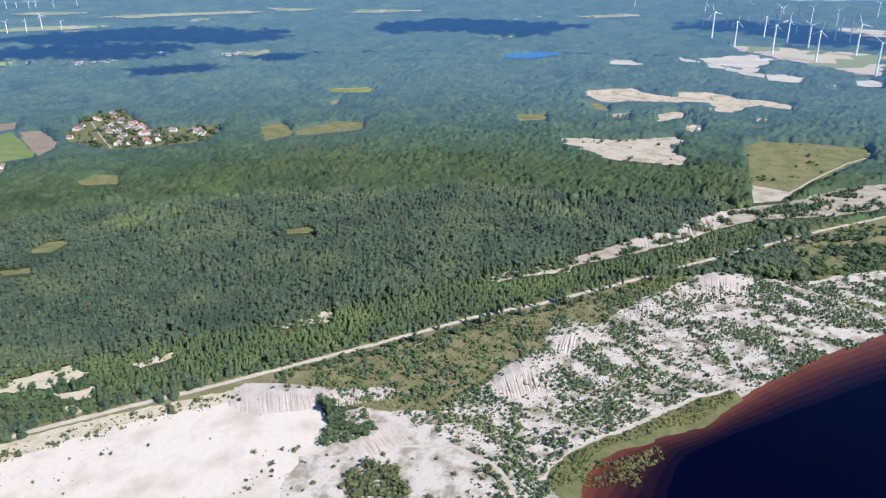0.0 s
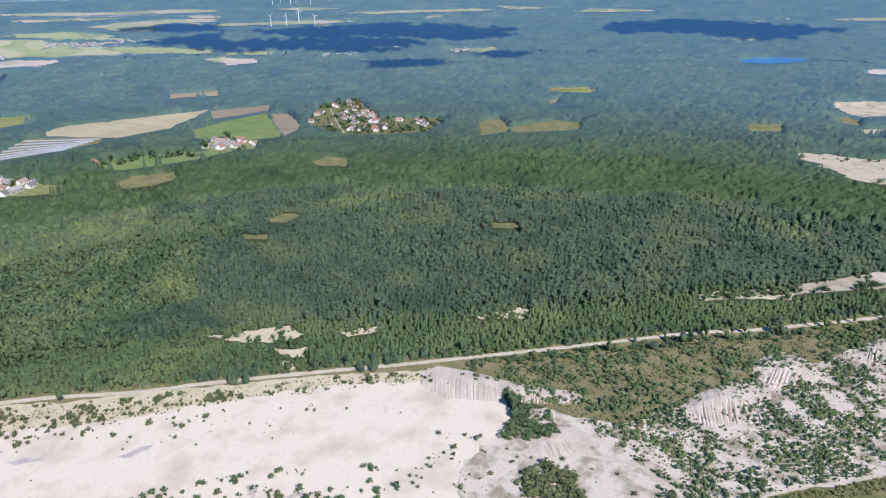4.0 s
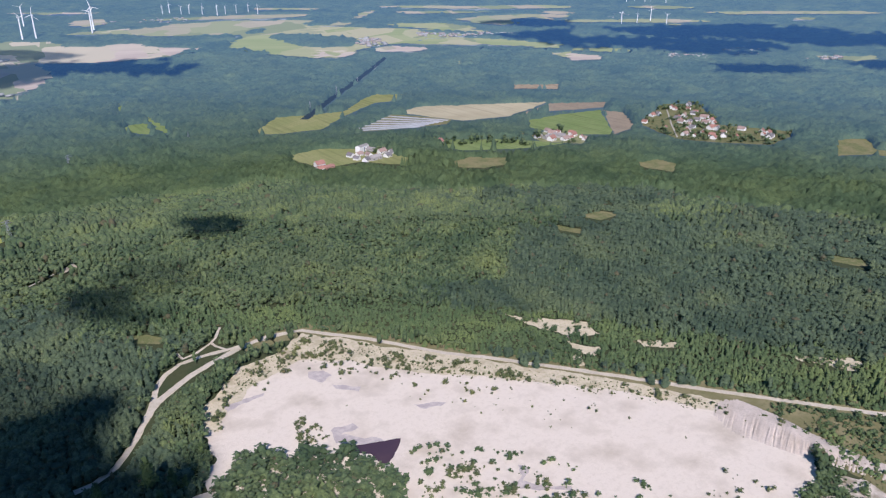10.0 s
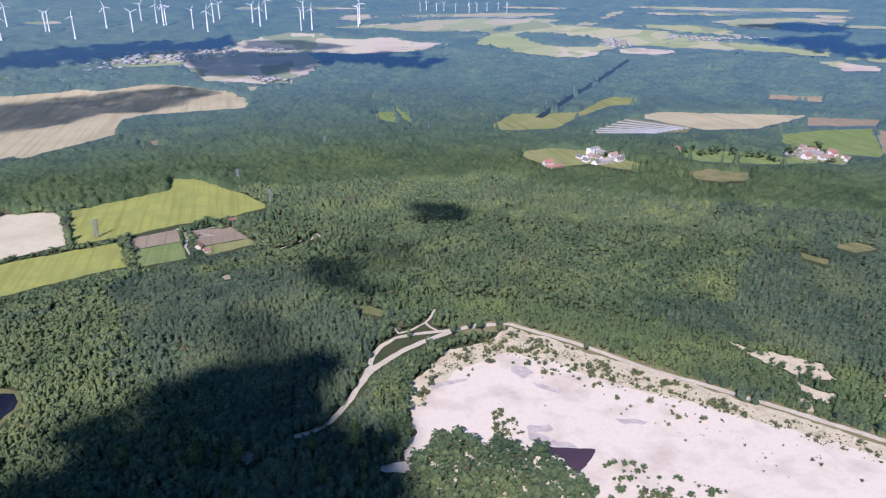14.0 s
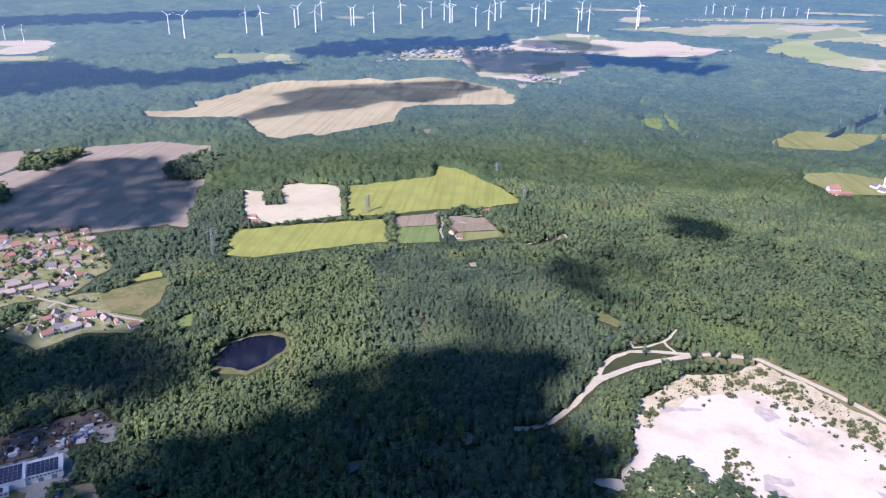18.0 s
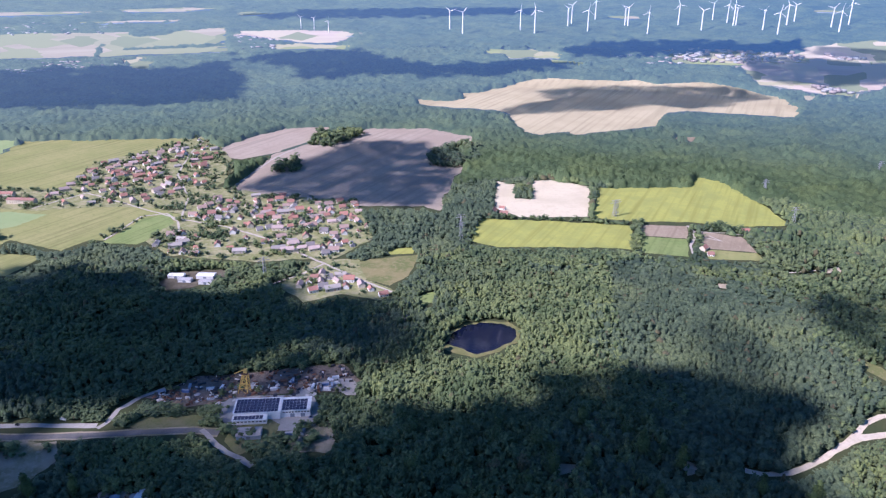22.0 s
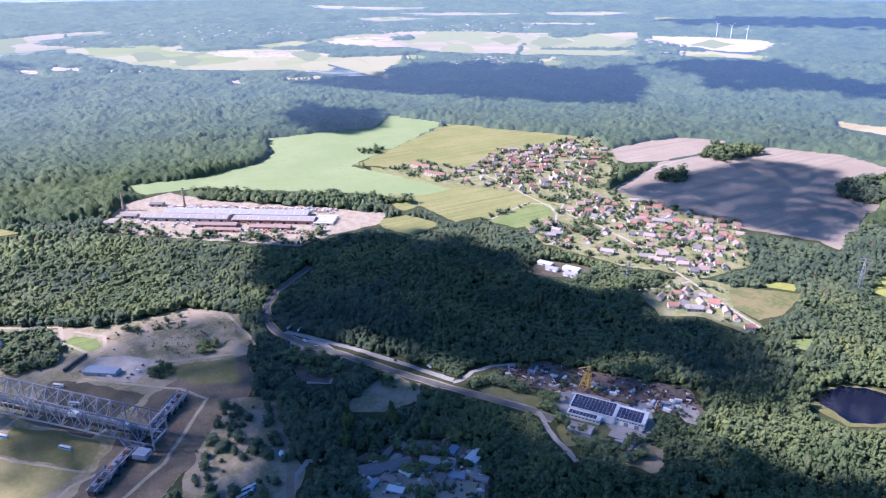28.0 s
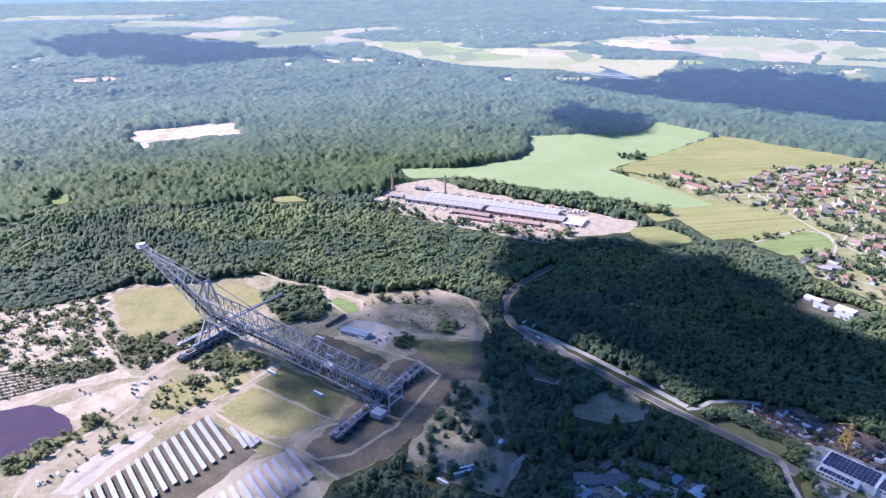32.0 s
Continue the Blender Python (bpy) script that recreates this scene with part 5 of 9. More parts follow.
cloud([(-354, 375), (-324, 417), (-302, 456), (-265, 499), (-207, 542), (-178, 572), (-134, 622), (-106, 650), (-69, 671), (-3, 671), (63, 690), (64, 610), (75, 545), (125, 500), (120, 440), (60, 340), (-120, 260), (-300, 250)])
cloud([(-499, 695), (-428, 714), (-319, 659), (-304, 600), (-334, 552), (-370, 554)], thin=0.75)
cloud([(-1023, 293), (-1021, 367), (-994, 437), (-960, 510), (-897, 567), (-828, 600), (-711, 588), (-648, 614), (-584, 637), (-537, 675), (-467, 669), (-422, 648), (-386, 607), (-387, 569), (-416, 524), (-467, 488), (-525, 425), (-555, 366), (-619, 306), (-699, 256), (-752, 227)])
cloud([(-749, 191), (-673, 243), (-576, 299), (-503, 347), (-451, 367), (-396, 352), (-352, 365), (-291, 415), (-243, 379), (-367, 263), (-380, 120), (-431, 116), (-530, 145), (-658, 165), (-821, 223)], thin=1.15)
cloud([(-508, 351), (-523, 423), (-465, 486), (-414, 521), (-379, 568), (-337, 517), (-312, 462), (-316, 399), (-387, 357), (-449, 369)], thin=0.62)
cloud([(-796, -52), (-831, 89), (-821, 223), (-658, 165), (-530, 145), (-431, 116), (-394, 70), (-478, -62)], thin=0.62)
cloud([(-942, 1012), (-943, 1137), (-952, 1296), (-962, 1454), (-793, 1530), (-686, 1411), (-606, 1304), (-557, 1140), (-574, 1070), (-788, 997)], thin=0.85)
cloud([(290, 1186), (333, 1188), (365, 1157), (378, 1103), (347, 1072), (308, 1073), (282, 1103)], thin=0.78)
cloud([(-42, 826), (7, 824), (47, 740), (56, 635), (41, 603), (-21, 685), (-47, 724)], thin=0.42)
cloud([(130, 997), (185, 1038), (246, 985), (231, 907), (175, 899), (123, 922)], thin=0.42)
cloud([(67, 978), (102, 981), (136, 947), (151, 905), (136, 868), (105, 860), (74, 890)], thin=0.7)
cloud([(120, 864), (148, 858), (157, 831), (133, 821), (118, 839)], thin=0.6)
cloud([(5539, 1584), (6081, 1562), (6598, 1321), (6920, 1002), (6551, 693), (6394, 284), (6109, -97), (5470, 74), (5124, 263), (4994, 448), (5150, 663), (5302, 977), (5154, 1200), (5226, 1387)])
cloud([(6533, -861), (6895, -1150), (6969, -1549), (6559, -1775), (5956, -1938), (5088, -1962), (4465, -1732), (4554, -1499), (4591, -1325), (5405, -1252), (5896, -991), (5860, -798)])
cloud([(3033, 3258), (3365, 3301), (3585, 3112), (3825, 2743), (3993, 2335), (3834, 2162), (3527, 2135), (3221, 2162), (3230, 2474), (3189, 2771), (2997, 2945)])
cloud([(4113, 3706), (4539, 3698), (4838, 3468), (5257, 3187), (5306, 2737), (5119, 2352), (5088, 2093), (4586, 1884), (4175, 1913), (4202, 2163), (4210, 2463), (4121, 2766), (3923, 2906), (3819, 3065), (3953, 3376)])
cloud([(2829, 1931), (2966, 1891), (3047, 1811), (3102, 1684), (3026, 1552), (2843, 1600), (2725, 1706), (2702, 1813)])
cloud([(3388, 1610), (3577, 1570), (3607, 1474), (3597, 1389), (3320, 1354), (3269, 1432)])
cloud([(3027, 3685), (3357, 3784), (3839, 3819), (3061, 3036), (3029, 3308)])
cloud([(3797, 4852), (4223, 4918), (4544, 4528), (3995, 3975), (3773, 4258)])
cloud([(9, 3782), (239, 3807), (474, 3806), (629, 3658), (895, 3648), (905, 3565), (707, 3461), (930, 3335), (952, 3216), (799, 3045), (678, 3074), (543, 3315), (404, 3262), (204, 3310), (5, 3445)])
cloud([(86, 4595), (364, 4606), (542, 4334), (642, 4102), (492, 3948), (252, 4006), (76, 4174)], thin=0.7)
cloud([(-1116, 3789), (-1009, 4123), (-753, 4380), (-558, 4489), (-280, 4536), (-38, 4737), (0, 4291), (-183, 4003), (-477, 3837), (-685, 3638), (-877, 3455), (-1027, 3480)])
cloud([(-260, 3894), (69, 3958), (349, 3856), (309, 3147), (89, 3003), (-131, 3086)], thin=0.85)
cloud([(-1217, 3130), (-1092, 3236), (-874, 3228), (-979, 3048), (-1051, 2818), (-1073, 2749)])
cloud([(-2427, 2674), (-2329, 2900), (-2191, 3101), (-2009, 3144), (-1736, 2913), (-1519, 2844), (-1395, 2938), (-1180, 3084), (-972, 3300), (-878, 2993), (-977, 2817), (-1050, 2629), (-1218, 2569), (-1429, 2485), (-1570, 2369), (-1670, 2242), (-1804, 2347), (-2022, 2512), (-2232, 2531)])
cloud([(-4704, 5389), (-4472, 5967), (-4111, 6674), (-3439, 7210), (-2663, 7545), (-2387, 6769), (-2804, 6120), (-3428, 5563), (-3853, 5135), (-4145, 4962)])
cloud([(-2776, 1500), (-2943, 1838), (-2742, 1963), (-2653, 2162), (-2371, 2194), (-2246, 2435), (-1593, 1740), (-1661, 1644), (-1819, 1536), (-1948, 1395), (-2141, 1288), (-2349, 1172), (-2572, 1001), (-2713, 1058), (-2696, 1246)])
cloud([(-2182, 843), (-2026, 891), (-1955, 991), (-1737, 887), (-1707, 778), (-1832, 702), (-1998, 700)])
cloud([(-4920, -1615), (-5628, -1574), (-5786, -1303), (-5391, -919), (-5054, -651), (-4812, -308), (-4201, -181), (-4163, 7), (-3951, 138), (-3832, -111), (-3584, -371), (-3484, -539), (-3516, -693), (-3991, -891), (-4236, -1260)])
cloud([(-809, 2406), (-740, 2561), (-586, 2641), (-426, 2725), (-214, 2820), (-120, 2714), (-53, 2613), (-149, 2508), (-179, 2384), (-283, 2290), (-400, 2316), (-467, 2179), (-576, 2104), (-688, 2004), (-733, 1937), (-787, 1989), (-767, 2133), (-709, 2247)], thin=0.7)
FIELD_WOODS = [
    [(1830, 4575), (1960, 4596), (2093, 4351), (2209, 4174), (2120, 3863), (1950, 3688), (1786, 3719), (1733, 3909), (1779, 4221)],
    [(2517, 5538), (2821, 5847), (2931, 5684), (2651, 5293), (2446, 5279)],
    [(1929, 5143), (2079, 5241), (1903, 4857), (1770, 4831)],
    [(3139, 5458), (3316, 5518), (3174, 5103), (2992, 5067)],
    [(2962, 4525), (3016, 4240), (3156, 4030), (3070, 3918), (2904, 4083), (2865, 4340)],
    [(695, 5058), (919, 5316), (1139, 5155), (948, 4630), (743, 4514), (644, 4619)],
    [(1018, 4369), (1226, 4833), (1440, 4877), (1669, 4822), (1533, 4404), (1330, 4143), (1175, 4217), (1052, 4284)],
    [(959, 3717), (1095, 3927), (1256, 4020), (1373, 3860), (1440, 3601), (1249, 3508), (1080, 3549)],
    [(1798, 4511), (2013, 4641), (2138, 4428), (1817, 3752), (1733, 3905), (1780, 4184)],
    [(-4410, 2352), (-4442, 2547), (-4161, 2393), (-4157, 2257)],
    [(-4074, 3472), (-3952, 3638), (-3816, 3649), (-3661, 3372), (-3752, 3249)],
    [(-4141, 1635), (-4087, 1830), (-3839, 1932), (-3626, 2002), (-3509, 1901), (-3488, 1686), (-3646, 1563), (-3830, 1510)],
    [(-3229, 2713), (-2914, 3146), (-2868, 3097), (-3178, 2671)],
    [(-3010, 2345), (-3491, 2771), (-3483, 2782), (-3000, 2359)],
    [(-4388, 972), (-4558, 1122), (-4405, 1267), (-4183, 1065)],
    [(-5478, -346), (-5676, -232), (-5436, -144), (-5245, -217)],
    [(-4156, 1371), (-4042, 1577), (-4216, 1806), (-3888, 1668), (-3929, 1466)],
]  # woods that stand in the far fields
PINE_STAND_EAST = [(676, 688), (767, 366), (880, 146), (1190, -242), (1589, -353), (1745, 6), (1669, 422), (1368, 860), (1185, 1127)]
PINE_STAND_NORTH = [(-297, 882), (-164, 973), (6, 961), (51, 804), (12, 686), (-135, 658), (-223, 693)]
PINE_STAND_WEST = [(-1525, -835), (-1432, -152), (-1508, 157), (-1601, 512), (-1796, 899), (-1648, 1267), (-2413, 2234), (-3179, 1191), (-3678, -108), (-3582, -1821)]
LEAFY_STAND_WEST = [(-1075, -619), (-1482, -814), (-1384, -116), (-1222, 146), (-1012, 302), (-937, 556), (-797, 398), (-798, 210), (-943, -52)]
LEAFY_STAND_NORTH = [(184, 1612), (568, 1398), (979, 1050), (576, 671), (362, 758), (130, 911), (-32, 1048)]
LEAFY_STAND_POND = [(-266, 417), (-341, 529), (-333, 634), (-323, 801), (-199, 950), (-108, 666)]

# ---- forest ----
rng = np.random.default_rng(7)


def cone_tiers(tiers, sides, jag):
    """A conifer's crown: ragged skirts one above the other, narrowing to a tip."""
    co, tri = [], []
    for k in range(tiers):
        low, high = 0.18 + 0.8 * k / tiers, min(1.0, 0.18 + 0.8 * (k + 1.55) / tiers)
        wide = 0.5 * (1 - 0.8 * k / tiers)
        first = len(co)
        for s in range(sides):
            a = 2 * math.pi * (s + 0.5 * (k % 2)) / sides
            w = wide * (1 + jag * (rng.random() - 0.5))
            co.append((w * math.cos(a), w * math.sin(a), low + 0.08 * jag * (rng.random() - 0.5)))
        co.append((0.05 * (rng.random() - 0.5), 0.05 * (rng.random() - 0.5), high))
        tri += [(first + s, first + (s + 1) % sides, first + sides) for s in range(sides)]
    return np.array(co), np.array(tri)


def leafy(count, size, tall_shape):
    """A crown with gaps: a ragged core and many small sprays of leaves set about it."""
    co, tri = [], []
    bm = bmesh.new()
    bmesh.ops.create_icosphere(bm, subdivisions=1, radius=0.36)
    for v in bm.verts:
        s = 0.75 + 0.5 * rng.random()
        co.append((v.co.x * s, v.co.y * s, 0.52 + v.co.z * s * 1.05))
    tri += [[v.index for v in f.verts] for f in bm.faces]
    bm.free()
    for _ in range(count):
        up = rng.random()
        a = 2 * math.pi * rng.random()
        reach = (0.52 * (1 - 0.85 * up) if tall_shape else 0.5 * math.sqrt(max(0.02, 1 - (1.7 * up - 0.75) ** 2))) * (0.75 + 0.45 * rng.random())
        c = np.array([reach * math.cos(a), reach * math.sin(a), 0.2 + 0.8 * up])
        first = len(co)
        turn = rng.random() * 6.28
        for k in range(3):
            b = turn + 2.09 * k
            co.append(tuple(c + size * (0.6 + 0.7 * rng.random()) * np.array([math.cos(b), math.sin(b), 0.9 * (rng.random() - 0.5)])))
        tri.append((first, first + 1, first + 2))
    return np.array(co), np.array(tri)


def tufted(tiers, sides, sprays, size):
    """A pine: ragged skirts of branches under a blunt top, with loose sprays about them."""
    co, tri = [], []
    for k in range(tiers):
        f = k / tiers
        low, high = 0.16 + 0.78 * f, min(1.0, 0.16 + 0.78 * (k + 1.5) / tiers)
        wide, first = 0.5 * math.sqrt(1 - 0.86 * f * f), len(co)
        for n in range(sides):
            a, w = 2 * math.pi * (n + 0.5 * (k % 2)) / sides, wide * (0.6 + 0.7 * rng.random())
            co.append((w * math.cos(a), w * math.sin(a), low + 0.10 * (rng.random() - 0.5)))
        co.append((0.1 * (rng.random() - 0.5), 0.1 * (rng.random() - 0.5), high))
        tri += [(first + n, first + (n + 1) % sides, first + sides) for n in range(sides)]
    for _ in range(sprays):
        up, a = 0.95 * rng.random(), 2 * math.pi * rng.random()
        reach = 0.5 * math.sqrt(1 - 0.86 * up * up) * (0.8 + 0.4 * rng.random())
        c, first, turn = np.array([reach * math.cos(a), reach * math.sin(a), 0.22 + 0.74 * up]), len(co), 6.28 * rng.random()
        for k in range(3):
            b = turn + 2.09 * k
            co.append(tuple(c + size * (0.6 + 0.7 * rng.random()) * np.array([math.cos(b), math.sin(b), 0.5 * (rng.random() - 0.5)])))
        tri.append((first, first + 1, first + 2))
    return np.array(co), np.array(tri)


def billowy(lumps, sprays, size):
    """A broad crown: a ragged core, lumps of leaves that bulge from it, and loose sprays."""
    co, tri = leafy(sprays, size, False)
    co, tri = list(map(tuple, co)), list(map(tuple, tri))
    for k in range(lumps):
        a, up = 2.4 * k + rng.random(), 0.25 + 0.7 * rng.random()
        reach = 0.36 * math.sqrt(max(0.05, 1 - (1.5 * up - 0.6) ** 2))
        c, w, first = np.array([reach * math.cos(a), reach * math.sin(a), 0.2 + 0.68 * up]), 0.19 + 0.09 * rng.random(), len(co)
        for d in ((1, 0, 0), (0, 1, 0), (-1, 0, 0), (0, -1, 0), (0, 0, 0.9), (0, 0, -0.7)):
            co.append(tuple(c + w * (0.75 + 0.5 * rng.random()) * (np.array(d) + 0.25 * (rng.random(3) - 0.5))))
        tri += [(first + i, first + (i + 1) % 4, first + 4) for i in range(4)] + [(first + (i + 1) % 4, first + i, first + 5) for i in range(4)]
    return np.array(co), np.array(tri)


PINES_NEAR = [tufted(4, 7, 14, 0.16) for _ in range(6)]
ROUNDS_NEAR = [billowy(4, 8, 0.18) for _ in range(7)]
PINES = [tufted(3, 6, 6, 0.18) for _ in range(6)]
ROUNDS = [billowy(1, 4, 0.24) for _ in range(6)]
PINES_MID = [tufted(2, 5, 1, 0.2) for _ in range(5)]


def dome(sides):
    """A small broad crown: a ragged rim, a narrower ring above it and a blunt top."""
    co = []
    for z, w in ((0.34, 0.5), (0.76, 0.37)):
        for k in range(sides):
            a, s = 2 * math.pi * (k + rng.random() * 0.5) / sides, w * (0.72 + 0.56 * rng.random())
            co.append((s * math.cos(a), s * math.sin(a), z + 0.22 * (rng.random() - 0.5)))
    co.append((0.1 * (rng.random() - 0.5), 0.1 * (rng.random() - 0.5), 1.0))
    tri = []
    for k in range(sides):
        n = (k + 1) % sides
        tri += [(k, n, sides + n), (k, sides + n, sides + k), (sides + k, sides + n, 2 * sides)]
    return np.array(co), np.array(tri)


ROUNDS_MID = [dome(5) for _ in range(6)] + [cone_tiers(2, 5, 0.9)]
CONES_YOUNG = [cone_tiers(2, 5, 0.9) for _ in range(5)]


def stand(name, kinds, x, y, width, height, mat, label, category="trees", lift=0.0):
    """Many crowns in one mesh, each turned and sized on its own."""
    which = rng.integers(0, len(kinds), len(x))
    co_all, tri_all, first = [], [], 0
    for k, (co, tri) in enumerate(kinds):
        i = np.flatnonzero(which == k)
        if not len(i):
            continue
        a = rng.random(len(i)) * 2 * np.pi
        c, s = np.cos(a)[:, None], np.sin(a)[:, None]
        w, h = width[i][:, None], height[i][:, None]
        lean = (rng.random((len(i), 2)) - 0.5) * 0.25
        vx = (co[None, :, 0] * c - co[None, :, 1] * s) * w + x[i][:, None] + lean[:, :1] * co[None, :, 2] * w
        vy = (co[None, :, 0] * s + co[None, :, 1] * c) * w + y[i][:, None] + lean[:, 1:] * co[None, :, 2] * w
        vz = co[None, :, 2] * h + lift
        co_all.append(place(vx.ravel(), vy.ravel(), vz.ravel()))
        tri_all.append((tri[None] + (first + np.arange(len(i)) * len(co))[:, None, None]).reshape(-1, 3))
        first += len(i) * len(co)
    ob = new(name, mesh_of(name, np.concatenate(co_all), np.concatenate(tri_all), mat))
    return tagged(ob, label, category, kind="stuff")


def wavy(x, y, size, seed):
    """Uneven smooth values, mostly between 0 and 1, over the plan: three sizes of blotches on one another."""
    v, weight = np.zeros(len(x)), 0.0
    for octave, share in enumerate((1.0, 0.55, 0.3)):
        table = np.random.default_rng(100 * seed + octave).random((257, 257))
        u, w = x * 2 ** octave * 1.6 / size + 17.3 * seed, y * 2 ** octave * 1.6 / size + 5.1 * seed
        i, j = np.floor(u).astype(int), np.floor(w).astype(int)
        f, g = u - i, w - j
        f, g = f * f * (3 - 2 * f), g * g * (3 - 2 * g)
        i, j = i % 256, j % 256
        v += share * ((table[i, j] * (1 - f) + table[i + 1, j] * f) * (1 - g) + (table[i, j + 1] * (1 - f) + table[i + 1, j + 1] * f) * g)
        weight += share
    return 0.5 + 1.75 * (v / weight - 0.5)


def scatter(r0, r1, floor_step, grow):
    """Uneven points in the sector that is ever seen, farther apart with distance."""
    xs, ys, ss = [], [], []
    r = r0
    while r < r1:
        step = max(floor_step, grow * r)
        n = int(radians(236) * r / step)
        a = radians(-118) + (np.arange(n) + rng.random(n) * 0.9) * step / r
        q = r + (rng.random(n) - 0.5) * step * 0.95
        xs.append(-np.sin(a) * q), ys.append(np.cos(a) * q), ss.append(np.full(n, step))
        r += step
    return np.concatenate(xs), np.concatenate(ys), np.concatenate(ss)


def cleared(x, y):
    bare = np.zeros(len(x), bool)
    for corners, margin in OPEN:
        if margin < 0:
            c = np.asarray(corners)
            near = (x > c[:, 0].min() - 20) & (x < c[:, 0].max() + 20) & (y > c[:, 1].min() - 20) & (y < c[:, 1].max() + 20)
            i = np.flatnonzero(near & ~bare)
            if len(i):
                bare[i] = edge_distance(x[i], y[i], c, False) < -margin
        else:
            bare |= inside(x, y, corners)
    return bare


fx, fy, fs = scatter(415, 1450, 5.0, 0.0060)
young = inside(fx + rng.normal(0, 11, len(fx)), fy + rng.normal(0, 11, len(fx)), YOUNG_BELT)
tall = (14.5 + 11 * (wavy(fx, fy, 230, 5) - 0.5) + 8 * (wavy(fx, fy, 60, 15) - 0.5)).clip(5, 26) * np.clip(rng.normal(0.95, 0.2, len(fx)), 0.5, 1.5)
keep = ~cleared(fx, fy)
for part_up in (0.45, 0.85):  # no crown may hide open land beyond it from the camera
    k = EYE.z / (EYE.z - part_up * tall * np.where(young, 0.45, 1.0))
    keep &= ~cleared(fx * k, fy * k)
fx, fy, fs, young, tall = fx[keep], fy[keep], fs[keep], young[keep], tall[keep]
fr = np.hypot(fx, fy)
mood = wavy(fx, fy, 420, 3) + 0.25 * (rng.random(len(fx)) - 0.5)
mood += 0.3 * inside(fx, fy, PINE_STAND_EAST) + 0.3 * inside(fx, fy, PINE_STAND_NORTH) + 0.25 * inside(fx, fy, PINE_STAND_WEST)
mood -= 0.35 * inside(fx, fy, LEAFY_STAND_WEST) + 0.3 * inside(fx, fy, LEAFY_STAND_NORTH) + 0.3 * inside(fx, fy, LEAFY_STAND_POND)
pine = (mood > 0.52) & ~young
close = fr < 690
near = (fr < 1150) & ~close
wide = fs * np.clip(rng.normal(1.46, 0.52, len(fx)), 0.65, 2.9)
far_edge = 1290 + 140 * wavy(fx, fy, 300, 21)
# leafy stands that take the paler green with sunlight put into it
lit_leafy = (inside(fx, fy, LEAFY_STAND_WEST) | inside(fx, fy, LEAFY_STAND_POND)) & ~pine
gap = rng.random(len(fx)) < 0.04 + 0.22 * (wavy(fx, fy, 45, 8) > 0.72)
single = np.zeros(len(fx), bool)  # the nearest trees stand as things of their own
single[np.flatnonzero((fr > 462) & (fr < 560) & ~young)[::41]] = True
SINGLE_TREES = [(float(fx[i]), float(fy[i]), bool(pine[i]), float(tall[i])) for i in np.flatnonzero(single)]
gap |= single
for tag, sel, kinds, mat, w, h, label in (
        ("pine_forest", pine & close & ~gap, PINES_NEAR, "PINE", wide * 1.05, tall * 0.74, "dense dark green pine forest"),
        ("pine_forest", pine & near & ~gap, PINES, "PINE", wide * 1.05, tall * 0.74, "dense dark green pine forest"),
        ("pine_forest", pine & ~near & ~close & (fr < far_edge) & ~gap, PINES_MID, "PINE", wide * 1.05, tall * 0.74, "dense dark green pine forest farther off"),
        ("birch_forest", lit_leafy & ~young & close & ~gap, ROUNDS_NEAR, "BIRCH", wide * 1.15, tall * 0.78, "yellow-green broadleaf forest in a paler, sunlit tone"),
        ("birch_forest", lit_leafy & ~young & near & ~gap, ROUNDS, "BIRCH", wide * 1.1, tall * 0.78, "yellow-green broadleaf forest in a paler, sunlit tone"),
        ("birch_forest", lit_leafy & ~young & ~near & ~close & (fr < far_edge) & ~gap, ROUNDS_MID, "BIRCH", wide * 1.05, tall * 0.78, "yellow-green broadleaf forest in a paler, sunlit tone farther off"),
        ("broadleaf_forest", ~pine & ~lit_leafy & ~young & close & ~gap, ROUNDS_NEAR, "BROADLEAF", wide * 1.15, tall * 0.78, "mixed green broadleaf forest with rounded crowns"),
        ("broadleaf_forest", ~pine & ~lit_leafy & ~young & near & ~gap, ROUNDS, "BROADLEAF", wide * 1.1, tall * 0.78, "mixed green broadleaf forest with rounded crowns"),
        ("broadleaf_forest", ~pine & ~lit_leafy & ~young & ~near & ~close & (fr < far_edge) & ~gap, ROUNDS_MID, "BROADLEAF", wide * 1.05, tall * 0.78, "mixed green forest farther off"),
        ("young_pines", young, CONES_YOUNG, "YOUNG", np.minimum(wide, 7.5) * rng.uniform(0.6, 1.15, len(fx)), tall * np.clip(rng.normal(0.42, 0.13, len(fx)), 0.15, 0.8), "dense fresh green young pine plantation")):
    if sel.any():
        stand(tag, kinds, fx[sel], fy[sel], w[sel], h[sel], mat, label, "forest")


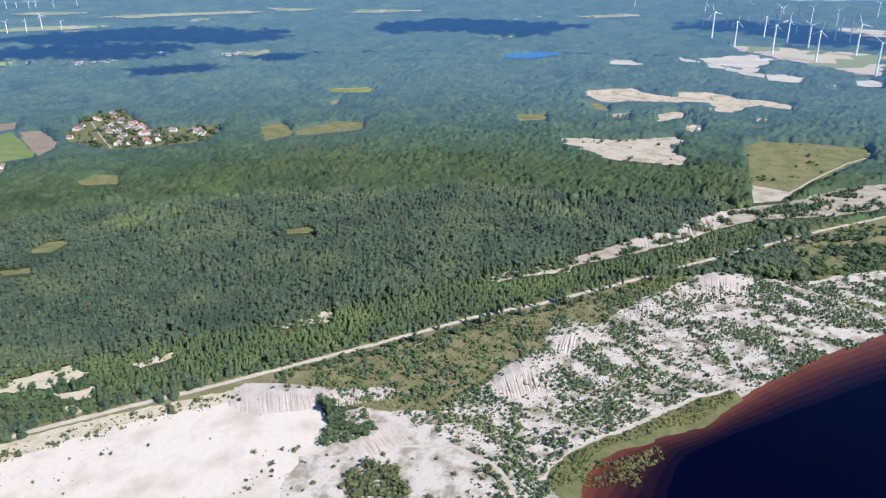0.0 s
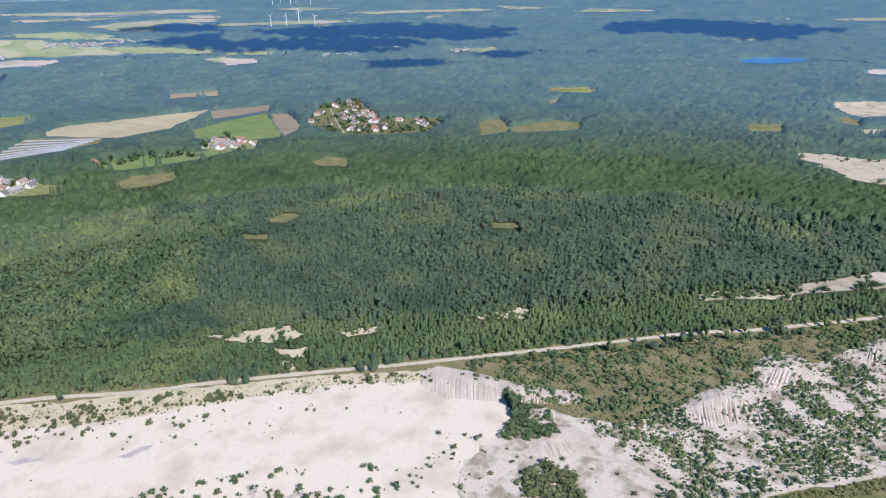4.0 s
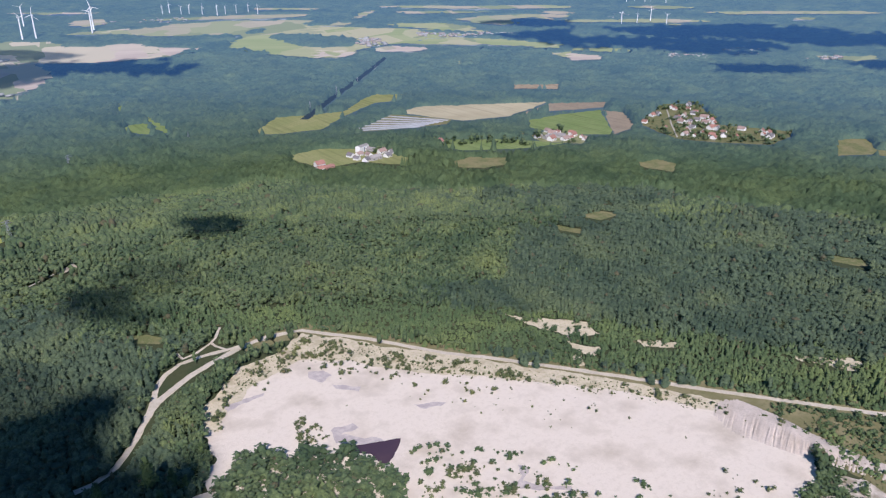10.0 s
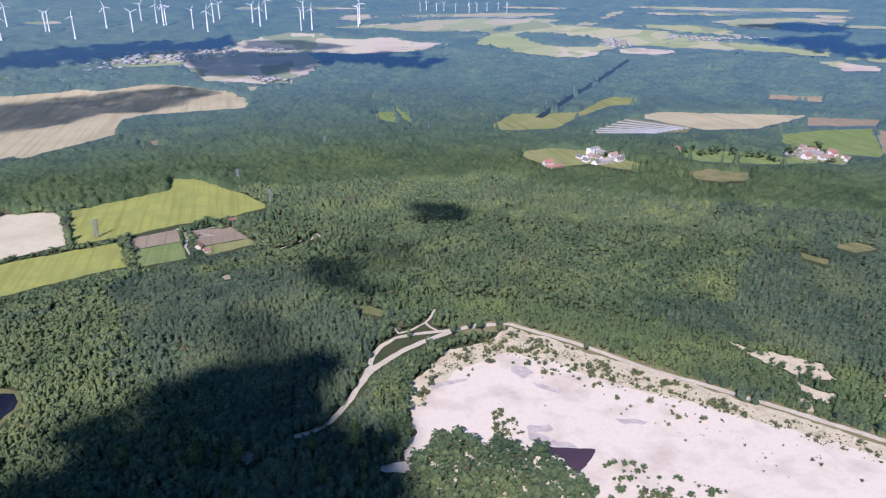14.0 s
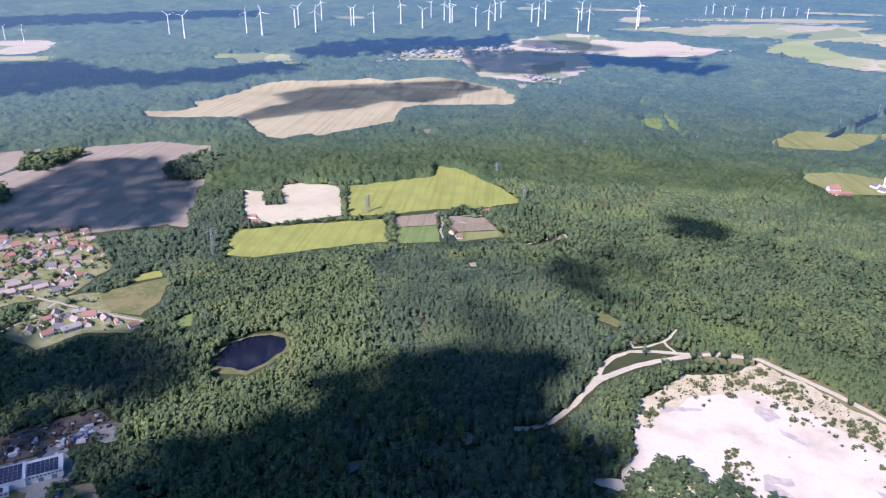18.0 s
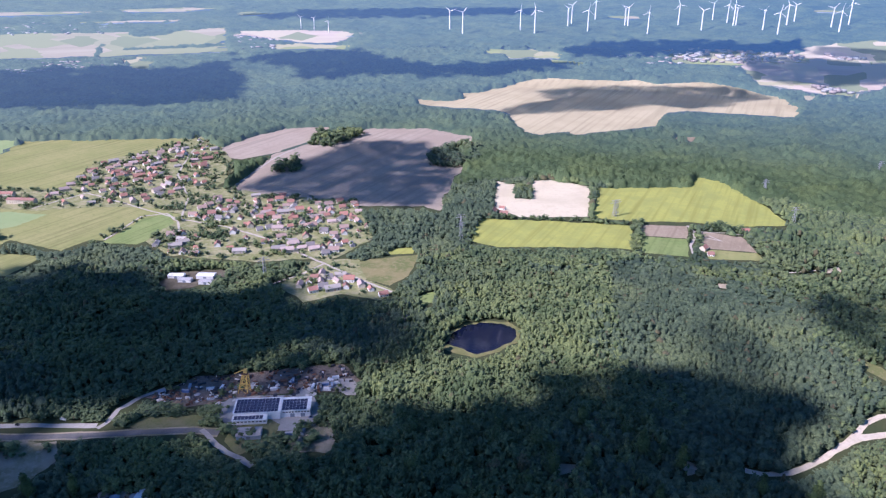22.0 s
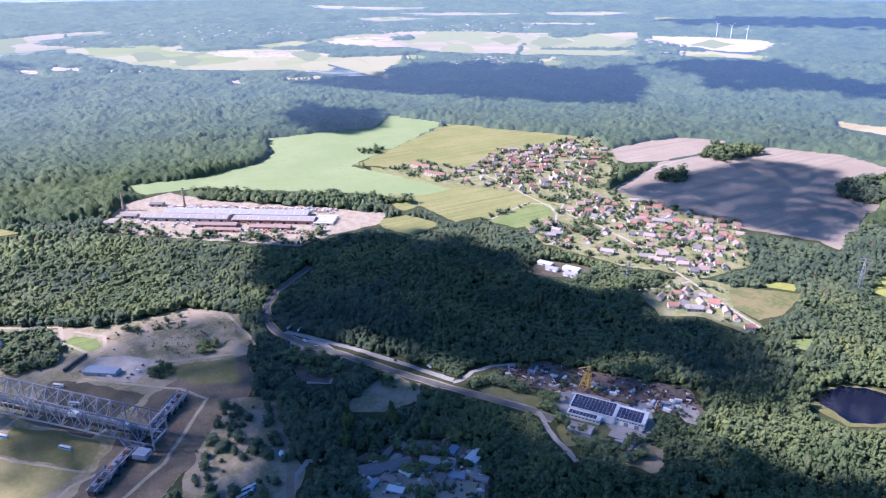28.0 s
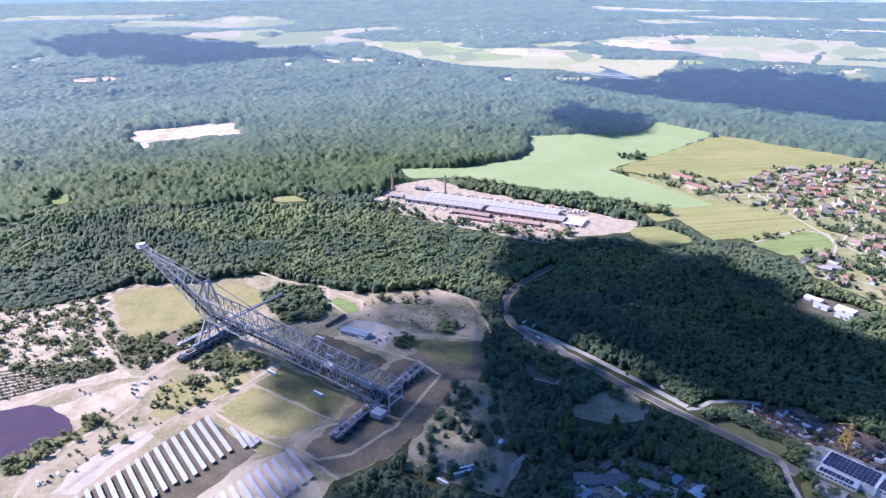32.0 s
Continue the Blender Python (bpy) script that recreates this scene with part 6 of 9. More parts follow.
# ---- the far woods: a canopy of tops and gaps that ends in a wall of trees at every field ----
def canopy(r0, r1, across, along):
    rings = r0 * np.exp(np.arange(0, math.log(r1 / r0), along))
    turns = np.arange(radians(-118), radians(118), across)
    r, a = np.meshgrid(rings, turns, indexing="ij")
    r = r * (1 + along * 0.8 * (rng.random(r.shape) - 0.5))
    a = a + across * 0.8 * (rng.random(r.shape) - 0.5)
    x, y, r = (-np.sin(a) * r).ravel(), (np.cos(a) * r).ravel(), r.ravel()
    top = (14 + 11 * (wavy(x, y, 230, 5) - 0.5) + 8 * (wavy(x, y, 90, 15) - 0.5)).clip(5, 26) * np.clip(rng.normal(0.95, 0.2, len(x)), 0.5, 1.45)
    top *= np.where(rng.random(len(x)) < 0.32, 0.58, 1.0)
    wooded = np.zeros(len(x), bool)
    for corners in FIELD_WOODS:
        wooded |= inside(x, y, corners)
    k = EYE.z / (EYE.z - top)
    open_here = (cleared(x, y) | cleared(x * k, y * k)) & ~wooded
    trees = ~open_here & (r > 1280 + 140 * wavy(x, y, 300, 21))
    co = place(x, y, np.where(trees, top, -1.2))
    faces = grid_faces(len(rings), len(turns))[:, ::-1]
    faces = faces[trees[faces].any(1)]
    used, faces = np.unique(faces, return_inverse=True)
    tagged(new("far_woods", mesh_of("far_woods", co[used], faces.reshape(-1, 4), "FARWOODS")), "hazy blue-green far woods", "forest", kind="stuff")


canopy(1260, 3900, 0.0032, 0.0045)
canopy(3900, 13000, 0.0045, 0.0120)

# ---- scrub on the open sand ----
SHRUBS = [leafy(14, 0.28, False) for _ in range(8)]


def scrub(name, corners, step, share, size, mat, label, blotch=40.0, seed=1, kinds=None, clear=(), along=None, lift=0.0):
    """Bushes in drifts within an outline."""
    c = np.array(corners, float)
    gx, gy = np.meshgrid(np.arange(c[:, 0].min(), c[:, 0].max(), step), np.arange(c[:, 1].min(), c[:, 1].max(), step))
    x = gx.ravel() + (rng.random(gx.size) - 0.5) * step * 1.5
    y = gy.ravel() + (rng.random(gx.size) - 0.5) * step * 1.5
    u, v = x, y
    if along is not None:  # drifts drawn out one way
        a = radians(along)
        u, v = (x * math.cos(a) + y * math.sin(a)) * 0.55, y * math.cos(a) - x * math.sin(a)
    ok = inside(x, y, c) & (wavy(u, v, blotch, seed) * 0.75 + 0.25 * wavy(u, v, blotch / 3, seed + 1) + 0.35 * (rng.random(len(x)) - 0.5) < share)
    for other in clear:
        ok &= ~inside(x, y, other)
    k = EYE.z / (EYE.z - 0.7 * size)
    for line, margin in OPEN:
        if margin < 0:
            ok &= (edge_distance(x, y, line, False) > -margin - 2.0) & (edge_distance(x * k, y * k, line, False) > -margin - 2.5)
    x, y = x[ok], y[ok]
    w = size * (0.35 + rng.random(len(x)) ** 2 * 1.1)
    return stand(name, kinds or SHRUBS, x, y, w, w * (0.75 + 0.4 * rng.random(len(x))), mat, label, "scrub", lift)



def planting_rows(low_edge, high_edge, rows):
    """Rows of small shrubs, each on a strip of dug earth, between two edges."""
    (a0, a1), (b0, b1) = [np.array(e, float) for e in low_edge], [np.array(e, float) for e in high_edge]
    for k in range(rows):
        f = (k + 0.5) / rows
        p, q = a0 + (b0 - a0) * f, a1 + (b1 - a1) * f
        line = rough_edge([p, q], 1.0, False)
        strip("planting_row", "TRAMPLED", line, 3.2, 0.62, "strip of dug brown earth")
        n = int(np.hypot(*(q - p)) / 3.0)
        s = np.linspace(0, 1, n)[rng.random(n) < 0.7]
        x = p[0] + (q[0] - p[0]) * s + rng.normal(0, 0.5, len(s))
        y = p[1] + (q[1] - p[1]) * s + rng.normal(0, 0.5, len(s))
        w = rng.uniform(1.2, 2.6, len(s))
        stand("shrub_row", SHRUBS, x, y, w, 0.8 * w, "SCRUB", "row of small planted shrubs on pale sand", "shrubs", 0.6)
DOWNHILL = -132
SMALL_SHRUBS = [leafy(4, 0.34, False) for _ in range(4)] + [dome(4) for _ in range(4)]
scrub("scrub", [(562, 155), (585, 108), (640, 69), (734, 1), (840, -82), (939, -180), (980, -270), (968, -335), (1032, -466), (1075, -583), (894, -514), (817, -387), (744, -291), (692, -237), (668, -204), (621, -125), (540, -41), (495, -9), (455, 1), (442, 73), (502, 57), (542, 111)], 2.6, 0.49, 3.3, "YOUNG", "pine scrub and bushes scattered on pale sand", 30, 11, SMALL_SHRUBS, along=DOWNHILL)
scrub("scrub", [(598, 243), (651, 209), (707, 144), (775, 58), (854, -46), (953, -166), (978, -247), (917, -162), (832, -82), (727, 1), (643, 70), (595, 110), (571, 157), (577, 211)], 3.2, 0.50, 4.0, "YOUNG", "young pines and broom on brown heath", 26, 12, SMALL_SHRUBS, along=DOWNHILL)
scrub("scrub", [(146, 594), (175, 644), (203, 665), (247, 671), (279, 682), (312, 662), (348, 599), (393, 554), (430, 501), (473, 457), (511, 410), (541, 360), (572, 313), (594, 264), (570, 262), (552, 307), (496, 397), (416, 484), (338, 560), (316, 594), (278, 637), (249, 646), (199, 631), (169, 611), (145, 562), (133, 572)], 4.4, 0.45, 4.6, "SCRUB", "bushes along the rim of a sand pit", 30, 13)
scrub("scrub", [(167, 577), (237, 620), (324, 561), (446, 430), (536, 290), (538, 233), (385, 301), (268, 470), (181, 521)], 11, 0.3, 2.6, "SCRUB", "a few low bushes on bare sand", 60, 14)
scrub("scrub", [(262, 433), (283, 447), (310, 398), (338, 355), (364, 314), (360, 279), (300, 283), (234, 337), (228, 398)], 4.6, 0.44, 3.8, "SCRUB", "bushes on the sandy floor of a pit", 30, 15)
scrub("scrub", [(206, 539), (219, 543), (228, 526), (226, 500), (207, 495), (195, 510)], 3.2, 0.62, 3.4, "SCRUB", "small green thicket on sand", 20, 16)
scrub("scrub", [(111, 487), (149, 524), (181, 497), (223, 474), (242, 438), (250, 415), (235, 384), (196, 355), (100, 436)], 5, 0.95, 9, "BROADLEAF", "dense broadleaf thicket at a sand pit", 40, 17)
scrub("scrub", [(497, 209), (548, 208), (568, 185), (529, 158), (510, 179)], 3.8, 0.72, 6, "YOUNG", "green thicket in a sandy hollow", 25, 18)
scrub("scrub", [(448, 170), (477, 158), (490, 131), (449, 109), (428, 149)], 4, 0.62, 6, "SCRUB", "green thicket on pale sand", 25, 19)
scrub("scrub", [(480, 265), (499, 207), (504, 134), (499, 32), (453, 10), (370, 144), (410, 251)], 6, 0.4, 3.2, "SCRUB", "scattered bushes on pale sand", 30, 20)
scrub("scrub", [(903, 94), (992, -7), (1082, -99), (1147, -190), (1288, -297), (1359, -422), (1530, -649), (1681, -857), (1453, -773), (1354, -585), (1285, -478), (1244, -336), (1041, -118), (891, 84)], 5, 0.4, 7, "YOUNG", "pines and birches along a sand bank", 40, 21)
scrub("scrub", [(1103, -355), (1234, -480), (1294, -563), (1409, -734), (1102, -611), (1032, -466), (982, -361)], 6, 0.48, 8, "YOUNG", "young pines on a brown plain", 50, 22)
scrub("scrub", [(-904, -505), (-902, -366), (-931, -291), (-792, -239), (-723, -221), (-698, -268), (-749, -352), (-705, -416)], 5.0, 0.49, 6.0, "SCRUB", "scattered pines on a sandy mine site", 22, 23)
scrub("scrub", [(-793, -242), (-793, -182), (-826, -143), (-803, -131), (-717, -187), (-722, -215)], 4.2, 0.6, 6, "SCRUB", "bushes on a dark slope", 25, 24)
scrub("scrub", [(-707, -147), (-747, -112), (-712, -66), (-685, -56), (-685, -95)], 4.2, 0.66, 7, "SCRUB", "thicket beside a conveyor bridge", 25, 25)
scrub("scrub", [(-881, -81), (-913, -52), (-894, -6), (-828, 14), (-792, -8), (-797, -49)], 4.6, 0.85, 8, "BROADLEAF", "young wood behind a conveyor bridge", 30, 26)
scrub("scrub", [(-669, -179), (-697, -149), (-657, -115), (-627, -123), (-615, -158)], 6, 0.45, 5.5, "SCRUB", "bushes along a sandy road", 25, 27)
scrub("scrub", [(-552, -308), (-591, -267), (-630, -239), (-644, -212), (-618, -198), (-576, -234), (-531, -274)], 5, 0.45, 5.5, "SCRUB", "bushes along a mine pool", 20, 28)
scrub("scrub", [(-620, 134), (-611, 177), (-521, 164), (-472, 156), (-446, 133), (-495, 56), (-559, 88)], 8.5, 0.56, 8.5, "PINE", "pines on pale sandy ground", 30, 29, PINES_NEAR)
scrub("scrub", [(-845, 56), (-865, 153), (-814, 204), (-732, 196), (-733, 122)], 9, 0.33, 7, "SCRUB", "bushes on sandy waste ground", 30, 30)
scrub("scrub", [(-1039, 1363), (-1097, 1496), (-1043, 1563), (-975, 1507), (-975, 1374)], 10, 1.5, 17, "BROADLEAF", "wood on ploughed land", 40, 31)
scrub("scrub", [(-953, 1131), (-989, 1199), (-971, 1234), (-913, 1178), (-919, 1136)], 9, 1.5, 15, "BROADLEAF", "small wood on ploughed land", 40, 32)
scrub("scrub", [(-689, 1328), (-738, 1454), (-710, 1553), (-655, 1546), (-595, 1364), (-643, 1323)], 9, 1.5, 15, "PINE", "dark wood at a field edge", 40, 33)
scrub("scrub", [(-1391, 292), (-1251, 462), (-1116, 630), (-1092, 616), (-1209, 446), (-1331, 289)], 8, 1.5, 13, "BROADLEAF", "row of broad trees behind a brickworks", 40, 34)
scrub("hedge", [(-319, 1311), (-310, 1313), (-268, 1130), (-276, 1129)], 6, 1.5, 7, "BROADLEAF", "hedge between fields", 40, 35)
scrub("hedge", [(-438, 1073), (-348, 1109), (-200, 1153), (-198, 1138), (-343, 1094), (-432, 1059)], 6, 0.8, 7, "BROADLEAF", "hedge along a field lane", 30, 36)
scrub("hedge", [(-202, 1155), (-192, 1157), (-168, 1016), (-177, 1014)], 6, 1.5, 10, "BROADLEAF", "tall hedge between plots", 40, 37)
scrub("hedge", [(-95, 1195), (-30, 1208), (-28, 1176), (-92, 1167)], 6, 1.5, 9, "BROADLEAF", "hedge above a bare plot", 40, 38)
scrub("scrub", [(-457, 1260), (-428, 1266), (-412, 1216), (-440, 1211)], 7, 1.5, 11, "BROADLEAF", "small wood on a white field", 40, 39)
scrub("scrub", [(-942, 655), (-984, 819), (-971, 814), (-931, 652)], 7, 0.6, 8, "BROADLEAF", "row of small trees along a lane", 30, 40)
scrub("scrub", [(-1503, 707), (-1542, 737), (-1508, 780), (-1471, 749)], 8, 1.5, 11, "BROADLEAF", "bushes on a wide field", 40, 41)
scrub("hedge", [(-1342, 686), (-1364, 792), (-1238, 848), (-1356, 1012), (-1343, 1145), (-1348, 1323), (-1206, 1245), (-1057, 1131), (-987, 995), (-847, 1005), (-691, 1041), (-562, 892), (-568, 786), (-619, 763), (-665, 730), (-800, 692), (-878, 720), (-912, 839), (-1015, 843), (-1088, 801), (-1177, 736)], 6.5, 0.40, 7, "BROADLEAF", "garden trees and hedges in a village", 34, 42)
scrub("scrub", [(-582, 677), (-592, 767), (-541, 811), (-486, 749), (-431, 735), (-435, 702), (-493, 693), (-520, 651)], 7, 0.33, 6.5, "BROADLEAF", "garden trees round cottages", 30, 43)
scrub("scrub", [(1583, 1286), (1896, 1452), (1988, 1373), (1756, 1140), (1848, 958), (1644, 921), (1551, 1026), (1511, 1103)], 10, 0.5, 10, "BROADLEAF", "garden trees of a hamlet", 50, 44)
scrub("scrub", [(742, 1476), (959, 1444), (1223, 1347), (1334, 1366), (1353, 1237), (1274, 1201), (988, 1364), (829, 1367)], 14, 0.42, 14, "BROADLEAF", "trees of a hamlet at a field", 60, 45)
scrub("scrub", [(-462, 411), (-454, 434), (-421, 412), (-371, 401), (-355, 457), (-335, 442), (-337, 382), (-393, 380)], 6, 0.5, 10, "BROADLEAF", "trees round a works yard", 25, 46)
scrub("scrub", [(-475, 207), (-477, 249), (-441, 306), (-386, 291), (-356, 264), (-409, 180)], 6.5, 0.34, 9, "BROADLEAF", "trees between sheds", 22, 47)
scrub("scrub", [(-531, 405), (-514, 454), (-436, 513), (-389, 546), (-353, 502), (-448, 444)], 7, 0.3, 6, "SCRUB", "bushes in a scrap yard", 22, 48)
scrub("scrub", [(-709, 219), (-629, 274), (-548, 314), (-530, 304), (-608, 251), (-669, 211)], 6, 0.5, 9, "BROADLEAF", "trees along a road", 22, 49)
scrub("scrub", [(-1242, 101), (-1143, 196), (-1060, 290), (-995, 356), (-1017, 424), (-1039, 423), (-1087, 298), (-1170, 201), (-1260, 138)], 6, 0.5, 9, "BROADLEAF", "trees round a brickworks yard", 22, 50)
scrub("scrub", [(-731, 76), (-741, 98), (-711, 107), (-699, 85)], 4.5, 1.2, 8, "BROADLEAF", "bushes at a depot", 22, 51)
scrub("scrub", [(-738, 128), (-761, 150), (-750, 164), (-728, 151)], 4.5, 1.2, 7, "BROADLEAF", "round bush on waste ground", 22, 52)
scrub("scrub", [(491, -1), (504, -4), (524, -16), (549, -40), (587, -89), (621, -128), (646, -153), (662, -185), (646, -184), (623, -163), (597, -142), (588, -124), (581, -102), (568, -93), (555, -73), (545, -53), (526, -40), (508, -30), (486, -25), (483, -11)], 2.2, 0.7, 1.9, "REEDS", "reeds along a lake shore", 18, 60, lift=0.9)
scrub("scrub", [(496, -30), (522, -39), (522, -52), (537, -79), (558, -103), (534, -101), (516, -85), (490, -74), (497, -61), (488, -48), (485, -32)], 2.2, 0.6, 2.2, "REEDS", "dark reed tufts in shallow water", 10, 61, lift=0.8)
scrub("scrub", [(502, 15), (529, 10), (529, -16), (505, 2)], 3.2, 0.45, 3.6, "YOUNG", "green shrubs behind a reed bed", 14, 62)
scrub("scrub", [(599, -104), (650, -153), (662, -185), (649, -182), (627, -150), (591, -110)], 3.2, 0.45, 3.4, "YOUNG", "green shrubs behind a reed bed", 14, 63)
scrub("scrub", [(524, 609), (606, 512), (508, 427), (489, 463), (497, 560)], 4.2, 0.42, 5.5, "YOUNG", "young pines on sandy clearings", 16, 64)
scrub("scrub", [(-725, -409), (-752, -353), (-752, -319), (-755, -267), (-749, -241), (-722, -226), (-698, -268), (-684, -307), (-670, -324), (-647, -375)], 6, 0.4, 3.2, "SCRUB", "shrubs in planting rows", 20, 65)
scrub("scrub", [(-559, -284), (-569, -288), (-589, -267), (-606, -238), (-631, -219), (-624, -215), (-594, -230), (-576, -253), (-548, -267)], 4, 0.55, 5.5, "SCRUB", "bushes on a green pool bank", 15, 66)
scrub("scrub", [(-623, -174), (-669, -176), (-687, -142), (-683, -89), (-665, -79), (-634, -118), (-628, -139), (-610, -160)], 6, 0.42, 6, "SCRUB", "bushes and pines along site roads", 22, 67)
scrub("scrub", [(-541, -251), (-580, -231), (-614, -205), (-634, -156), (-614, -132), (-587, -179), (-536, -223)], 7, 0.34, 5, "SCRUB", "bushes beside a car park", 22, 68)
scrub("scrub", [(-708, 232), (-693, 270), (-640, 269), (-597, 239), (-613, 216), (-663, 219)], 8, 0.62, 8, "BROADLEAF", "small trees on a car park", 25, 69)
scrub("scrub", [(-738, 253), (-682, 290), (-611, 328), (-560, 354), (-554, 347), (-602, 317), (-670, 278), (-724, 245)], 6, 0.5, 5, "BROADLEAF", "small trees along a service road", 22, 70)
scrub("scrub", [(490, 527), (534, 474), (591, 407), (640, 352), (689, 304), (723, 259), (710, 248), (667, 295), (615, 340), (560, 389), (509, 456), (466, 507)], 5.5, 0.42, 5.5, "YOUNG", "bushes along a sand track", 20, 71)
scrub("scrub", [(-747, 608), (-753, 641), (-747, 672), (-685, 711), (-643, 675), (-651, 618), (-667, 633), (-662, 673), (-682, 690), (-737, 656), (-742, 621)], 7, 0.5, 9, "BROADLEAF", "trees round sheet-metal halls", 22, 72)
scrub("scrub", [(186, 632), (276, 659), (353, 568), (422, 471), (400, 446), (339, 518), (256, 618), (201, 599)], 7, 0.36, 4.5, "SCRUB", "low bushes on bare sand", 16, 73)
scrub("scrub", [(627, 339), (698, 251), (785, 130), (839, 19), (935, -103), (1032, -225), (1147, -384), (1131, -396), (1007, -237), (903, -108), (806, 18), (731, 121), (635, 230), (597, 319)], 4.4, 0.55, 4.6, "YOUNG", "bushes and young pines beside a sand track", 18, 74)
scrub("scrub", [(993, -385), (1059, -423), (1135, -504), (1165, -558), (1063, -517), (1023, -463)], 4, 1.5, 4.6, "YOUNG", "dense green plantation beside a brown plain", 30, 76)
scrub("scrub", [(1803, 39), (1841, -93), (1911, -285), (1615, -276), (1606, -198), (1637, -106), (1740, -35)], 9, 0.14, 9, "YOUNG", "bushes in a gravel quarry", 40, 77)
scrub("scrub", [(1812, -432), (1890, -614), (1789, -723), (1501, -491), (1458, -372)], 9, 0.13, 7, "SCRUB", "trees on a dry meadow", 40, 79)
scrub("scrub", [(587, 319), (615, 301), (643, 266), (679, 219), (718, 171), (665, 153), (615, 218), (584, 241), (581, 262), (583, 294)], 4.2, 0.42, 4.0, "YOUNG", "young pines on brown heath below a track", 20, 80)
scrub("scrub", [(196, 654), (247, 671), (285, 695), (323, 656), (373, 580), (434, 505), (509, 408), (571, 312), (552, 307), (491, 392), (414, 482), (344, 547), (296, 607), (258, 638), (201, 622)], 4.0, 0.34, 3.0, "SCRUB", "small bushes along the rim of a sand pit", 14, 81)
scrub("scrub", [(274, 443), (310, 424), (360, 372), (396, 311), (422, 270), (394, 250), (256, 366)], 4.5, 0.33, 4.2, "YOUNG", "bushes in drifts on the sandy floor of a pit", 18, 82)
planting_rows(((-664, -352), (-718, -225)), ((-738, -381), (-747, -241)), 9)


for k, corners in enumerate(([(710, 338), (730, 320), (761, 291), (762, 278), (739, 272), (708, 319)], [(601, 456), (635, 424), (621, 418), (596, 442)],
                             [(901, 101), (937, 66), (953, 26), (969, -16), (948, -17), (932, 24), (915, 63), (890, 96)])):
    scrub("scrub", corners, 3.6, 0.46, 5.0, "YOUNG", "young pines growing over a sand clearing", 14, 90 + k)


TUFTS = [leafy(0, 0.3, False)] + [dome(4) for _ in range(3)]
scrub("grass_tufts", [(603, 261), (657, 211), (711, 145), (782, 58), (859, -47), (957, -167), (936, -164), (835, -82), (714, 0), (629, 68), (580, 107), (562, 155), (567, 208)], 2.3, 0.52, 1.7, "SCRUB", "tufts of dry grass and heather", 12, 95, TUFTS)
scrub("grass_tufts", [(562, 155), (585, 108), (640, 69), (734, 1), (840, -82), (894, -250), (744, -291), (668, -204), (540, -41), (455, 1), (442, 73), (502, 57)], 2.6, 0.40, 1.7, "SCRUB", "tufts of dry grass on a sandy slope", 16, 96, TUFTS)
scrub("grass_tufts", [(146, 594), (203, 665), (279, 682), (348, 599), (430, 501), (511, 410), (572, 313), (552, 307), (416, 484), (316, 594), (249, 646), (169, 611)], 2.6, 0.36, 1.6, "SCRUB", "tufts of dry grass on a sandy rim", 14, 97, TUFTS)
scrub("grass_tufts", [(-904, -505), (-902, -366), (-931, -291), (-792, -239), (-723, -221), (-698, -268), (-749, -352)], 3.2, 0.42, 1.9, "SCRUB", "tufts of dry grass on a sandy flat", 16, 98, TUFTS)
scrub("grass_tufts", [(-845, 56), (-865, 153), (-814, 204), (-732, 196), (-733, 122)], 3.2, 0.38, 1.7, "SCRUB", "tufts of dry grass on waste ground", 16, 99, TUFTS)


# ---- eroded sand banks ----
def resample(points, n):
    p = np.array(points, float)
    d = np.concatenate([[0], np.cumsum(np.hypot(*np.diff(p, axis=0).T))])
    s = np.linspace(0, d[-1], n)
    return np.stack([np.interp(s, d, p[:, 0]), np.interp(s, d, p[:, 1])], 1), d[-1]


def scarp(top, foot, height):
    """A bank of sand whose face is cut by gullies; its back falls away gently."""
    length = resample(top, 2)[1]
    n = int(length / 0.7)
    (a, _), (b, _) = resample(top, n), resample(foot, n)
    behind = a + (a - b) * 0.6
    rows = []
    for k in range(19):
        f = (k - 5) / 13
        line = behind + (a - behind) * (k / 5) if k <= 5 else a + (b - a) * f
        z = np.zeros(n)
        for i in range(n):
            along = i * 0.7 + 3.0 * noise.noise((i * 0.7 / 17.0, f, 1.0))
            gully = 0.55 - 2.4 * abs(noise.noise((along / 2.3, 0.5 * f, top[0][0]))) + 0.5 - 1.6 * abs(noise.noise((along / 2.0, 0.7 * f, 3.0)))
            up = k / 5 if k <= 5 else max(0.0, 1 - f) ** 1.3
            rim = min(1.0, 2.4 * i / n, 2.4 * (n - 1 - i) / n) * (0.8 + 0.35 * noise.noise((i * 0.7 / 15.0, 2.0, 9.0)))
            cut = math.sin(math.pi * min(1.0, max(0.0, f))) if k > 5 else 0.15
            z[i] = rim * (height * up * (1 + 0.25 * noise.noise((line[i, 0] / 30, line[i, 1] / 30, 7))) + 2.1 * cut * gully) - 0.7 * (1 - rim) - (0.6 if up < 0.02 else 0.0)
        rows.append(np.concatenate([line, z[:, None] + 0.3], 1))
    tagged(new("sand_bank", mesh_of("sand_bank", np.concatenate(rows), grid_faces(19, n)[:, ::-1], "SANDBANK")), "pale sand bank cut by rain gullies", "sand bank", kind="structure")


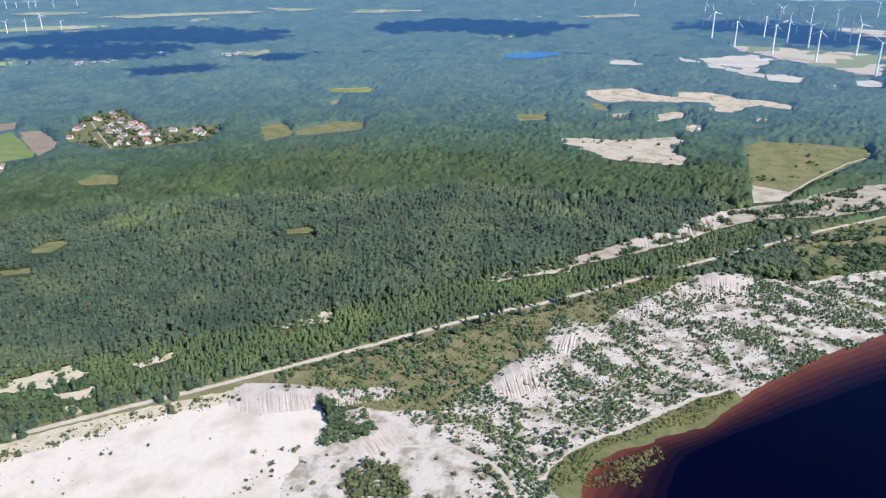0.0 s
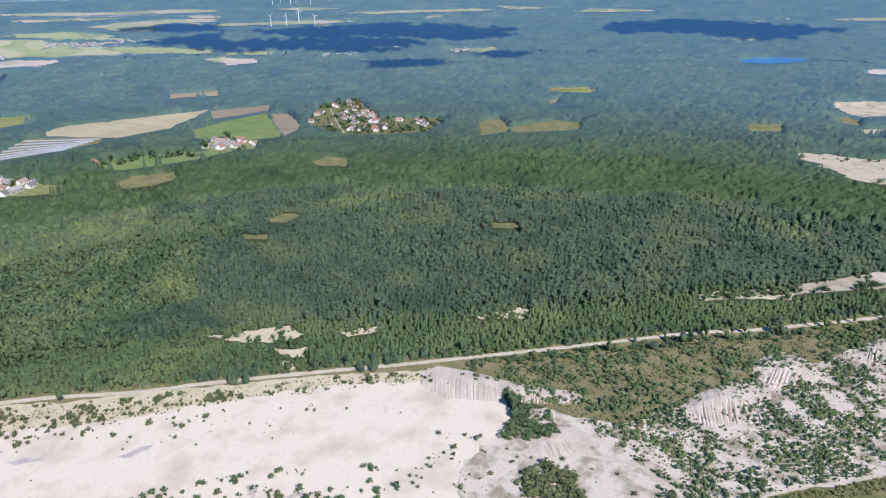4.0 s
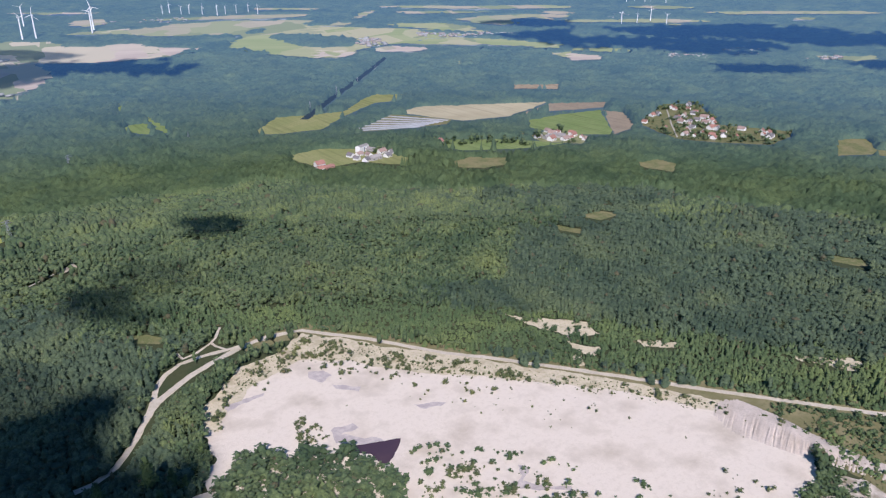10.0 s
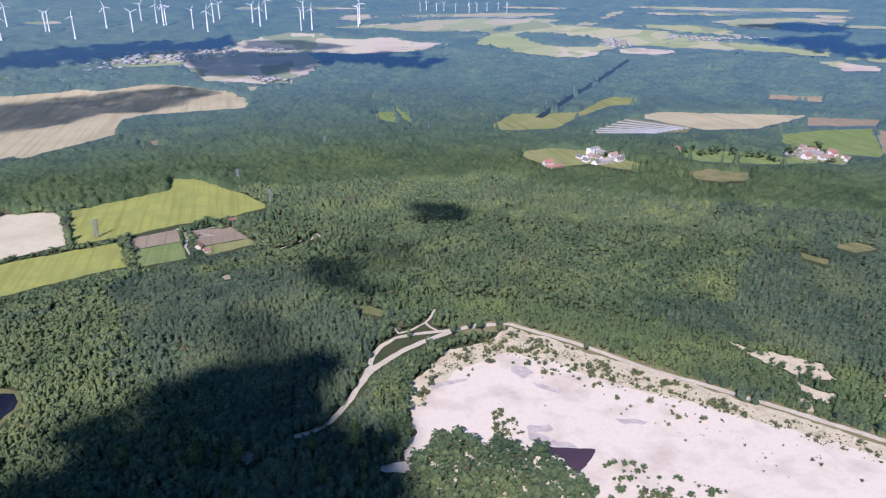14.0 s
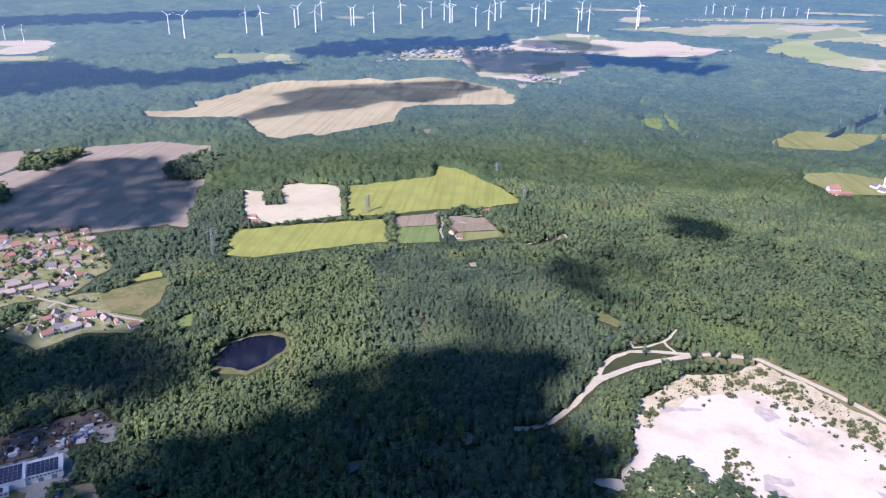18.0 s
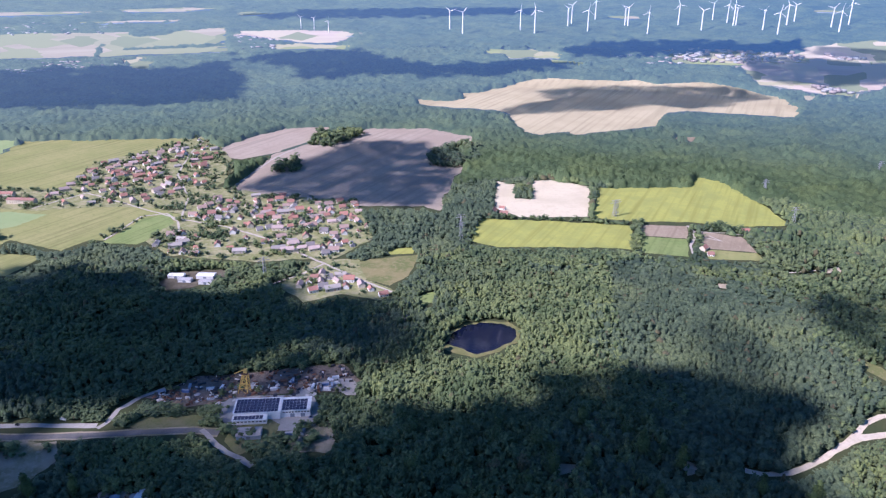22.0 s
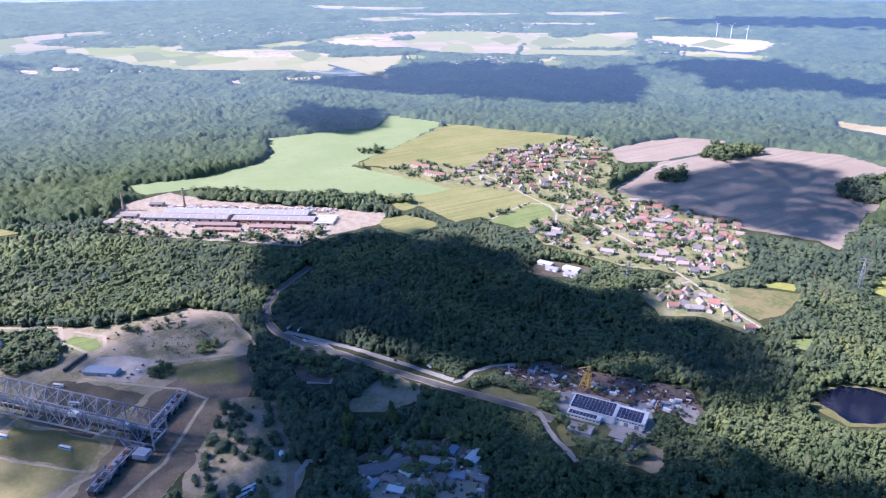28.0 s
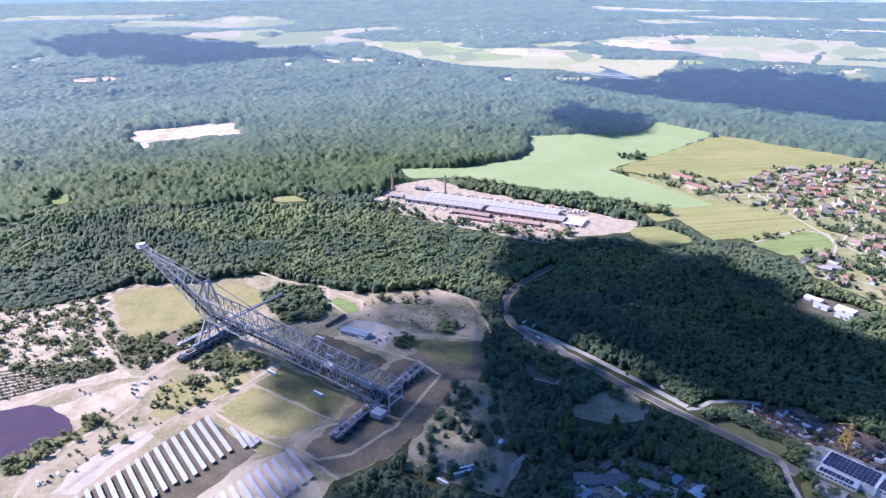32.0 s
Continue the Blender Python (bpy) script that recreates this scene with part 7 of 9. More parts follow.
def far_town(corners, count):
    """Roofs and pale walls of a town seen from kilometres off."""
    c = np.array(corners, float)
    r = np.random.default_rng(count)
    x, y = r.uniform(c[:, 0].min(), c[:, 0].max(), count * 6), r.uniform(c[:, 1].min(), c[:, 1].max(), count * 6)
    ok = np.flatnonzero(inside(x, y, c))[:count]
    cube = np.array([(i, j, k) for k in (0, 1) for j in (-0.5, 0.5) for i in (-0.5, 0.5)], float)
    quads = np.array([(0, 1, 3, 2), (4, 6, 7, 5), (0, 4, 5, 1), (2, 3, 7, 6), (0, 2, 6, 4), (1, 5, 7, 3)])
    for tone in ("FARWALL", "FARROOF"):
        pick = ok[::2] if tone == "FARWALL" else ok[1::2]
        co = []
        for i in pick:
            w, d, h, a = r.uniform(14, 34), r.uniform(12, 22), r.uniform(6, 11), r.uniform(0, 3)
            px, py = cube[:, 0] * w, cube[:, 1] * d
            co.append(place(x[i] + px * math.cos(a) - py * math.sin(a), y[i] + px * math.sin(a) + py * math.cos(a), cube[:, 2] * h + 2))
        if co:
            faces = (quads[None] + (np.arange(len(co)) * 8)[:, None, None]).reshape(-1, 4)
            tagged(new("far_town", mesh_of("far_town", np.concatenate(co), faces, tone)), "pale walls and roofs of a far town", "town", kind="stuff")


scarp([(553, 334), (567, 309), (574, 274), (579, 238), (586, 203), (597, 170), (600, 141)], [(519, 316), (528, 290), (540, 259), (554, 228), (566, 197), (579, 165), (586, 138)], 3.6)
scarp([(750, 13), (762, -13), (758, -39), (752, -58)], [(694, 22), (701, -6), (709, -33), (718, -51)], 4.0)
scarp([(930, -178), (953, -210), (957, -239), (959, -275)], [(857, -162), (871, -191), (887, -227), (903, -263)], 5.0)
scarp([(838, -90), (857, -115), (858, -142)], [(797, -82), (805, -108), (818, -135)], 4.0)
scarp([(611, 73), (644, 48), (681, 15), (694, -15)], [(591, 70), (604, 37), (625, 5), (641, -22)], 4.5)
scarp([(490, 177), (511, 168), (531, 152), (546, 133)], [(469, 165), (490, 151), (511, 130), (532, 114)], 3.0)
scarp([(1092, -100), (1158, -192), (1296, -303)], [(1033, -105), (1099, -193), (1237, -302)], 6)
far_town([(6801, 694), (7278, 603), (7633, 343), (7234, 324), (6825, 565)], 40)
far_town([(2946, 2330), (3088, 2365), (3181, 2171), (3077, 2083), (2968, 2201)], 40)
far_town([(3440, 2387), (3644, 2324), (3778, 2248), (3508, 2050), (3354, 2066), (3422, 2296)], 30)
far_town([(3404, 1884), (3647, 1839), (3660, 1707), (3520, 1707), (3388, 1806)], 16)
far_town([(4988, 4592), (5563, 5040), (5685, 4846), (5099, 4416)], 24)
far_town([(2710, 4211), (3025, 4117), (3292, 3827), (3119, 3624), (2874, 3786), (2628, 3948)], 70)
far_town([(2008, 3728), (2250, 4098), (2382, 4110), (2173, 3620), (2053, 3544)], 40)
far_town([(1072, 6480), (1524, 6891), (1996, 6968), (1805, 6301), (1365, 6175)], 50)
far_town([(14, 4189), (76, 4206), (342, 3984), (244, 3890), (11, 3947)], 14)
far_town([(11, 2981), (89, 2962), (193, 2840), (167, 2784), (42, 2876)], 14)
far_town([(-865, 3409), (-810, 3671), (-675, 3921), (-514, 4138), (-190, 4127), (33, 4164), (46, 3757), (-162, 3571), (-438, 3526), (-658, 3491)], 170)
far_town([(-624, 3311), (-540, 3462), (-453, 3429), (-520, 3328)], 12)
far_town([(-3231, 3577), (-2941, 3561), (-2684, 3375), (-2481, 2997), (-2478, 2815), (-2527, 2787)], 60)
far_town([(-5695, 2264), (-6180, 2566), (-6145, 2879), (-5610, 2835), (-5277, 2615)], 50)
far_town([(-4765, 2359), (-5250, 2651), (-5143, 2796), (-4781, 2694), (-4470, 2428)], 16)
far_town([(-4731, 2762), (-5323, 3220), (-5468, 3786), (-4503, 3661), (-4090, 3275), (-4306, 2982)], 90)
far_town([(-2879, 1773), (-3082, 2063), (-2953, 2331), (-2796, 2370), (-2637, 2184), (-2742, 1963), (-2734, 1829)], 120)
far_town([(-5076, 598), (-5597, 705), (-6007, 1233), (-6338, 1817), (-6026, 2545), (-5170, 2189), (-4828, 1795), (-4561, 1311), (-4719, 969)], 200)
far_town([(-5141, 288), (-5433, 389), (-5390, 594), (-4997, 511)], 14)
WIND_EAST = [(6359, -1038), (5110, -898), (6616, -1268), (6065, -1213), (4521, -928), (6889, -1503), (6375, -1488), (5127, -1230), (4159, -1053), (5936, -1492), (6623, -1697), (6551, -1693), (4769, -1283), (5565, -1546), (4422, -1306), (6749, -1979), (3808, -1171), (4863, -1583), (6349, -2057), (5623, -1856), (4720, -1621), (4120, -1458), (3302, -1262), (7746, -2863), (9852, -734)]
WIND_MIDDLE = [(7806, 6745), (7957, 6732), (7985, 6584), (8271, 6719), (8175, 6389), (8815, 6537), (4541, 3958), (4749, 3974), (5073, 4104), (4845, 3757), (938, 5532), (1917, 7442), (2022, 7587), (2059, 7317), (2176, 7451), (2220, 7174), (2303, 6986), (2457, 7201), (2608, 7316), (2738, 7330), (2704, 6982)]
WIND_NORTH = [(-2176, 4522), (-1997, 4345), (-1749, 4755), (-1579, 4565), (-1582, 5318), (-1640, 5609), (-1329, 4946), (-1583, 6106), (-1204, 5522), (-1159, 5414), (-905, 4849), (-860, 5787), (-637, 5362), (-699, 6544), (-564, 6342), (-476, 5875), (-458, 5879), (-257, 5618), (-146, 5210), (-121, 6156), (-79, 6689), (180, 6090), (218, 5610), (311, 6545), (483, 5252), (622, 6469), (561, 5269), (994, 5785), (-3194, 4209), (-3069, 4193), (-2866, 4074)]
PYLONS = [(193, 1682), (-15, 1420), (39, 1265), (-242, 1167), (-449, 980), (914, 2002), (1119, 2224), (1290, 2383), (1512, 2634), (188, 1658), (-16, 1427), (-239, 1174), (477, 1774), (-617, 692), (-432, 942)]

# ---- things: helpers ----

def part(name, bm, mat, parent, label=""):
    me = bpy.data.meshes.new(name)
    bmesh.ops.recalc_face_normals(bm, faces=bm.faces)
    bm.to_mesh(me)
    bm.free()
    me.materials.append(MATS[mat])
    ob = new(name, me)
    ob.parent = parent
    if label:
        ob["label"] = label
    return ob


def part_again(ob, parent, m):
    """Another part on the same mesh."""
    other = new(ob.name.split(".")[0], ob.data)
    other.parent, other.matrix_basis = parent, m
    return other


def thing(name, label, category, m=None, group=""):
    ob = tagged(new(name), label, category, group)
    if m:
        ob.matrix_basis = m
    return ob


def box(bm, x, y, z, sx, sy, sz, turn=0.0):
    """A block by its middle and its full sizes, its edges barely rounded by the taper of the top."""
    m = Matrix.Translation((x, y, z)) @ Matrix.Rotation(turn, 4, "Z") @ Matrix.Diagonal((sx, sy, sz, 1))
    bmesh.ops.create_cube(bm, size=1.0, matrix=m)
    return bm


def beam(bm, a, b, w, h=None):
    """A bar from a to b."""
    a, b = Vector(a), Vector(b)
    d = b - a
    if d.length < 1e-6:
        return bm
    turn = d.to_track_quat("Z", "Y").to_matrix().to_4x4()
    m = Matrix.Translation((a + b) / 2) @ turn @ Matrix.Diagonal((w, h or w, d.length, 1))
    bmesh.ops.create_cube(bm, size=1.0, matrix=m)
    return bm


def tube(bm, a, b, r0, r1, sides=10):
    a, b = Vector(a), Vector(b)
    d = b - a
    m = Matrix.Translation((a + b) / 2) @ d.to_track_quat("Z", "Y").to_matrix().to_4x4()
    bmesh.ops.create_cone(bm, cap_ends=True, segments=sides, radius1=r0, radius2=r1, depth=d.length, matrix=m)
    return bm


def gable(bm, length, width, eaves, ridge, over=0.5, thick=0.25):
    """A pitched roof along x: two thick slopes that meet at the ridge."""
    for side in (-1, 1):
        drop = over * (ridge - eaves) / (width / 2)
        a = [(-length / 2 - over, side * (width / 2 + over), eaves - drop), (length / 2 + over, side * (width / 2 + over), eaves - drop),
             (length / 2 + over, 0, ridge), (-length / 2 - over, 0, ridge)]
        low = [bm.verts.new(p) for p in a]
        high = [bm.verts.new((p[0], p[1], p[2] + thick)) for p in a]
        bm.faces.new(low), bm.faces.new(high)
        for i in range(4):
            bm.faces.new((low[i], low[(i + 1) % 4], high[(i + 1) % 4], high[i]))
    return bm


def gabled_walls(bm, length, width, eaves, ridge):
    """Four walls with pointed gable ends."""
    ends = []
    for x in (-length / 2, length / 2):
        ends.append([bm.verts.new(p) for p in ((x, -width / 2, 0), (x, width / 2, 0), (x, width / 2, eaves), (x, 0, ridge), (x, -width / 2, eaves))])
    bm.faces.new(ends[0]), bm.faces.new(ends[1])
    for i in range(5):
        bm.faces.new((ends[0][i], ends[0][(i + 1) % 5], ends[1][(i + 1) % 5], ends[1][i]))
    return bm


def at(x, y, turn=0.0, size=1.0, z=0.22):
    p = place(np.array([float(x)]), np.array([float(y)]), np.array([z]))[0]
    k = math.hypot(p[0], p[1]) / max(1.0, math.hypot(x, y))
    return Matrix.Translation(p) @ Matrix.Rotation(radians(turn), 4, "Z") @ Matrix.Diagonal((size * k, size * k, size * k, 1))


# ---- houses ----
def house(label, wall, roof, length=13.0, width=9.5, eaves=4.2, ridge=8.2, annex=False, group="village houses"):
    h = thing("house", label, "house", group=group)
    body = part("wall", gabled_walls(bmesh.new(), length, width, eaves, ridge), wall, h)
    top = part("roof", gable(bmesh.new(), length, width, eaves, ridge), roof, h)
    part("chimney", box(bmesh.new(), length * 0.2, 0.8, ridge + 0.4, 0.8, 0.8, 1.8), "WALL_BRICK", top)
    part("door", box(bmesh.new(), length * 0.1, -width / 2 - 0.02, 1.05, 1.1, 0.12, 2.1), "WOOD", body)
    for x in (-0.32, 0.34):
        part("window", box(bmesh.new(), length * x, -width / 2 - 0.02, 1.9, 1.7, 0.1, 1.4), "GLASS_DARK", body)
    if annex:
        part("annex", box(bmesh.new(), length / 2 + 2.4, -0.6, 1.5, 4.8, 6.0, 3.0), wall, h)
        part("annex_roof", box(bmesh.new(), length / 2 + 2.5, -0.6, 3.12, 5.2, 6.5, 0.24), "ROOF_GREY", h)
    return h


HOUSES = [
    house("white rendered house with a red tiled gable roof", "WALL_WHITE", "ROOF_RED"),
    house("cream rendered house with a red tiled roof and annex", "WALL_CREAM", "ROOF_RED", 12, 10, 4.5, 8.8, True),
    house("white rendered house with a brown tiled roof", "WALL_WHITE", "ROOF_BROWN", 14, 9, 3.6, 7.4),
    house("cream rendered house with a faded pink roof", "WALL_CREAM", "ROOF_PINK", 17, 9, 4.4, 8.0, True),
    house("white house with a dark slate roof", "WALL_WHITE", "ROOF_SLATE", 12, 10, 3.4, 7.6),
    house("grey barn with a weathered grey roof", "WALL_GREY", "ROOF_GREY", 19, 10, 4.2, 7.2),
    house("long brick farm building with a red tiled roof", "WALL_BRICK", "ROOF_RED", 22, 9, 3.8, 7.4),
    house("small white cottage with a red roof", "WALL_WHITE", "ROOF_RED", 10, 8, 3.2, 6.6),
]


def spread_houses(corners, count, spacing, turn, choice, seed, avoid_lanes=True, grow=1.0):
    """Houses set apart in an outline, most of them lined up."""
    r = np.random.default_rng(seed)
    c = np.array(corners, float)
    lanes = [np.asarray(line) for line, margin in OPEN if margin < 0]
    done = []
    for _ in range(count * 40):
        if len(done) >= count:
            break
        x, y = r.uniform(c[:, 0].min(), c[:, 0].max()), r.uniform(c[:, 1].min(), c[:, 1].max())
        if not inside(np.array([x]), np.array([y]), c)[0] or any(math.hypot(x - a, y - b) < spacing for a, b in done):
            continue
        if avoid_lanes and any(edge_distance(np.array([x]), np.array([y]), line, False)[0] < 9 for line in lanes if abs(line - (x, y)).max(1).min() < 200):
            continue
        done.append((x, y))
        k = choice[int(r.integers(0, len(choice)))]
        way = turn + r.normal(0, 9) + (90 if r.random() < 0.35 else 0)
        copy_thing(HOUSES[k], at(x, y, way, grow * (0.75 + 0.4 * r.random()), 0.2))


spread_houses([(-1238, 746), (-1238, 848), (-1341, 1002), (-1329, 1133), (-1322, 1299), (-1197, 1226), (-1084, 1089), (-1014, 991), (-979, 898), (-1030, 869), (-1104, 812)], 122, 12.5, 60, [0, 1, 2, 3, 0, 4, 3, 6, 2, 7, 5, 1], 1)
spread_houses([(-900, 828), (-944, 954), (-842, 999), (-686, 1032), (-570, 900), (-575, 794), (-626, 771), (-709, 788), (-806, 808)], 98, 13.5, 40, [0, 1, 2, 3, 4, 7, 0, 5, 2, 3, 7], 2)
spread_houses([(-862, 719), (-858, 779), (-790, 780), (-706, 749), (-743, 713), (-815, 693)], 14, 13, 40, [5, 7, 7, 2], 3)
spread_houses([(-556, 686), (-560, 729), (-537, 748), (-490, 743), (-433, 732), (-431, 713), (-476, 714), (-525, 678)], 16, 14, 40, [5, 4, 3, 7, 3, 0], 4)
spread_houses([(1596, 1276), (1870, 1432), (1961, 1354), (1756, 1140), (1837, 968), (1679, 943), (1579, 1045), (1534, 1120)], 46, 17, 10, [0, 4, 7, 4, 2, 7], 5, grow=1.45)
spread_houses([(1238, 1353), (1323, 1355), (1353, 1237), (1283, 1210), (1220, 1289)], 14, 20, 10, [0, 2, 5, 7], 6, grow=1.45)
spread_houses([(932, 1467), (1017, 1478), (1002, 1407), (935, 1409)], 6, 22, 10, [6, 0, 3], 7, grow=1.45)
spread_houses([(731, 1416), (811, 1439), (840, 1386), (782, 1340), (728, 1372)], 10, 22, 20, [4, 5, 2, 4], 8, grow=1.45)
spread_houses([(628, 1395), (662, 1378), (650, 1340), (618, 1356)], 3, 20, 10, [6, 0], 9, grow=1.45)
spread_houses([(-465, 1130), (-437, 1126), (-406, 1085), (-435, 1080)], 4, 18, 10, [4, 0], 10)
spread_houses([(-397, 704), (-380, 714), (-372, 697), (-384, 689)], 1, 18, 10, [4], 11)
spread_houses([(2135, -321), (2144, -370), (1981, -353), (1972, -308)], 7, 24, 10, [5, 2], 12)

for k, x, y, way in ((0, -30, 1183, 20), (1, -81, 1074, 70), (7, -69, 1055, 20)):  # a farm at a bare plot
    copy_thing(HOUSES[k], at(x, y, way, 0.95, 0.2))
FIRST_HOUSES = [(-1082, 1005), (-1151, 985), (-915, 898), (-790, 885), (-679, 882), (-658, 939), (-739, 912), (-609, 818)]

# the first house of each kind stands in the village too
for k, (x, y) in enumerate(FIRST_HOUSES):
    HOUSES[k].matrix_basis = at(x, y, 40 + 12 * k, 1.0, 0.2)


# ---- the nearest trees, one by one ----
def tree(pine_tree, seed):
    r = np.random.default_rng(seed)
    t = thing("tree", "tall dark green pine at the front of the forest" if pine_tree else "green broadleaf tree at the front of the forest", "tree", group="nearest trees")
    bm = bmesh.new()
    tube(bm, (0, 0, 0), (0.1, 0.1, 9.0), 0.28, 0.14, 7)
    part("trunk", bm, "BARK", t)
    for k in range(4):
        a, z = 1.7 * k + r.random(), 5.5 + 1.3 * k
        part("limb", tube(bmesh.new(), (0.05, 0.05, z), (1.6 * math.cos(a), 1.6 * math.sin(a), z + 1.2), 0.1, 0.04, 5), "BARK", t)
    co, tri = leafy(170, 0.105, pine_tree)
    me = mesh_of("crown", co * np.array([7.0, 7.0, 15.0]), tri, "TREE_NEAR")
    crown = new("crown", me)
    crown.parent = t
    return t


TREES = {(kind, k): tree(kind, 20 + k + 9 * kind) for kind in (True, False) for k in range(3)}
placed = set()
for k, (x, y, kind, height) in enumerate(SINGLE_TREES):
    key = (kind, k % 3)
    size = height / 15.0
    if key in placed:
        copy_thing(TREES[key], at(x, y, 77 * k, size, -0.4))
    else:
        placed.add(key)
        TREES[key].matrix_basis = at(x, y, 77 * k, size, -0.4)
for key in TREES:
    if key not in placed:
        x, y, kind, height = SINGLE_TREES[0]
        TREES[key].matrix_basis = at(x + 9, y + 7, 15, 1.0, -0.4)

BLOCKS = [(-1304, 764), (-1231, 756)]

# two long apartment blocks at the edge of the village
def block(x, y, turn):
    b = thing("apartment_block", "long cream apartment block with a red roof", "apartment block", at(x, y, turn), "apartment blocks")
    body = part("wall", gabled_walls(bmesh.new(), 52, 11, 7.5, 10.5), "WALL_CREAM", b)
    roof = part("roof", gable(bmesh.new(), 52, 11, 7.5, 10.5), "ROOF_RED", b)
    for k in range(12):
        for z in (2.2, 5.4):
            part("window", box(bmesh.new(), -23.5 + 4.25 * k, -5.52, z, 1.6, 0.1, 1.4), "GLASS_DARK", body)
    for k in (-17, 0, 17):
        part("chimney", box(bmesh.new(), k, 0.8, 11.2, 1.0, 1.0, 1.8), "WALL_BRICK", roof)


block(*BLOCKS[0], 22)
block(*BLOCKS[1], 22)

# ---- works hall with solar roof ----
hall = thing("works_hall", "white works hall with dark solar panels on its roof", "industrial hall", at(-400, 440, 31))
part("wall", box(bmesh.new(), -13, 0, 4.2, 44, 21, 8.4), "SHEET_WHITE", hall, "white sheet-metal wall")
part("wall", box(bmesh.new(), 23, 1, 3.9, 28, 19, 7.8), "SHEET_WHITE", hall, "white sheet-metal wall")
part("annex", box(bmesh.new(), -19, -14, 2.4, 32, 7, 4.8), "SHEET_WHITE", hall, "low white annex")


def tilted_slab(bm, x, y, z, sx, sy, thick, slope):
    m = Matrix.Translation((x, y, z)) @ Matrix.Rotation(slope, 4, "X") @ Matrix.Diagonal((sx, sy, thick, 1))
    bmesh.ops.create_cube(bm, size=1.0, matrix=m)
    return bm


part("roof", tilted_slab(bmesh.new(), -13, 0, 9.3, 45, 22, 0.3, 0.09), "SHEET_WHITE", hall)
part("roof", tilted_slab(bmesh.new(), 23, 1, 8.7, 29, 20, 0.3, 0.09), "SHEET_WHITE", hall)
part("roof", tilted_slab(bmesh.new(), -19, -14, 5.2, 33, 7.6, 0.25, 0.09), "SHEET_WHITE", hall)
for x0, x1, y0, rows, z in ((-34, 8, -8.6, 5, 9.65), (10, 36, -6.6, 4, 9.05), (-34, -4, -15.6, 1, 5.45)):
    for k in range(rows):
        y = y0 + 4.0 * k
        n = int((x1 - x0) / 3.4)
        for i in range(n):
            part("solar_panel", tilted_slab(bmesh.new(), x0 + 1.8 + 3.4 * i, y + (1.6 if rows == 1 else 0), z + 0.09 * (y - (0 if x0 < 0 else 1) + (14 if rows == 1 else 0)), 3.15, 3.7 if rows > 1 else 5.6, 0.12, 0.09), "PANEL", hall)
for x in (-28, -14, 20, 30):
    part("gate", box(bmesh.new(), x, -10.58 if x < 10 else -8.56, 2.0, 4.2, 0.16, 4.0), "STEEL_BLUE", hall)
for k in range(9):
    part("window", box(bmesh.new(), 12 + 2.9 * k, -8.56, 5.6, 2.0, 0.12, 1.2), "GLASS_DARK", hall)
    part("window", box(bmesh.new(), -33 + 3.5 * k, -17.56, 3.0, 2.2, 0.12, 1.2), "GLASS_DARK", hall)


def shed(label, x, y, turn, sx, sy, h, wall, roof, rise=1.6, group="sheds"):
    s = thing("shed", label, "shed", at(x, y, turn), group)
    part("wall", gabled_walls(bmesh.new(), sx, sy, h, h + rise), wall, s)
    part("roof", gable(bmesh.new(), sx, sy, h, h + rise, 0.4, 0.2), roof, s)
    part("gate", box(bmesh.new(), 0, -sy / 2 - 0.03, h * 0.4, min(4.0, sx * 0.4), 0.12, h * 0.8), "STEEL_BLUE", s)
    return s


shed("grey office shed with a pale sheet roof", -396, 402, 31, 22, 13, 4.5, "SHEET_BLUE", "ROOF_GREY")
for x, y, sx, sy in ((-727, 637, 22, 10), (-706, 632, 18, 9), (-690, 655, 24, 13), (-676, 640, 18, 10)):
    shed("white sheet-metal hall among trees", x, y, 25, sx, sy, 4.0, "SHEET_WHITE", "SHEET_WHITE" if sx > 20 else "ROOF_LILAC", 0.9)
shed("dark house roof in the woods beside a lawn", -372, 668, 20, 20, 13, 4.5, "WALL_WHITE", "ROOF_SLATE", 3.0)
shed("low depot hall with a pale blue roof", -749, 38, 52, 36, 13, 4.5, "SHEET_BLUE", "SHEET_BLUE", 1.4)
shed("long low shed with a dark slate roof in a cluttered yard", -447, 222, 74, 46, 11, 4.0, "WALL_GREY", "ROOF_SLATE", 2.0)
shed("low shed with a dull green-grey roof in a yard", -428, 264, 50, 31, 10, 3.8, "WALL_CREAM", "ROOF_TAUPE", 1.4)
shed("small hall with a bright white sheet roof", -416, 296, 112, 20, 11, 4.2, "SHEET_WHITE", "SHEET_WHITE", 1.0)
shed("tall white mill building", 790, 1452, 25, 34, 15, 13, "WALL_WHITE", "ROOF_GREY", 3.0)

# ---- rusty yellow gantry in the scrap yard ----
gantry = thing("gantry_tower", "rusty yellow steel gantry tower in a scrap yard", "gantry", at(-449, 456, 20))
for sx in (-1, 1):
    for sy in (-1, 1):
        part("leg", beam(bmesh.new(), (sx * 5, sy * 4, 0), (3 + sx * 2.2, sy * 2.4, 22), 0.9), "YELLOW_PAINT", gantry)
for k, z in enumerate((6, 12, 18, 22)):
    f = z / 22
    w, d, off = 5 - 2.8 * f, 4 - 1.6 * f, 3 * f
    for sy in (-1, 1):
        part("girder", beam(bmesh.new(), (off - w, sy * d, z), (off + w, sy * d, z), 0.6), "YELLOW_PAINT", gantry)
        part("brace", beam(bmesh.new(), (off - w, sy * d, z), (off + w - 0.5, sy * (d + 0.4), z - 6), 0.4), "YELLOW_PAINT", gantry)
    for sx in (-1, 1):
        part("girder", beam(bmesh.new(), (off + sx * w, -d, z), (off + sx * w, d, z), 0.6), "YELLOW_PAINT", gantry)
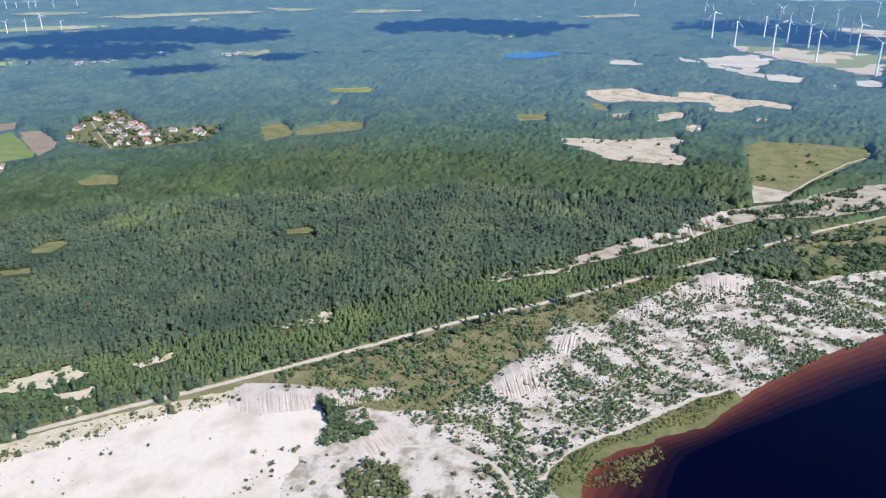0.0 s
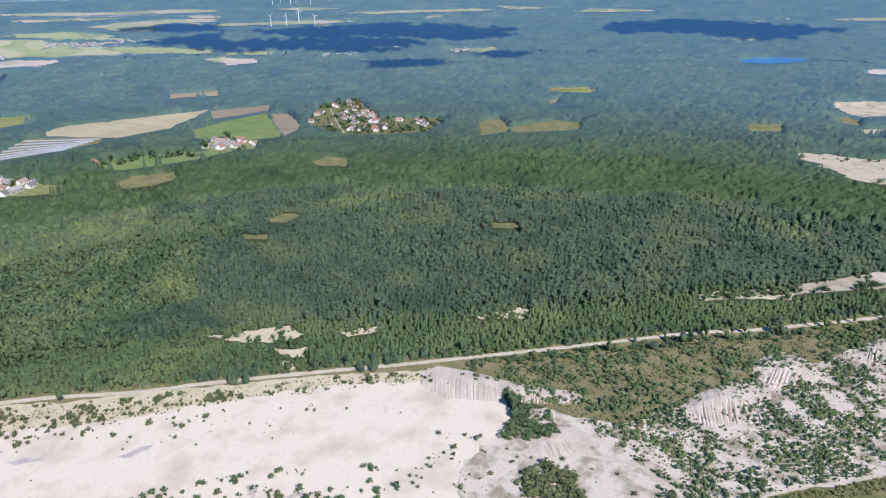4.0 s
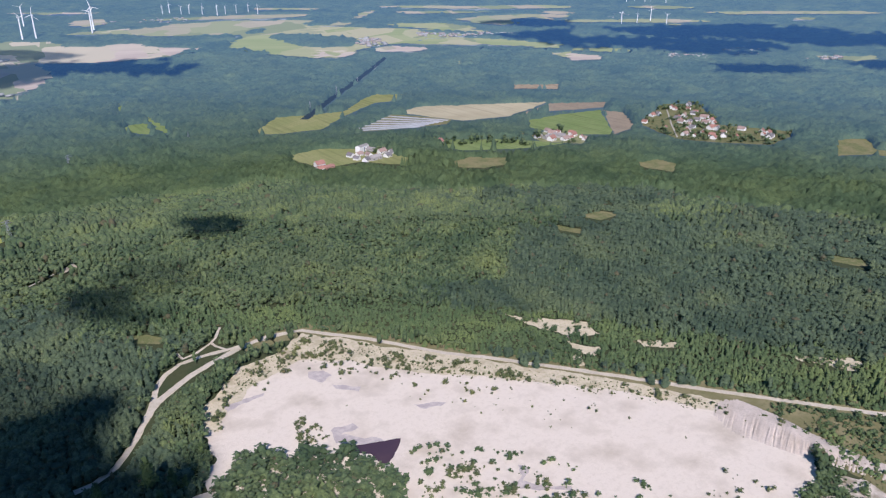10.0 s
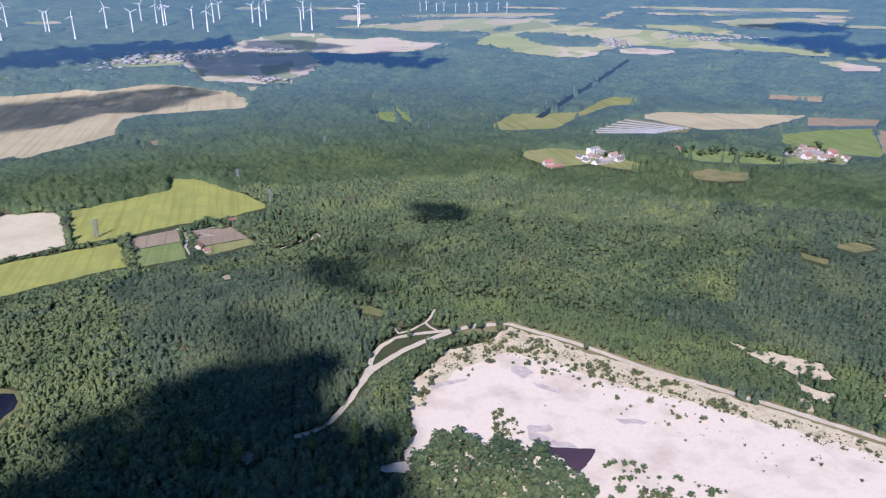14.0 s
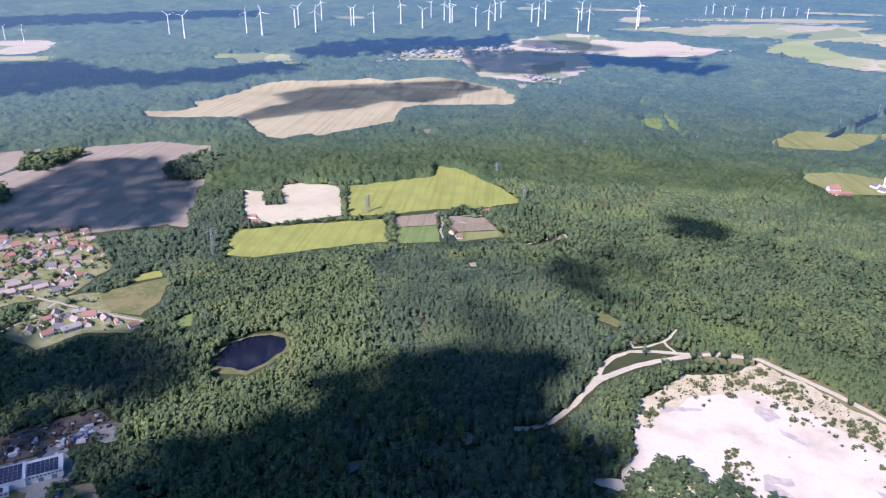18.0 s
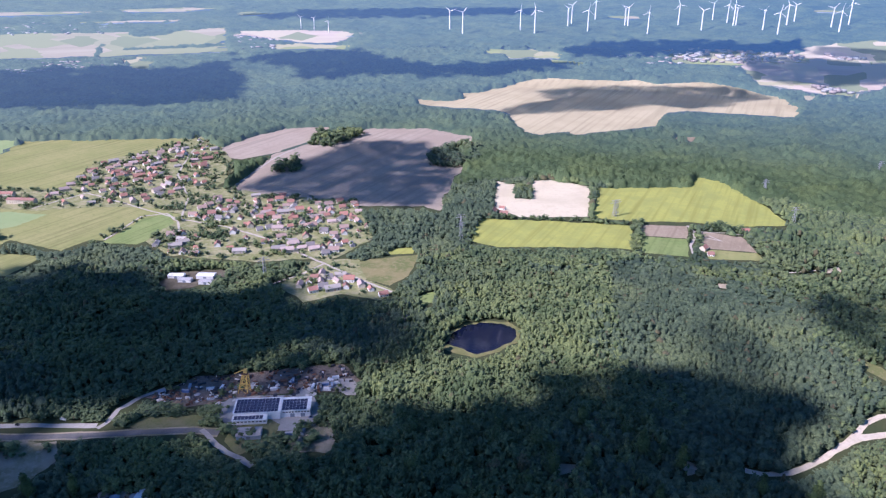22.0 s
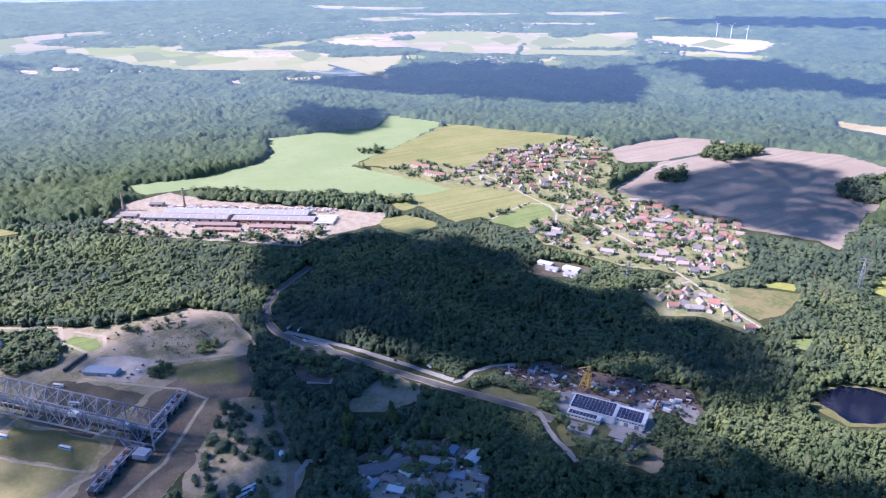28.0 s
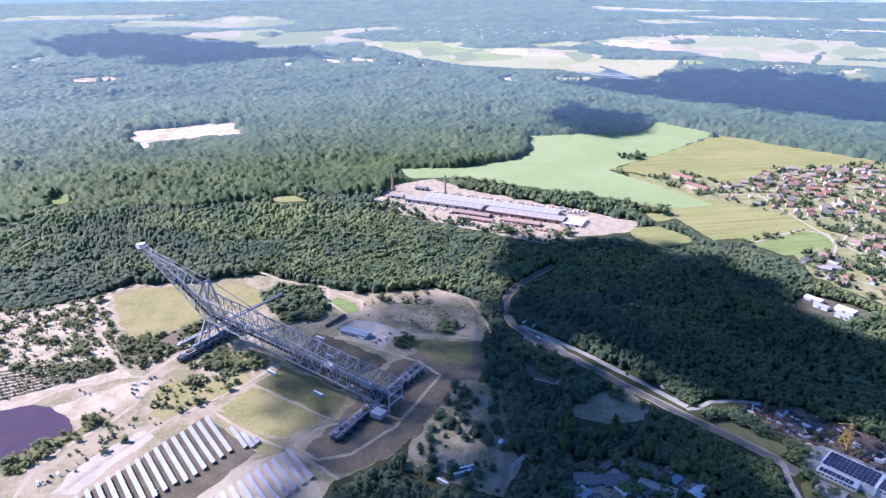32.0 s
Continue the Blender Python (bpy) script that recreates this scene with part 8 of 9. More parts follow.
part("platform", box(bmesh.new(), 3, 0, 22.5, 6.5, 7, 0.6), "RUST", gantry)
part("cab", box(bmesh.new(), 3.5, 0, 25.0, 3.4, 3.2, 4.2), "YELLOW_PAINT", gantry)
part("jib", beam(bmesh.new(), (3, 0, 26.5), (-8, 0, 21), 0.8), "YELLOW_PAINT", gantry)

# ---- wind turbines ----
def wind_turbine(first_angle):
    t = thing("wind_turbine", "white three-bladed wind turbine on a slim tower", "wind turbine", group="wind farm")
    part("tower", tube(bmesh.new(), (0, 0, 0), (0, 0, 118), 4.2, 2.6, 12), "TURBINE_WHITE", t)
    nacelle = part("nacelle", box(bmesh.new(), 0, 2, 120, 5, 14, 5.5), "TURBINE_WHITE", t)
    hub = part("hub", tube(bmesh.new(), (0, -5, 120), (0, -9, 120), 3.2, 1.2, 10), "TURBINE_WHITE", t)
    for k in range(3):
        a = radians(first_angle + 120 * k)
        bm = bmesh.new()
        tip = Vector((math.cos(a) * 40, -7, 120 + math.sin(a) * 40))
        root = Vector((math.cos(a) * 2, -7, 120 + math.sin(a) * 2))
        knee = root.lerp(tip, 0.25)
        across = Vector((-math.sin(a), 0, math.cos(a)))
        ring = []
        for p, w in ((root, 1.4), (knee, 3.4), (tip, 1.0)):
            ring.append([bm.verts.new(p + across * w * s + Vector((0, d, 0))) for s, d in ((-0.35, 0.0), (0.1, 0.7), (0.65, 0.0), (0.1, -0.7))])
        for u, v in zip(ring, ring[1:]):
            for i in range(4):
                bm.faces.new((u[i], u[(i + 1) % 4], v[(i + 1) % 4], v[i]))
        bm.faces.new(ring[0]), bm.faces.new(ring[-1])
        part("blade", bm, "TURBINE_WHITE", hub)
    return t


TURBINES = [wind_turbine(angle) for angle in (100, 72, 38, 15)]
r_wind = np.random.default_rng(4)
for k, (x, y) in enumerate(WIND_EAST + WIND_MIDDLE + WIND_NORTH):
    m = at(x, y, math.degrees(math.atan2(y, x)) + 90 + r_wind.normal(0, 18), (0.8 if x < -2800 or (x > 1500 and y > 3000) else 1.4) + 0.12 * r_wind.random(), 0)
    if k < 4:
        TURBINES[k].matrix_basis = m
    else:
        copy_thing(TURBINES[k % 4], m)

# ---- power pylons ----
def pylon():
    p = thing("power_pylon", "grey lattice power pylon with three arms", "pylon", group="power line")
    for sx in (-1, 1):
        for sy in (-1, 1):
            part("leg", beam(bmesh.new(), (sx * 2.6, sy * 2.6, 0), (sx * 0.6, sy * 0.6, 30), 0.3), "STEEL_PALE", p)
    for k in range(5):
        z0, z1 = 6 * k, 6 * k + 6
        w0, w1 = 2.6 - 2.0 * z0 / 30, 2.6 - 2.0 * z1 / 30
        bm = bmesh.new()
        for s in (-1, 1):
            beam(bm, (-w0, s * w0, z0), (w1, s * w1, z1), 0.14), beam(bm, (w0, s * w0, z0), (-w1, s * w1, z1), 0.14)
            beam(bm, (s * w0, -w0, z0), (s * w1, w1, z1), 0.14), beam(bm, (s * w0, w0, z0), (s * w1, -w1, z1), 0.14)
        part("lattice", bm, "STEEL_PALE", p)
    for z, w in ((29, 7), (25, 9)):
        bm = bmesh.new()
        beam(bm, (-w, 0, z), (w, 0, z), 0.4), beam(bm, (-w, 0, z), (0, 0, z + 1.8), 0.3), beam(bm, (w, 0, z), (0, 0, z + 1.8), 0.3)
        part("arm", bm, "STEEL_PALE", p)
    return p


first_pylon = pylon()
for k, (x, y) in enumerate(PYLONS):
    m = at(x, y, 35 if k < 5 else 60)
    if k == 0:
        first_pylon.matrix_basis = m
    else:
        copy_thing(first_pylon, m)

# ---- brickworks ----
BX, BY, BT = -1288.0, 176.0, 54.2
BU = Vector((math.cos(radians(BT)), math.sin(radians(BT))))
BV = Vector((-BU.y, BU.x))


def works(s, v):
    return BX + BU.x * s + BV.x * v, BY + BU.y * s + BV.y * v


def long_hall(label, s0, s1, v, width, h, rise, wall, roof, lights=0):
    x, y = works((s0 + s1) / 2, v)
    length = s1 - s0
    b = thing("factory_hall", label, "factory hall", at(x, y, BT), "brickworks halls")
    part("wall", gabled_walls(bmesh.new(), length, width, h, h + rise), wall, b)
    part("roof", gable(bmesh.new(), length, width, h, h + rise, 0.6, 0.3), roof, b)
    for k in range(lights):
        part("skylight", tilted_slab(bmesh.new(), -length / 2 + (k + 0.5) * length / lights, -width * 0.25, h + rise * 0.5 + 0.45, 1.6, width * 0.36, 0.15, math.atan2(rise, width / 2)), "PANEL_FRAME", b)
    n = max(2, int(length / 18))
    for k in range(n):
        part("gate", box(bmesh.new(), -length / 2 + (k + 0.5) * length / n, -width / 2 - 0.03, h * 0.35, 5, 0.12, h * 0.7), "STEEL_DARK", b)


long_hall("long factory hall with a lilac-grey sheet roof", 40, 300, 14, 30, 7, 2.2, "WALL_GREY", "ROOF_LILAC", 16)
long_hall("long factory hall with a grey-brown roof", 10, 165, -14, 24, 6.5, 2.0, "WALL_GREY", "ROOF_TAUPE", 10)
long_hall("long factory hall with a brown roof", 175, 318, -16, 26, 6.5, 2.0, "WALL_BRICK", "ROOF_TAUPE", 8)
long_hall("low brick kiln shed with a brown roof", 120, 190, -45, 16, 4.5, 2.0, "WALL_BRICK", "ROOF_BROWN")
long_hall("low brick shed with a brown roof", 215, 285, -52, 15, 4.5, 1.8, "WALL_BRICK", "ROOF_BROWN")
long_hall("low brick shed with a brown roof", 140, 205, -68, 12, 4.0, 1.6, "WALL_BRICK", "ROOF_BROWN")
long_hall("grey shed at a chimney", -30, -2, -8, 14, 5, 2.0, "WALL_GREY", "ROOF_GREY")
long_hall("grey shed below tall trees", -45, -20, -45, 12, 4, 1.6, "WALL_GREY", "ROOF_GREY")
long_hall("dark shed at a field edge", -10, 15, 60, 12, 5, 2.0, "WALL_GREY", "ROOF_SLATE")
for k in range(5):
    long_hall("white drying rack roof in a brickworks yard", 318, 352, -28 + 9 * k, 6, 4, 0.8, "SHEET_WHITE", "PALLET")


def chimney_stack(x, y, h):
    c = thing("factory_chimney", "tall round brick factory chimney", "chimney", at(x, y), "brickworks chimneys")
    part("base", box(bmesh.new(), 0, 0, 2.5, 5.5, 5.5, 5), "CHIMNEY_BRICK", c)
    part("shaft", tube(bmesh.new(), (0, 0, 5), (0, 0, h), 2.3, 1.5, 16), "CHIMNEY_BRICK", c)
    part("rim", tube(bmesh.new(), (0, 0, h), (0, 0, h + 1.2), 1.9, 1.9, 16), "STEEL_DARK", c)
    for z in (12, 20, 28):
        part("band", tube(bmesh.new(), (0, 0, z), (0, 0, z + 0.4), 2.35 - 0.8 * (z - 5) / (h - 5), 2.33 - 0.8 * (z - 5) / (h - 5), 16), "STEEL_DARK", c)


chimney_stack(-1339, 155, 36)
chimney_stack(-1299, 254, 35)

stack_first = thing("brick_stack", "shrink-wrapped pale stack of bricks on a pallet", "brick stack", group="brick stacks")
part("pallet", box(bmesh.new(), 0, 0, 0.1, 3.2, 2.4, 0.2), "WOOD", stack_first)
part("bricks", box(bmesh.new(), 0, 0, 1.25, 3.0, 2.2, 2.1), "PALLET", stack_first)
red_first = thing("brick_stack", "uncovered stack of red bricks", "brick stack", group="brick stacks")
part("pallet", box(bmesh.new(), 0, 0, 0.1, 3.2, 2.4, 0.2), "WOOD", red_first)
part("bricks", box(bmesh.new(), 0, 0, 1.25, 3.0, 2.2, 2.1), "BRICK_STACK", red_first)
r_yard = np.random.default_rng(9)
placed = 0
for s in np.arange(30, 340, 7.0):
    for v in (37, 42, 48, 54):
        if r_yard.random() < 0.8:
            copy_thing(stack_first if r_yard.random() < 0.85 else red_first, at(*works(s + r_yard.normal(0, 1), v + r_yard.normal(0, 0.8)), BT, 1.5))
for s in np.arange(190, 330, 8.0):
    for v in (-36, -66, -74):
        if r_yard.random() < 0.6:
            copy_thing(red_first if r_yard.random() < 0.6 else stack_first, at(*works(s, v + r_yard.normal(0, 1)), BT, 1.4))
for s in np.arange(10, 120, 9.0):
    for v in (-36, -44, -56):
        if r_yard.random() < 0.45:
            copy_thing(stack_first, at(*works(s, v + r_yard.normal(0, 1)), BT + r_yard.normal(0, 10), 1.5))
stack_first.matrix_basis, red_first.matrix_basis = at(*works(335, 30), BT, 1.5), at(*works(330, -50), BT, 1.5)
for s, v in ((120, 46), (140, 46), (290, 46)):
    c = thing("conveyor", "grey inclined yard conveyor", "conveyor", at(*works(s, v), BT + 20), "yard conveyors")
    part("belt", beam(bmesh.new(), (-9, 0, 1), (9, 0, 9), 1.6, 1.0), "STEEL_PALE", c)
    part("leg", beam(bmesh.new(), (6, 0, 0), (6, 0, 7.5), 0.5), "STEEL_PALE", c)
    part("leg", beam(bmesh.new(), (1, 0, 0), (1, 0, 5.2), 0.5), "STEEL_PALE", c)
PARKED = [(-561, -215, 25), (-542, -238, 52), (-543, -232, 49), (-534, -246, 23), (-534, -242, 38), (-535, -238, 53), (-584, -209, 50), (-591, -199, 60), (-589, -197, 57), (-604, -184, 24), (-673, -199, 78), (-662, -195, 40), (-656, -190, 70), (-670, -194, 56), (-681, -252, 35), (-675, -246, 14), (-671, -240, 12), (-681, -198, 70), (-690, -184, 44), (-682, -189, 75), (-692, -180, 40), (-665, -197, 65)]
PARKED += [(-508, -147, 45), (-828, 55, 29), (-795, 57, 24), (-797, -22, 60), (-790, -18, 19), (-793, -13, 43), (-764, 18, 34), (-755, 26, 10), (-751, 31, 14), (-744, 37, 20), (-737, 43, 47), (-723, 59, 22), (-728, 64, 39), (-732, 71, 21), (-537, 89, 27), (-749, -17, 50), (-742, 78, 38), (-673, 38, 34), (-369, 450, 37), (-362, 450, 35), (-363, 440, 46), (-373, 510, 38)]
PARKED += [(-360, 507, 18), (-385, 495, 33), (-383, 513, 16), (-571, 342, 12), (-602, 317, 18), (-682, 256, 41), (-698, 249, 23), (-441, 204, 26), (-435, 220, 37), (-407, 265, 50), (-400, 269, 29), (-403, 280, 36), (-366, 315, 42), (-366, 322, 34), (-457, 261, 46), (-449, 277, 32), (-379, 275, 44), (-369, 279, 47)]
SHEDS = [(-452, 207, 110, 16, 6, "SHEET_WHITE"), (-458, 218, 20, 11, 6, "SHEET_WHITE"), (-465, 236, 120, 16, 5, "ROOF_SLATE"), (-452, 235, 120, 11, 7, "ROOF_GREY"), (-461, 251, 20, 14, 8, "ROOF_GREY"), (-457, 264, 40, 8, 8, "ROOF_SLATE"), (-444, 271, 20, 11, 8, "ROOF_BROWN"), (-448, 286, 20, 7, 5, "ROOF_BROWN"), (-435, 284, 120, 12, 7, "SHEET_BLUE"), (-423, 296, 30, 7, 7, "ROOF_GREY"), (-415, 293, 20, 8, 5, "ROOF_SLATE"), (-426, 254, 110, 11, 7, "ROOF_SLATE"), (-431, 234, 20, 12, 7, "SHEET_WHITE"), (-432, 218, 30, 13, 8, "ROOF_BROWN"), (-433, 203, 120, 13, 5, "SHEET_BLUE"), (-409, 255, 120, 11, 8, "ROOF_SLATE"), (-404, 269, 40, 13, 7, "SHEET_BLUE"), (-391, 283, 40, 15, 7, "ROOF_GREY"), (-398, 285, 110, 16, 7, "ROOF_GREY"), (-407, 232, 110, 16, 6, "ROOF_GREY"), (-417, 216, 40, 14, 7, "SHEET_WHITE")]
CONTAINERS = [(-391, 494, 110), (-384, 493, 125), (-382, 503, 35), (-375, 504, 125), (-380, 518, 40), (-375, 496, 20), (-514, 422, 110), (-502, 429, 20), (-504, 437, 125), (-439, 467, 20), (-424, 472, 35), (-425, 489, 35), (-416, 493, 125), (-523, 418, 40), (-482, 443, 35), (-473, 450, 110), (-485, 109, 110), (-483, 115, 35), (-405, 264, 30), (-403, 271, 35), (-394, 285, 30), (-395, 277, 35), (-364, 419, 35), (-354, 427, 110)]
HEAPS = [(-466, 423), (-489, 404), (-374, 503), (-494, 415), (-426, 480), (-461, 433), (-431, 485), (-416, 457), (-424, 484), (-388, 479), (-494, 403), (-479, 423), (-466, 424), (-495, 393), (-458, 428), (-421, 456), (-455, 431), (-497, 407), (-431, 469), (-429, 450), (-443, 450), (-469, 432), (-511, 406), (-485, 423), (-393, 490), (-438, 457), (-371, 504), (-510, 404), (-400, 479), (-378, 506), (-380, 490), (-382, 484), (-504, 420), (-499, 396), (-448, 467), (-391, 501), (-507, 406), (-496, 414), (-493, 440), (-448, 473), (-395, 513), (-481, 403), (-427, 454), (-513, 413), (-484, 405), (-504, 420), (-462, 422), (-482, 404), (-441, 454)]
HEAPS += [(-448, 440), (-474, 426), (-451, 471), (-457, 429), (-386, 489), (-521, 416), (-457, 468), (-412, 480), (-452, 465), (-507, 411), (-462, 450), (-461, 419), (-462, 459), (-506, 394), (-399, 488), (-508, 405), (-420, 473), (-435, 485), (-400, 512), (-417, 465), (-455, 425), (-467, 461), (-488, 431), (-421, 459), (-492, 435), (-515, 407), (-377, 506), (-400, 508), (-404, 467), (-401, 474), (-440, 464), (-457, 217), (-412, 241), (-416, 266), (-447, 226), (-423, 247), (-424, 263), (-417, 278), (-429, 291), (-449, 213), (-426, 269), (-458, 239), (-397, 287), (-437, 256), (-443, 262), (-422, 250), (-421, 288), (-428, 198), (-421, 260)]
HEAPS += [(-398, 252), (-436, 222), (-401, 283), (-407, 290), (-423, 213), (-389, 263), (-429, 237), (-405, 242), (-432, 272), (-416, 228), (-446, 217), (-419, 240), (-399, 283), (-424, 288), (-429, 278), (-408, 237), (-406, 276), (-405, 266), (-404, 274), (-402, 241), (-414, 286), (-426, 219), (-440, 219), (-442, 224), (-411, 280), (-408, 258), (-440, 219), (-399, 277), (-431, 194), (-431, 199), (-396, 260), (-434, 198)]
SCRAP_YARD = [(-530, 403), (-512, 453), (-434, 511), (-387, 544), (-356, 523), (-391, 489), (-449, 445), (-482, 412)]
ALLOTMENTS = [(-468, 210), (-473, 246), (-437, 303), (-388, 287), (-362, 266), (-413, 185)]

# ---- the overburden conveyor bridge ----
NX, NY = -599.0, 51.0
EX, EY = -0.6728, -0.7397   # along the bridge, from the near support to the far one
OX, OY = EY, -EX            # across it
bridge = thing("conveyor_bridge", "huge pale steel lattice conveyor bridge on crawler supports", "mining machine", Matrix.Translation((NX, NY, 0.2)))


def on(s, o, z):
    """A place on the bridge: along, across, up."""
    return (EX * s + OX * o, EY * s + OY * o, z)


def low(s):
    return 9 + 0.108 * s if s <= 239 else 34.8 + (s - 239) * 0.585


def high(s):
    return low(s) + (21 + 0.02 * s if s <= 239 else 25.8 - (s - 239) * 0.2)


def half(s):
    return 11 - 0.008 * s if s <= 239 else 9.1 - (s - 239) * 0.06


STATIONS = [-18 + 12.85 * k for k in range(21)] + [249, 259.8, 270.6, 281.4, 292.2, 303, 313.8, 324.6, 335.4, 346]
for k, (s, n) in enumerate(zip(STATIONS, STATIONS[1:])):
    thick = 0.8 if s < 239 else 0.62
    mat = "STEEL_BLUE" if s < 30 else "STEEL_PALE"
    bay = part("truss_bay", beam(bmesh.new(), on(s, -half(s), low(s)), on(n, -half(n), low(n)), 1.5 * thick), mat, bridge)
    part("chord", beam(bmesh.new(), on(s, half(s), low(s)), on(n, half(n), low(n)), 1.5 * thick), mat, bay)
    for o in (-1, 1):
        part("chord", beam(bmesh.new(), on(s, o * half(s), high(s)), on(n, o * half(n), high(n)), 1.3 * thick), mat, bay)
        part("upright", beam(bmesh.new(), on(s, o * half(s), low(s)), on(s, o * half(s), high(s)), 0.8 * thick), mat, bay)
        a, b = ((s, n) if k % 2 else (n, s))
        part("diagonal", beam(bmesh.new(), on(a, o * half(a), low(a)), on(b, o * half(b), high(b)), 0.75 * thick), mat, bay)
        mid, end = (s + n) / 2, s if k % 2 else n
        part("brace", beam(bmesh.new(), on(mid, o * half(mid), (low(mid) + high(mid)) / 2), on(end, o * half(end), high(end)), 0.45), mat, bay)
    for z in (low, high):
        part("cross_beam", beam(bmesh.new(), on(s, -half(s), z(s)), on(s, half(s), z(s)), 0.6), mat, bay)
        part("brace", beam(bmesh.new(), on(s, -half(s), z(s)), on(n, half(n), z(n)), 0.4), mat, bay)
    part("brace", beam(bmesh.new(), on(s, -half(s), low(s)), on(s, half(s), high(s)), 0.4), mat, bay)
# belt galleries inside the truss
for name, z_off, o, mat in (("belt_gallery", 3.5, -3.5, "STEEL_DARK"), ("belt_gallery", 3.5, 3.5, "STEEL_BLUE"), ("walkway", 9.0, 0.0, "STEEL_PALE")):
    for s, n in zip(STATIONS, STATIONS[1:]):
        if n < 300:
            part(name, beam(bmesh.new(), on(s, o * half(s) / 11, low(s) + z_off), on(n, o * half(n) / 11, low(n) + z_off), 2.6 if name == "belt_gallery" else 1.2, 1.6 if name == "belt_gallery" else 0.4), mat, bridge)
part("discharge_head", box(bmesh.new(), *on(349, 0, 100), 7, 9, 5, radians(47)), "TURBINE_WHITE", bridge, "white discharge head at the boom's tip")
for s in (60, 66, 185, 190):
    part("machine_house", box(bmesh.new(), *on(s, 1, low(s) + 7), 9, 6, 4, radians(47)), "SHEET_WHITE" if s in (66, 185) else "STEEL_BLUE", bridge)
# tower over the far support, with stays to boom and bridge
for o in (-1, 1):
    part("tower_leg", beam(bmesh.new(), on(226, o * 9, low(226)), on(240, o * 4, 79), 1.5), "STEEL_PALE", bridge)
    part("tower_leg", beam(bmesh.new(), on(254, o * 9, low(254)), on(240, o * 4, 79), 1.5), "STEEL_PALE", bridge)
    part("stay", beam(bmesh.new(), on(240, o * 4, 79), on(330, o * 3, high(330)), 0.6), "STEEL_PALE", bridge)
    part("stay", beam(bmesh.new(), on(240, o * 4, 79), on(150, o * 8, high(150)), 0.6), "STEEL_PALE", bridge)
for o in (-1, 1):
    for z0, z1 in ((34, 48), (48, 62), (62, 76)):
        w0, w1 = 13 * (79 - z0) / 44, 13 * (79 - z1) / 44
        part("tower_brace", beam(bmesh.new(), on(240 - w0, o * (4 + 5 * (79 - z0) / 44), z0), on(240 + w1, o * (4 + 5 * (79 - z1) / 44), z1), 0.6), "STEEL_PALE", bridge)
        part("tower_brace", beam(bmesh.new(), on(240 + w0, o * (4 + 5 * (79 - z0) / 44), z0), on(240 - w1, o * (4 + 5 * (79 - z1) / 44), z1), 0.6), "STEEL_PALE", bridge)
part("tower_head", beam(bmesh.new(), on(240, -5, 79), on(240, 5, 79), 1.8), "STEEL_PALE", bridge)
# far support: splayed legs on a long crawler gear
for o in (-22, -8, 8, 22):
    part("support_leg", beam(bmesh.new(), on(239, o, 9), on(239, o * 0.4, low(239)), 1.9), "STEEL_PALE", bridge)
    part("support_leg", beam(bmesh.new(), on(246, o, 9), on(232, o * 0.3, low(232)), 1.2), "STEEL_PALE", bridge)
part("support_beam", beam(bmesh.new(), on(239, -30, 9), on(239, 30, 9), 3.4, 3.0), "STEEL_BLUE", bridge)


def crawler(s, o, long_side, deck):
    """One bogie: a track body with rounded ends, its rollers and a deck."""
    x, y, _ = on(s, o, 0)
    bm = bmesh.new()
    for d in (-2.6, 2.6):
        cx, cy, _ = on(s + d, o, 0)
        box(bm, cx, cy, 1.3, 2.2, long_side, 1.6, radians(-42.3 + 180))
        for e in (-1, 1):
            ex, ey, _ = on(s + d, o + e * long_side / 2, 0)
            box(bm, ex, ey, 1.4, 2.2, 1.4, 1.0, radians(-42.3))
    gear = part("crawler_track", bm, "STEEL_DARK", bridge)
    part("bogie", box(bmesh.new(), x, y, 3.6, 7.0, long_side * 0.7, 2.6, radians(-42.3)), "STEEL_BLUE", gear)
    if deck:
        part("drive_house", box(bmesh.new(), x, y, 6.3, 5.0, long_side * 0.5, 3.0, radians(-42.3)), deck, gear)


for k, o in enumerate((-46, -35, -24, -12, 0, 12, 24, 34)):
    crawler(238, o, 9.5, "STEEL_DARK" if k % 2 else "STEEL_BLUE")
for k, o in enumerate((-68, -57, -46, -34, -22, -10, 10, 22, 34, 46, 57, 68)):
    crawler(0, o, 9.5, ("STEEL_BLUE", "", "RUST", "STEEL_BLUE")[k % 4])
# long dark gear frames that carry the bogies, with pipes and walkways along them
for s, o0, o1 in ((238, -52, -16), (238, -14, 40), (0, -74, -16), (0, 16, 72)):
    gear_frame = part("gear_frame", beam(bmesh.new(), on(s, o0, 4.4), on(s, o1, 4.4), 6.0, 3.2), "STEEL_DARK", bridge, "dark steel frame over the crawlers")
    for side in (-1, 1):
        part("walkway", beam(bmesh.new(), on(s + 3.8 * side, o0, 6.6), on(s + 3.8 * side, o1, 6.6), 1.0, 0.2), "STEEL_PALE", gear_frame)
        part("railing", beam(bmesh.new(), on(s + 4.3 * side, o0, 7.8), on(s + 4.3 * side, o1, 7.8), 0.2), "STEEL_PALE", gear_frame)
        part("pipe", beam(bmesh.new(), on(s + 1.6 * side, o0 + 2, 6.5), on(s + 1.6 * side, o1 - 2, 6.5), 0.7), "STEEL_BLUE", gear_frame)
    for k in range(int((o1 - o0) / 9)):
        part("gear_box", box(bmesh.new(), *on(s, o0 + 5 + 9 * k, 7.4), 3.2, 4.2, 2.4, radians(-42.3)), ("STEEL_BLUE", "RUST", "STEEL_PALE", "SHEET_BLUE")[k % 4], gear_frame)
